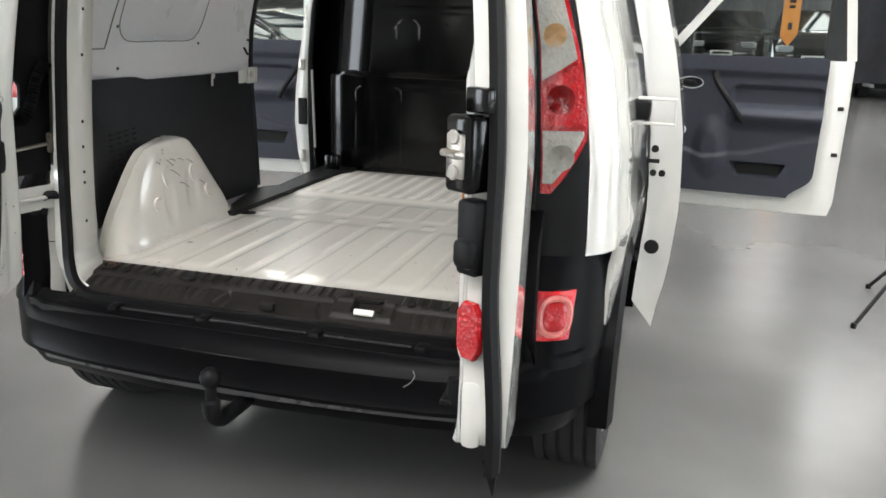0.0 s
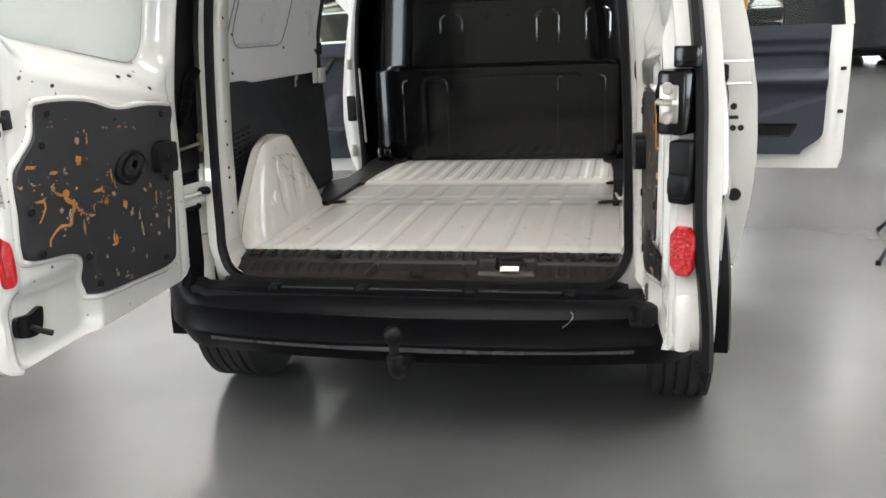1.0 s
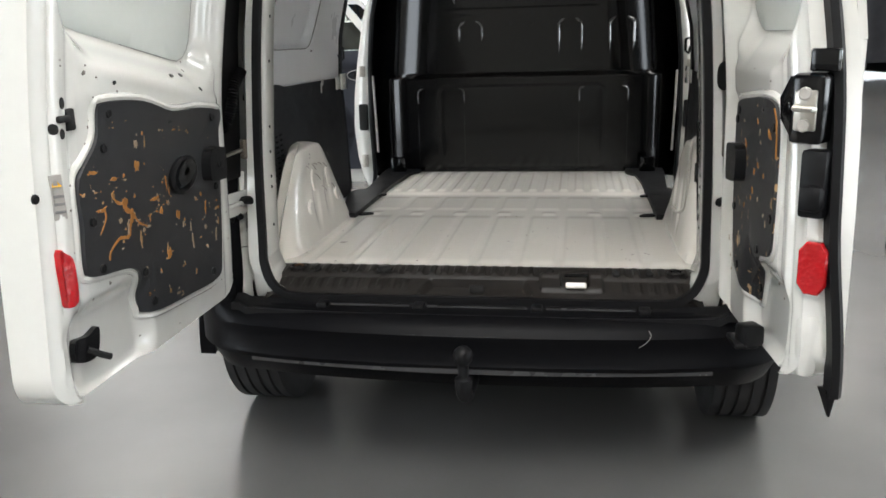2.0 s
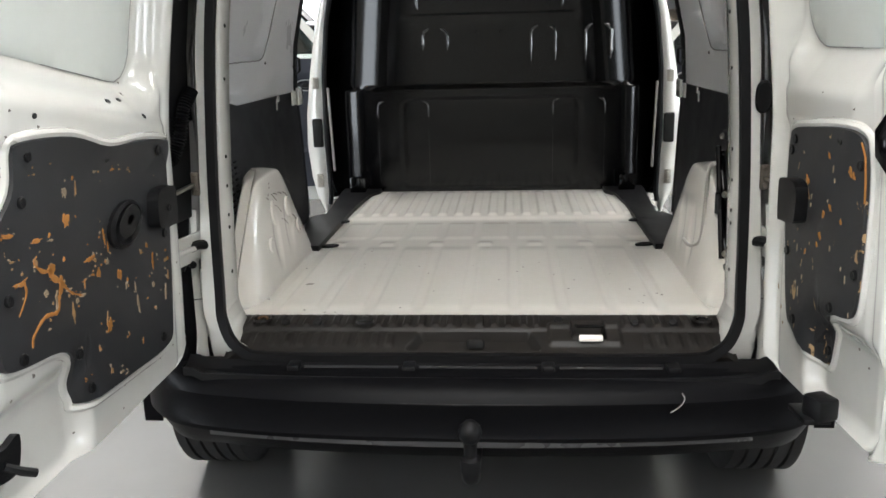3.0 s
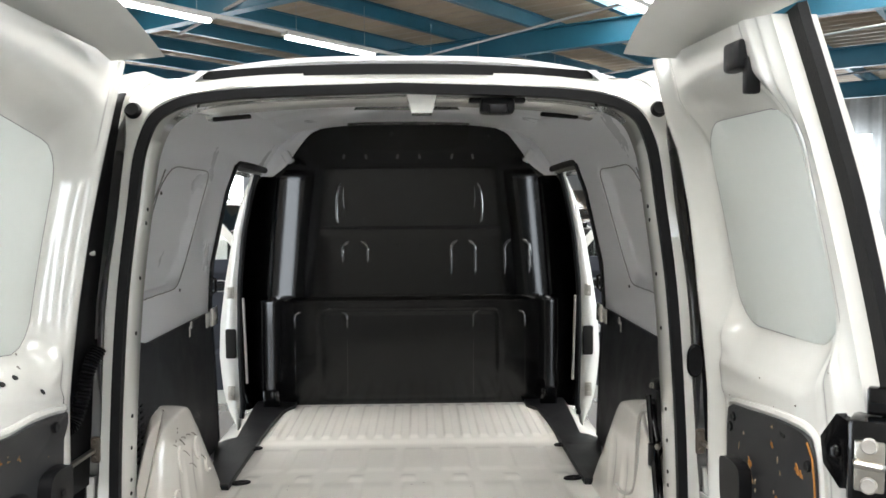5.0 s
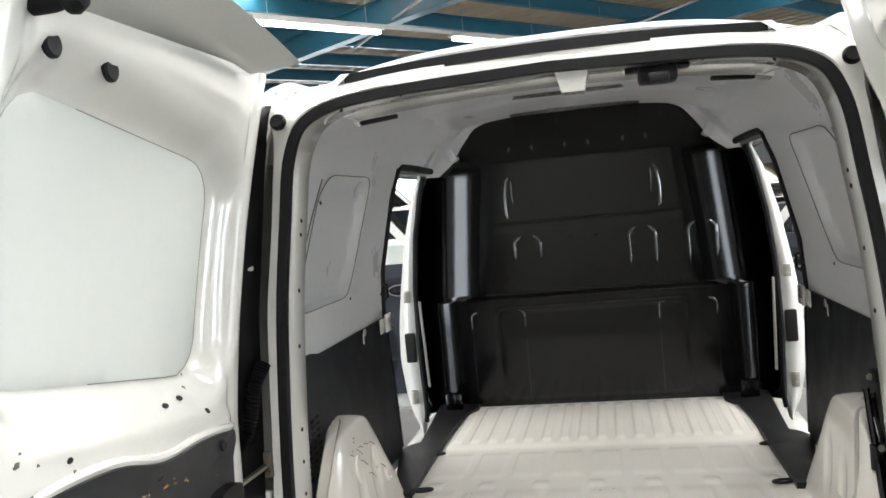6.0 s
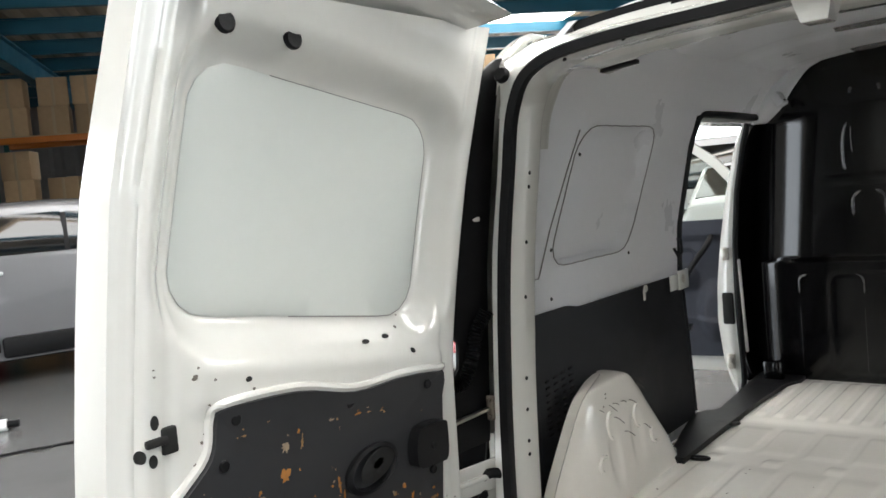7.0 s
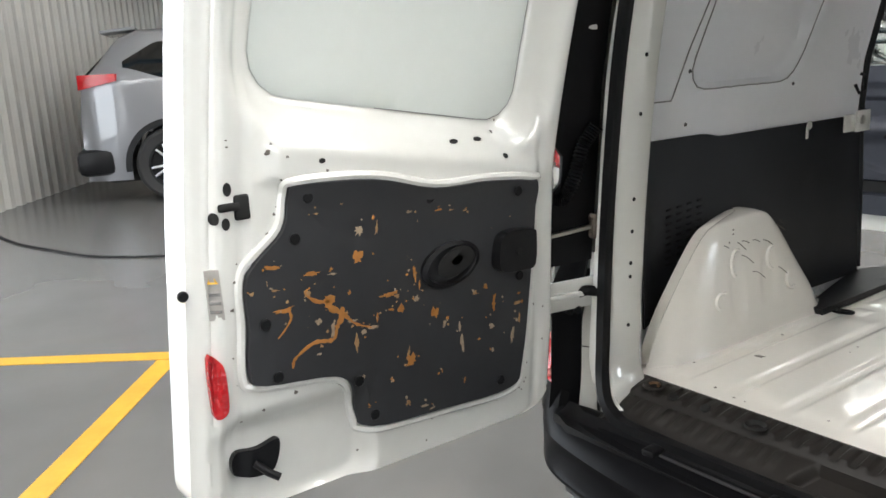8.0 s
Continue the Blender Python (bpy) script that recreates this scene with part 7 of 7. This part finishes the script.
park(parked_car("suv", "silver sport utility car backed up to the sheet wall", "car", SILVER, 4.6, 1.84, 1.74, 1.12, 1.17), -8.17, 3.22, 70)
park(parked_car("pickup_truck", "dark pickup truck parked nose out in the hall", "truck", BLACK_PAINT, 5.2, 1.86, 1.82, 1.24, 1.18, "pickup"), 2.05, 22.6, -97)
park(parked_car("pickup_truck", "black pickup truck parked nose out beside another", "truck", BLACK_PAINT, 5.2, 1.86, 1.80, 1.22, 1.16, "pickup"), 3.75, 20.1, -95)
park(parked_car("hatchback", "white hatchback facing the van across the hall", "car", CAR_WHITE, 4.2, 1.78, 1.52, 0.98, 0.98, "suv"), -2.9, 9.3, -75)
park(parked_car("passenger_van", "white passenger van parked side on behind other cars", "van", CAR_WHITE, 4.9, 1.92, 1.95, 1.12, 1.10, "van"), -4.6, 12.4, 20)
park(parked_car("saloon_car", "black car parked beside the white vehicles", "car", BLACK_PAINT, 4.5, 1.80, 1.46, 0.98, 0.96, "suv"), -6.9, 6.9, 35)
park(parked_car("crossover", "dark car standing between the van and the hall wall", "car", BLACK_PAINT, 4.3, 1.80, 1.48, 0.98, 0.97, "suv"), -5.2, 8.9, 25)
park(parked_car("work_van", "navy blue panel van far down the hall", "van", NAVY, 5.4, 2.0, 2.3, 1.25, 1.2, "van"), 7.9, 18.2, -80)
park(parked_car("delivery_truck", "white van facing along the hall", "van", CAR_WHITE, 5.2, 1.98, 2.2, 1.25, 1.2, "van"), 5.6, 20.0, -92)
park(parked_car("compact_car", "white compact car parked by the hall wall", "car", CAR_WHITE, 4.0, 1.75, 1.5, 0.98, 0.97, "suv"), -0.6, 14.5, -85)

# black fabric screen and the orange hanging sign
bm = bmesh.new()
slab(bm, lambda u, v: (2.60 + 2.65 * u, 9.4 + 0.3 * u + 0.03 * math.sin(u * 40), 0.70 + 0.12 * u + 2.1 * v), lambda u, v: (0, 0.02, 0), 60, 10)
screen = tagged(empty("fabric_screen"), "black fabric screen hung on a light frame", "screen")
part("fabric", bm, material("black_cloth", (0.012, 0.012, 0.016), 0.85, amount=0.3, bump=0.3, bump_scale=300), screen)
for x, y in ((2.60, 9.44), (5.25, 9.74)):
    bm = bmesh.new()
    tube(bm, [(x, y, 0), (x, y, 2.95)], 0.018)
    part("screen_pole", bm, PLASTIC, screen)
bm = bmesh.new()
tube(bm, [(2.60, 9.44, 2.9), (5.25, 9.74, 2.9)], 0.018)
part("screen_rail", bm, PLASTIC, screen)
ORANGE = material("orange_sign_board", (0.72, 0.26, 0.03), 0.5, amount=0.1)
sign = tagged(empty("hanging_sign"), "orange pointed hanging sign with dark lettering bars", "sign")
bm = bmesh.new()
plate(bm, [(-0.14, 0.0), (0.0, -0.16), (0.14, 0.06), (0.14, 1.5), (-0.14, 1.5)], 0.02, Matrix.Translation((2.61, 14.0, 1.22)) @ pose(0, 0, 0, 90, 0, 0))
part("sign_board", bm, ORANGE, sign, "orange board")
bm = bmesh.new()
for k in range(5):
    rbox(bm, (2.61, 13.972, 1.72 + 0.09 * k), (0.10, 0.006, 0.05), 0.002)
part("sign_bars", bm, DARK, sign)
bm = bmesh.new()
rbox(bm, (2.61, 13.972, 1.40), (0.07, 0.006, 0.12), 0.01)
part("sign_emblem", bm, TRIM, sign)
bm = bmesh.new()
tube(bm, [(2.61, 14.0, 2.70), (2.61, 14.0, CEIL + 0.4)], 0.004, 6)
part("sign_cord", bm, STEELGREY, sign)


# light stands
def light_stand(x, y, turn_deg, spread=0.42):
    root = tagged(empty("light_stand", x, y, 0, turn_deg), "black folding light stand on the floor", "stand", "light stands")
    bm = bmesh.new()
    tube(bm, [(0, 0, 0.12), (0, 0, 1.0)], 0.013)
    part("stand_pole", bm, PLASTIC, root)
    for k in range(3):
        a = 2 * math.pi * k / 3
        bm = bmesh.new()
        tube(bm, [(0.02 * math.cos(a), 0.02 * math.sin(a), 0.34), (spread * math.cos(a), spread * math.sin(a), 0.010)], 0.010)
        stud(bm, (spread * math.cos(a), spread * math.sin(a), 0.0), (0, 0, 1), 0.014, 0.025)
        part("stand_leg", bm, PLASTIC, root)
    return root


light_stand(2.14, 2.38, 225)
light_stand(-3.05, 1.75, -20)

# cable and work lamp on the floor
bm = bmesh.new()
tube(bm, spline([(-8.4, -0.3, 0.008), (-6.9, -0.2, 0.008), (-6.2, -0.02, 0.008), (-5.7, 0.17, 0.008), (-5.3, 0.55, 0.008), (-5.1, 1.0, 0.008), (-4.6, 1.9, 0.008), (-4.2, 2.7, 0.008)], 8), 0.009, 6)
tagged(part("floor_cable", bm, RUBBER), "black power cable lying across the floor", "cable")
wl = tagged(empty("work_lamp", -5.95, 1.05, 0, 55), "white tube work lamp with orange end lying on the floor", "lamp")
bm = bmesh.new()
tube(bm, [(-0.17, 0, 0.045), (0.17, 0, 0.045)], 0.045, 14)
part("lamp_tube", bm, CAR_WHITE, wl, "white tube")
bm = bmesh.new()
tube(bm, [(-0.27, 0, 0.04), (-0.17, 0, 0.045)], 0.036, 12)
part("lamp_cap", bm, ORANGE, wl, "orange end cap")
bm = bmesh.new()
tube(bm, [(0.17, 0, 0.045), (0.25, 0, 0.045)], 0.026, 12)
part("lamp_grip", bm, PLASTIC, wl, "black grip")

# ---- storage racks with boxes ----
CARD = material("brown_cardboard", (0.40, 0.27, 0.15), 0.8, amount=0.2, grain=12, obj_random=0.35)
BEAM = material("orange_rack_beam", (0.55, 0.16, 0.02), 0.5, amount=0.2)
UPRIGHT = material("green_rack_post", (0.01, 0.10, 0.09), 0.5, amount=0.2)
REDPOST = material("red_oxide_post", (0.20, 0.03, 0.025), 0.6, amount=0.25)
BOARD = material("chipboard_shelf", (0.42, 0.32, 0.2), 0.8, amount=0.25)


def rack():
    root = empty("storage_rack")
    for x in (-1.4, 1.4):
        for y in (-0.5, 0.5):
            bm = bmesh.new()
            rbox(bm, (x, y, 2.0), (0.09, 0.07, 4.0), 0.006)
            part("rack_post", bm, UPRIGHT, root, "dark green rack post")
    for z in (0.2, 1.75, 3.0):
        for y in (-0.5, 0.5):
            bm = bmesh.new()
            rbox(bm, (0, y, z), (2.75, 0.05, 0.11), 0.006)
            part("rack_beam", bm, BEAM, root, "orange rack beam")
        bm = bmesh.new()
        rbox(bm, (0, 0, z + 0.07), (2.74, 0.98, 0.025), 0.003)
        part("rack_shelf", bm, BOARD, root, "chipboard shelf")
    return tagged(root, "green and orange pallet rack stacked with boxes", "rack", "storage racks")


def box():
    root = empty("cardboard_box")
    bm = bmesh.new()
    rbox(bm, (0, 0, 0.25), (0.5, 0.45, 0.5), 0.006)
    part("carton", bm, CARD, root, "brown cardboard carton")
    bm = bmesh.new()
    rbox(bm, (0, -0.2255, 0.25), (0.05, 0.002, 0.497), 0.0005)
    part("packing_tape", bm, BOARD, root)
    return tagged(root, "brown cardboard box stored on the rack", "box", "boxes on the racks")


rng = random.Random(4)
r0, b0 = rack(), box()
first_r = first_b = True
for k in range(4):
    m = Matrix.Translation(hall(-3.6 + 2.9 * k, 15.0)) @ HALL
    if first_r:
        r0.matrix_basis, first_r = m, False
    else:
        copy_thing(r0, m)
    for z in (0.285, 1.835, 3.085):
        x = -1.08
        while x < 1.1:
            s = rng.uniform(0.8, 1.25)
            bm_ = m @ Matrix.Translation((x, rng.uniform(-0.2, 0.0), z)) @ Matrix.Rotation(rng.uniform(-0.1, 0.1), 4, "Z")
            if first_b:
                b0.matrix_basis, first_b = bm_, False
            else:
                copy_thing(b0, bm_)
            if rng.random() < 0.75:
                copy_thing(b0, bm_ @ Matrix.Translation((rng.uniform(-0.03, 0.03), 0.02, 0.502)) @ Matrix.Rotation(rng.uniform(-0.15, 0.15), 4, "Z"))
            x += rng.uniform(0.6, 0.74)
bm = bmesh.new()
rbox(bm, hall(-5.3, 13.45, 2.1), (0.2, 0.2, 4.2), 0.01, HALL)
tagged(part("steel_column", bm, UPRIGHT), "dark green steel hall column beside the partition", "column")
bm = bmesh.new()
rbox(bm, hall(-5.05, 13.6, 2.1), (0.12, 0.12, 4.2), 0.01, HALL)
tagged(part("steel_column", bm, REDPOST), "red oxide steel post beside the column", "column")
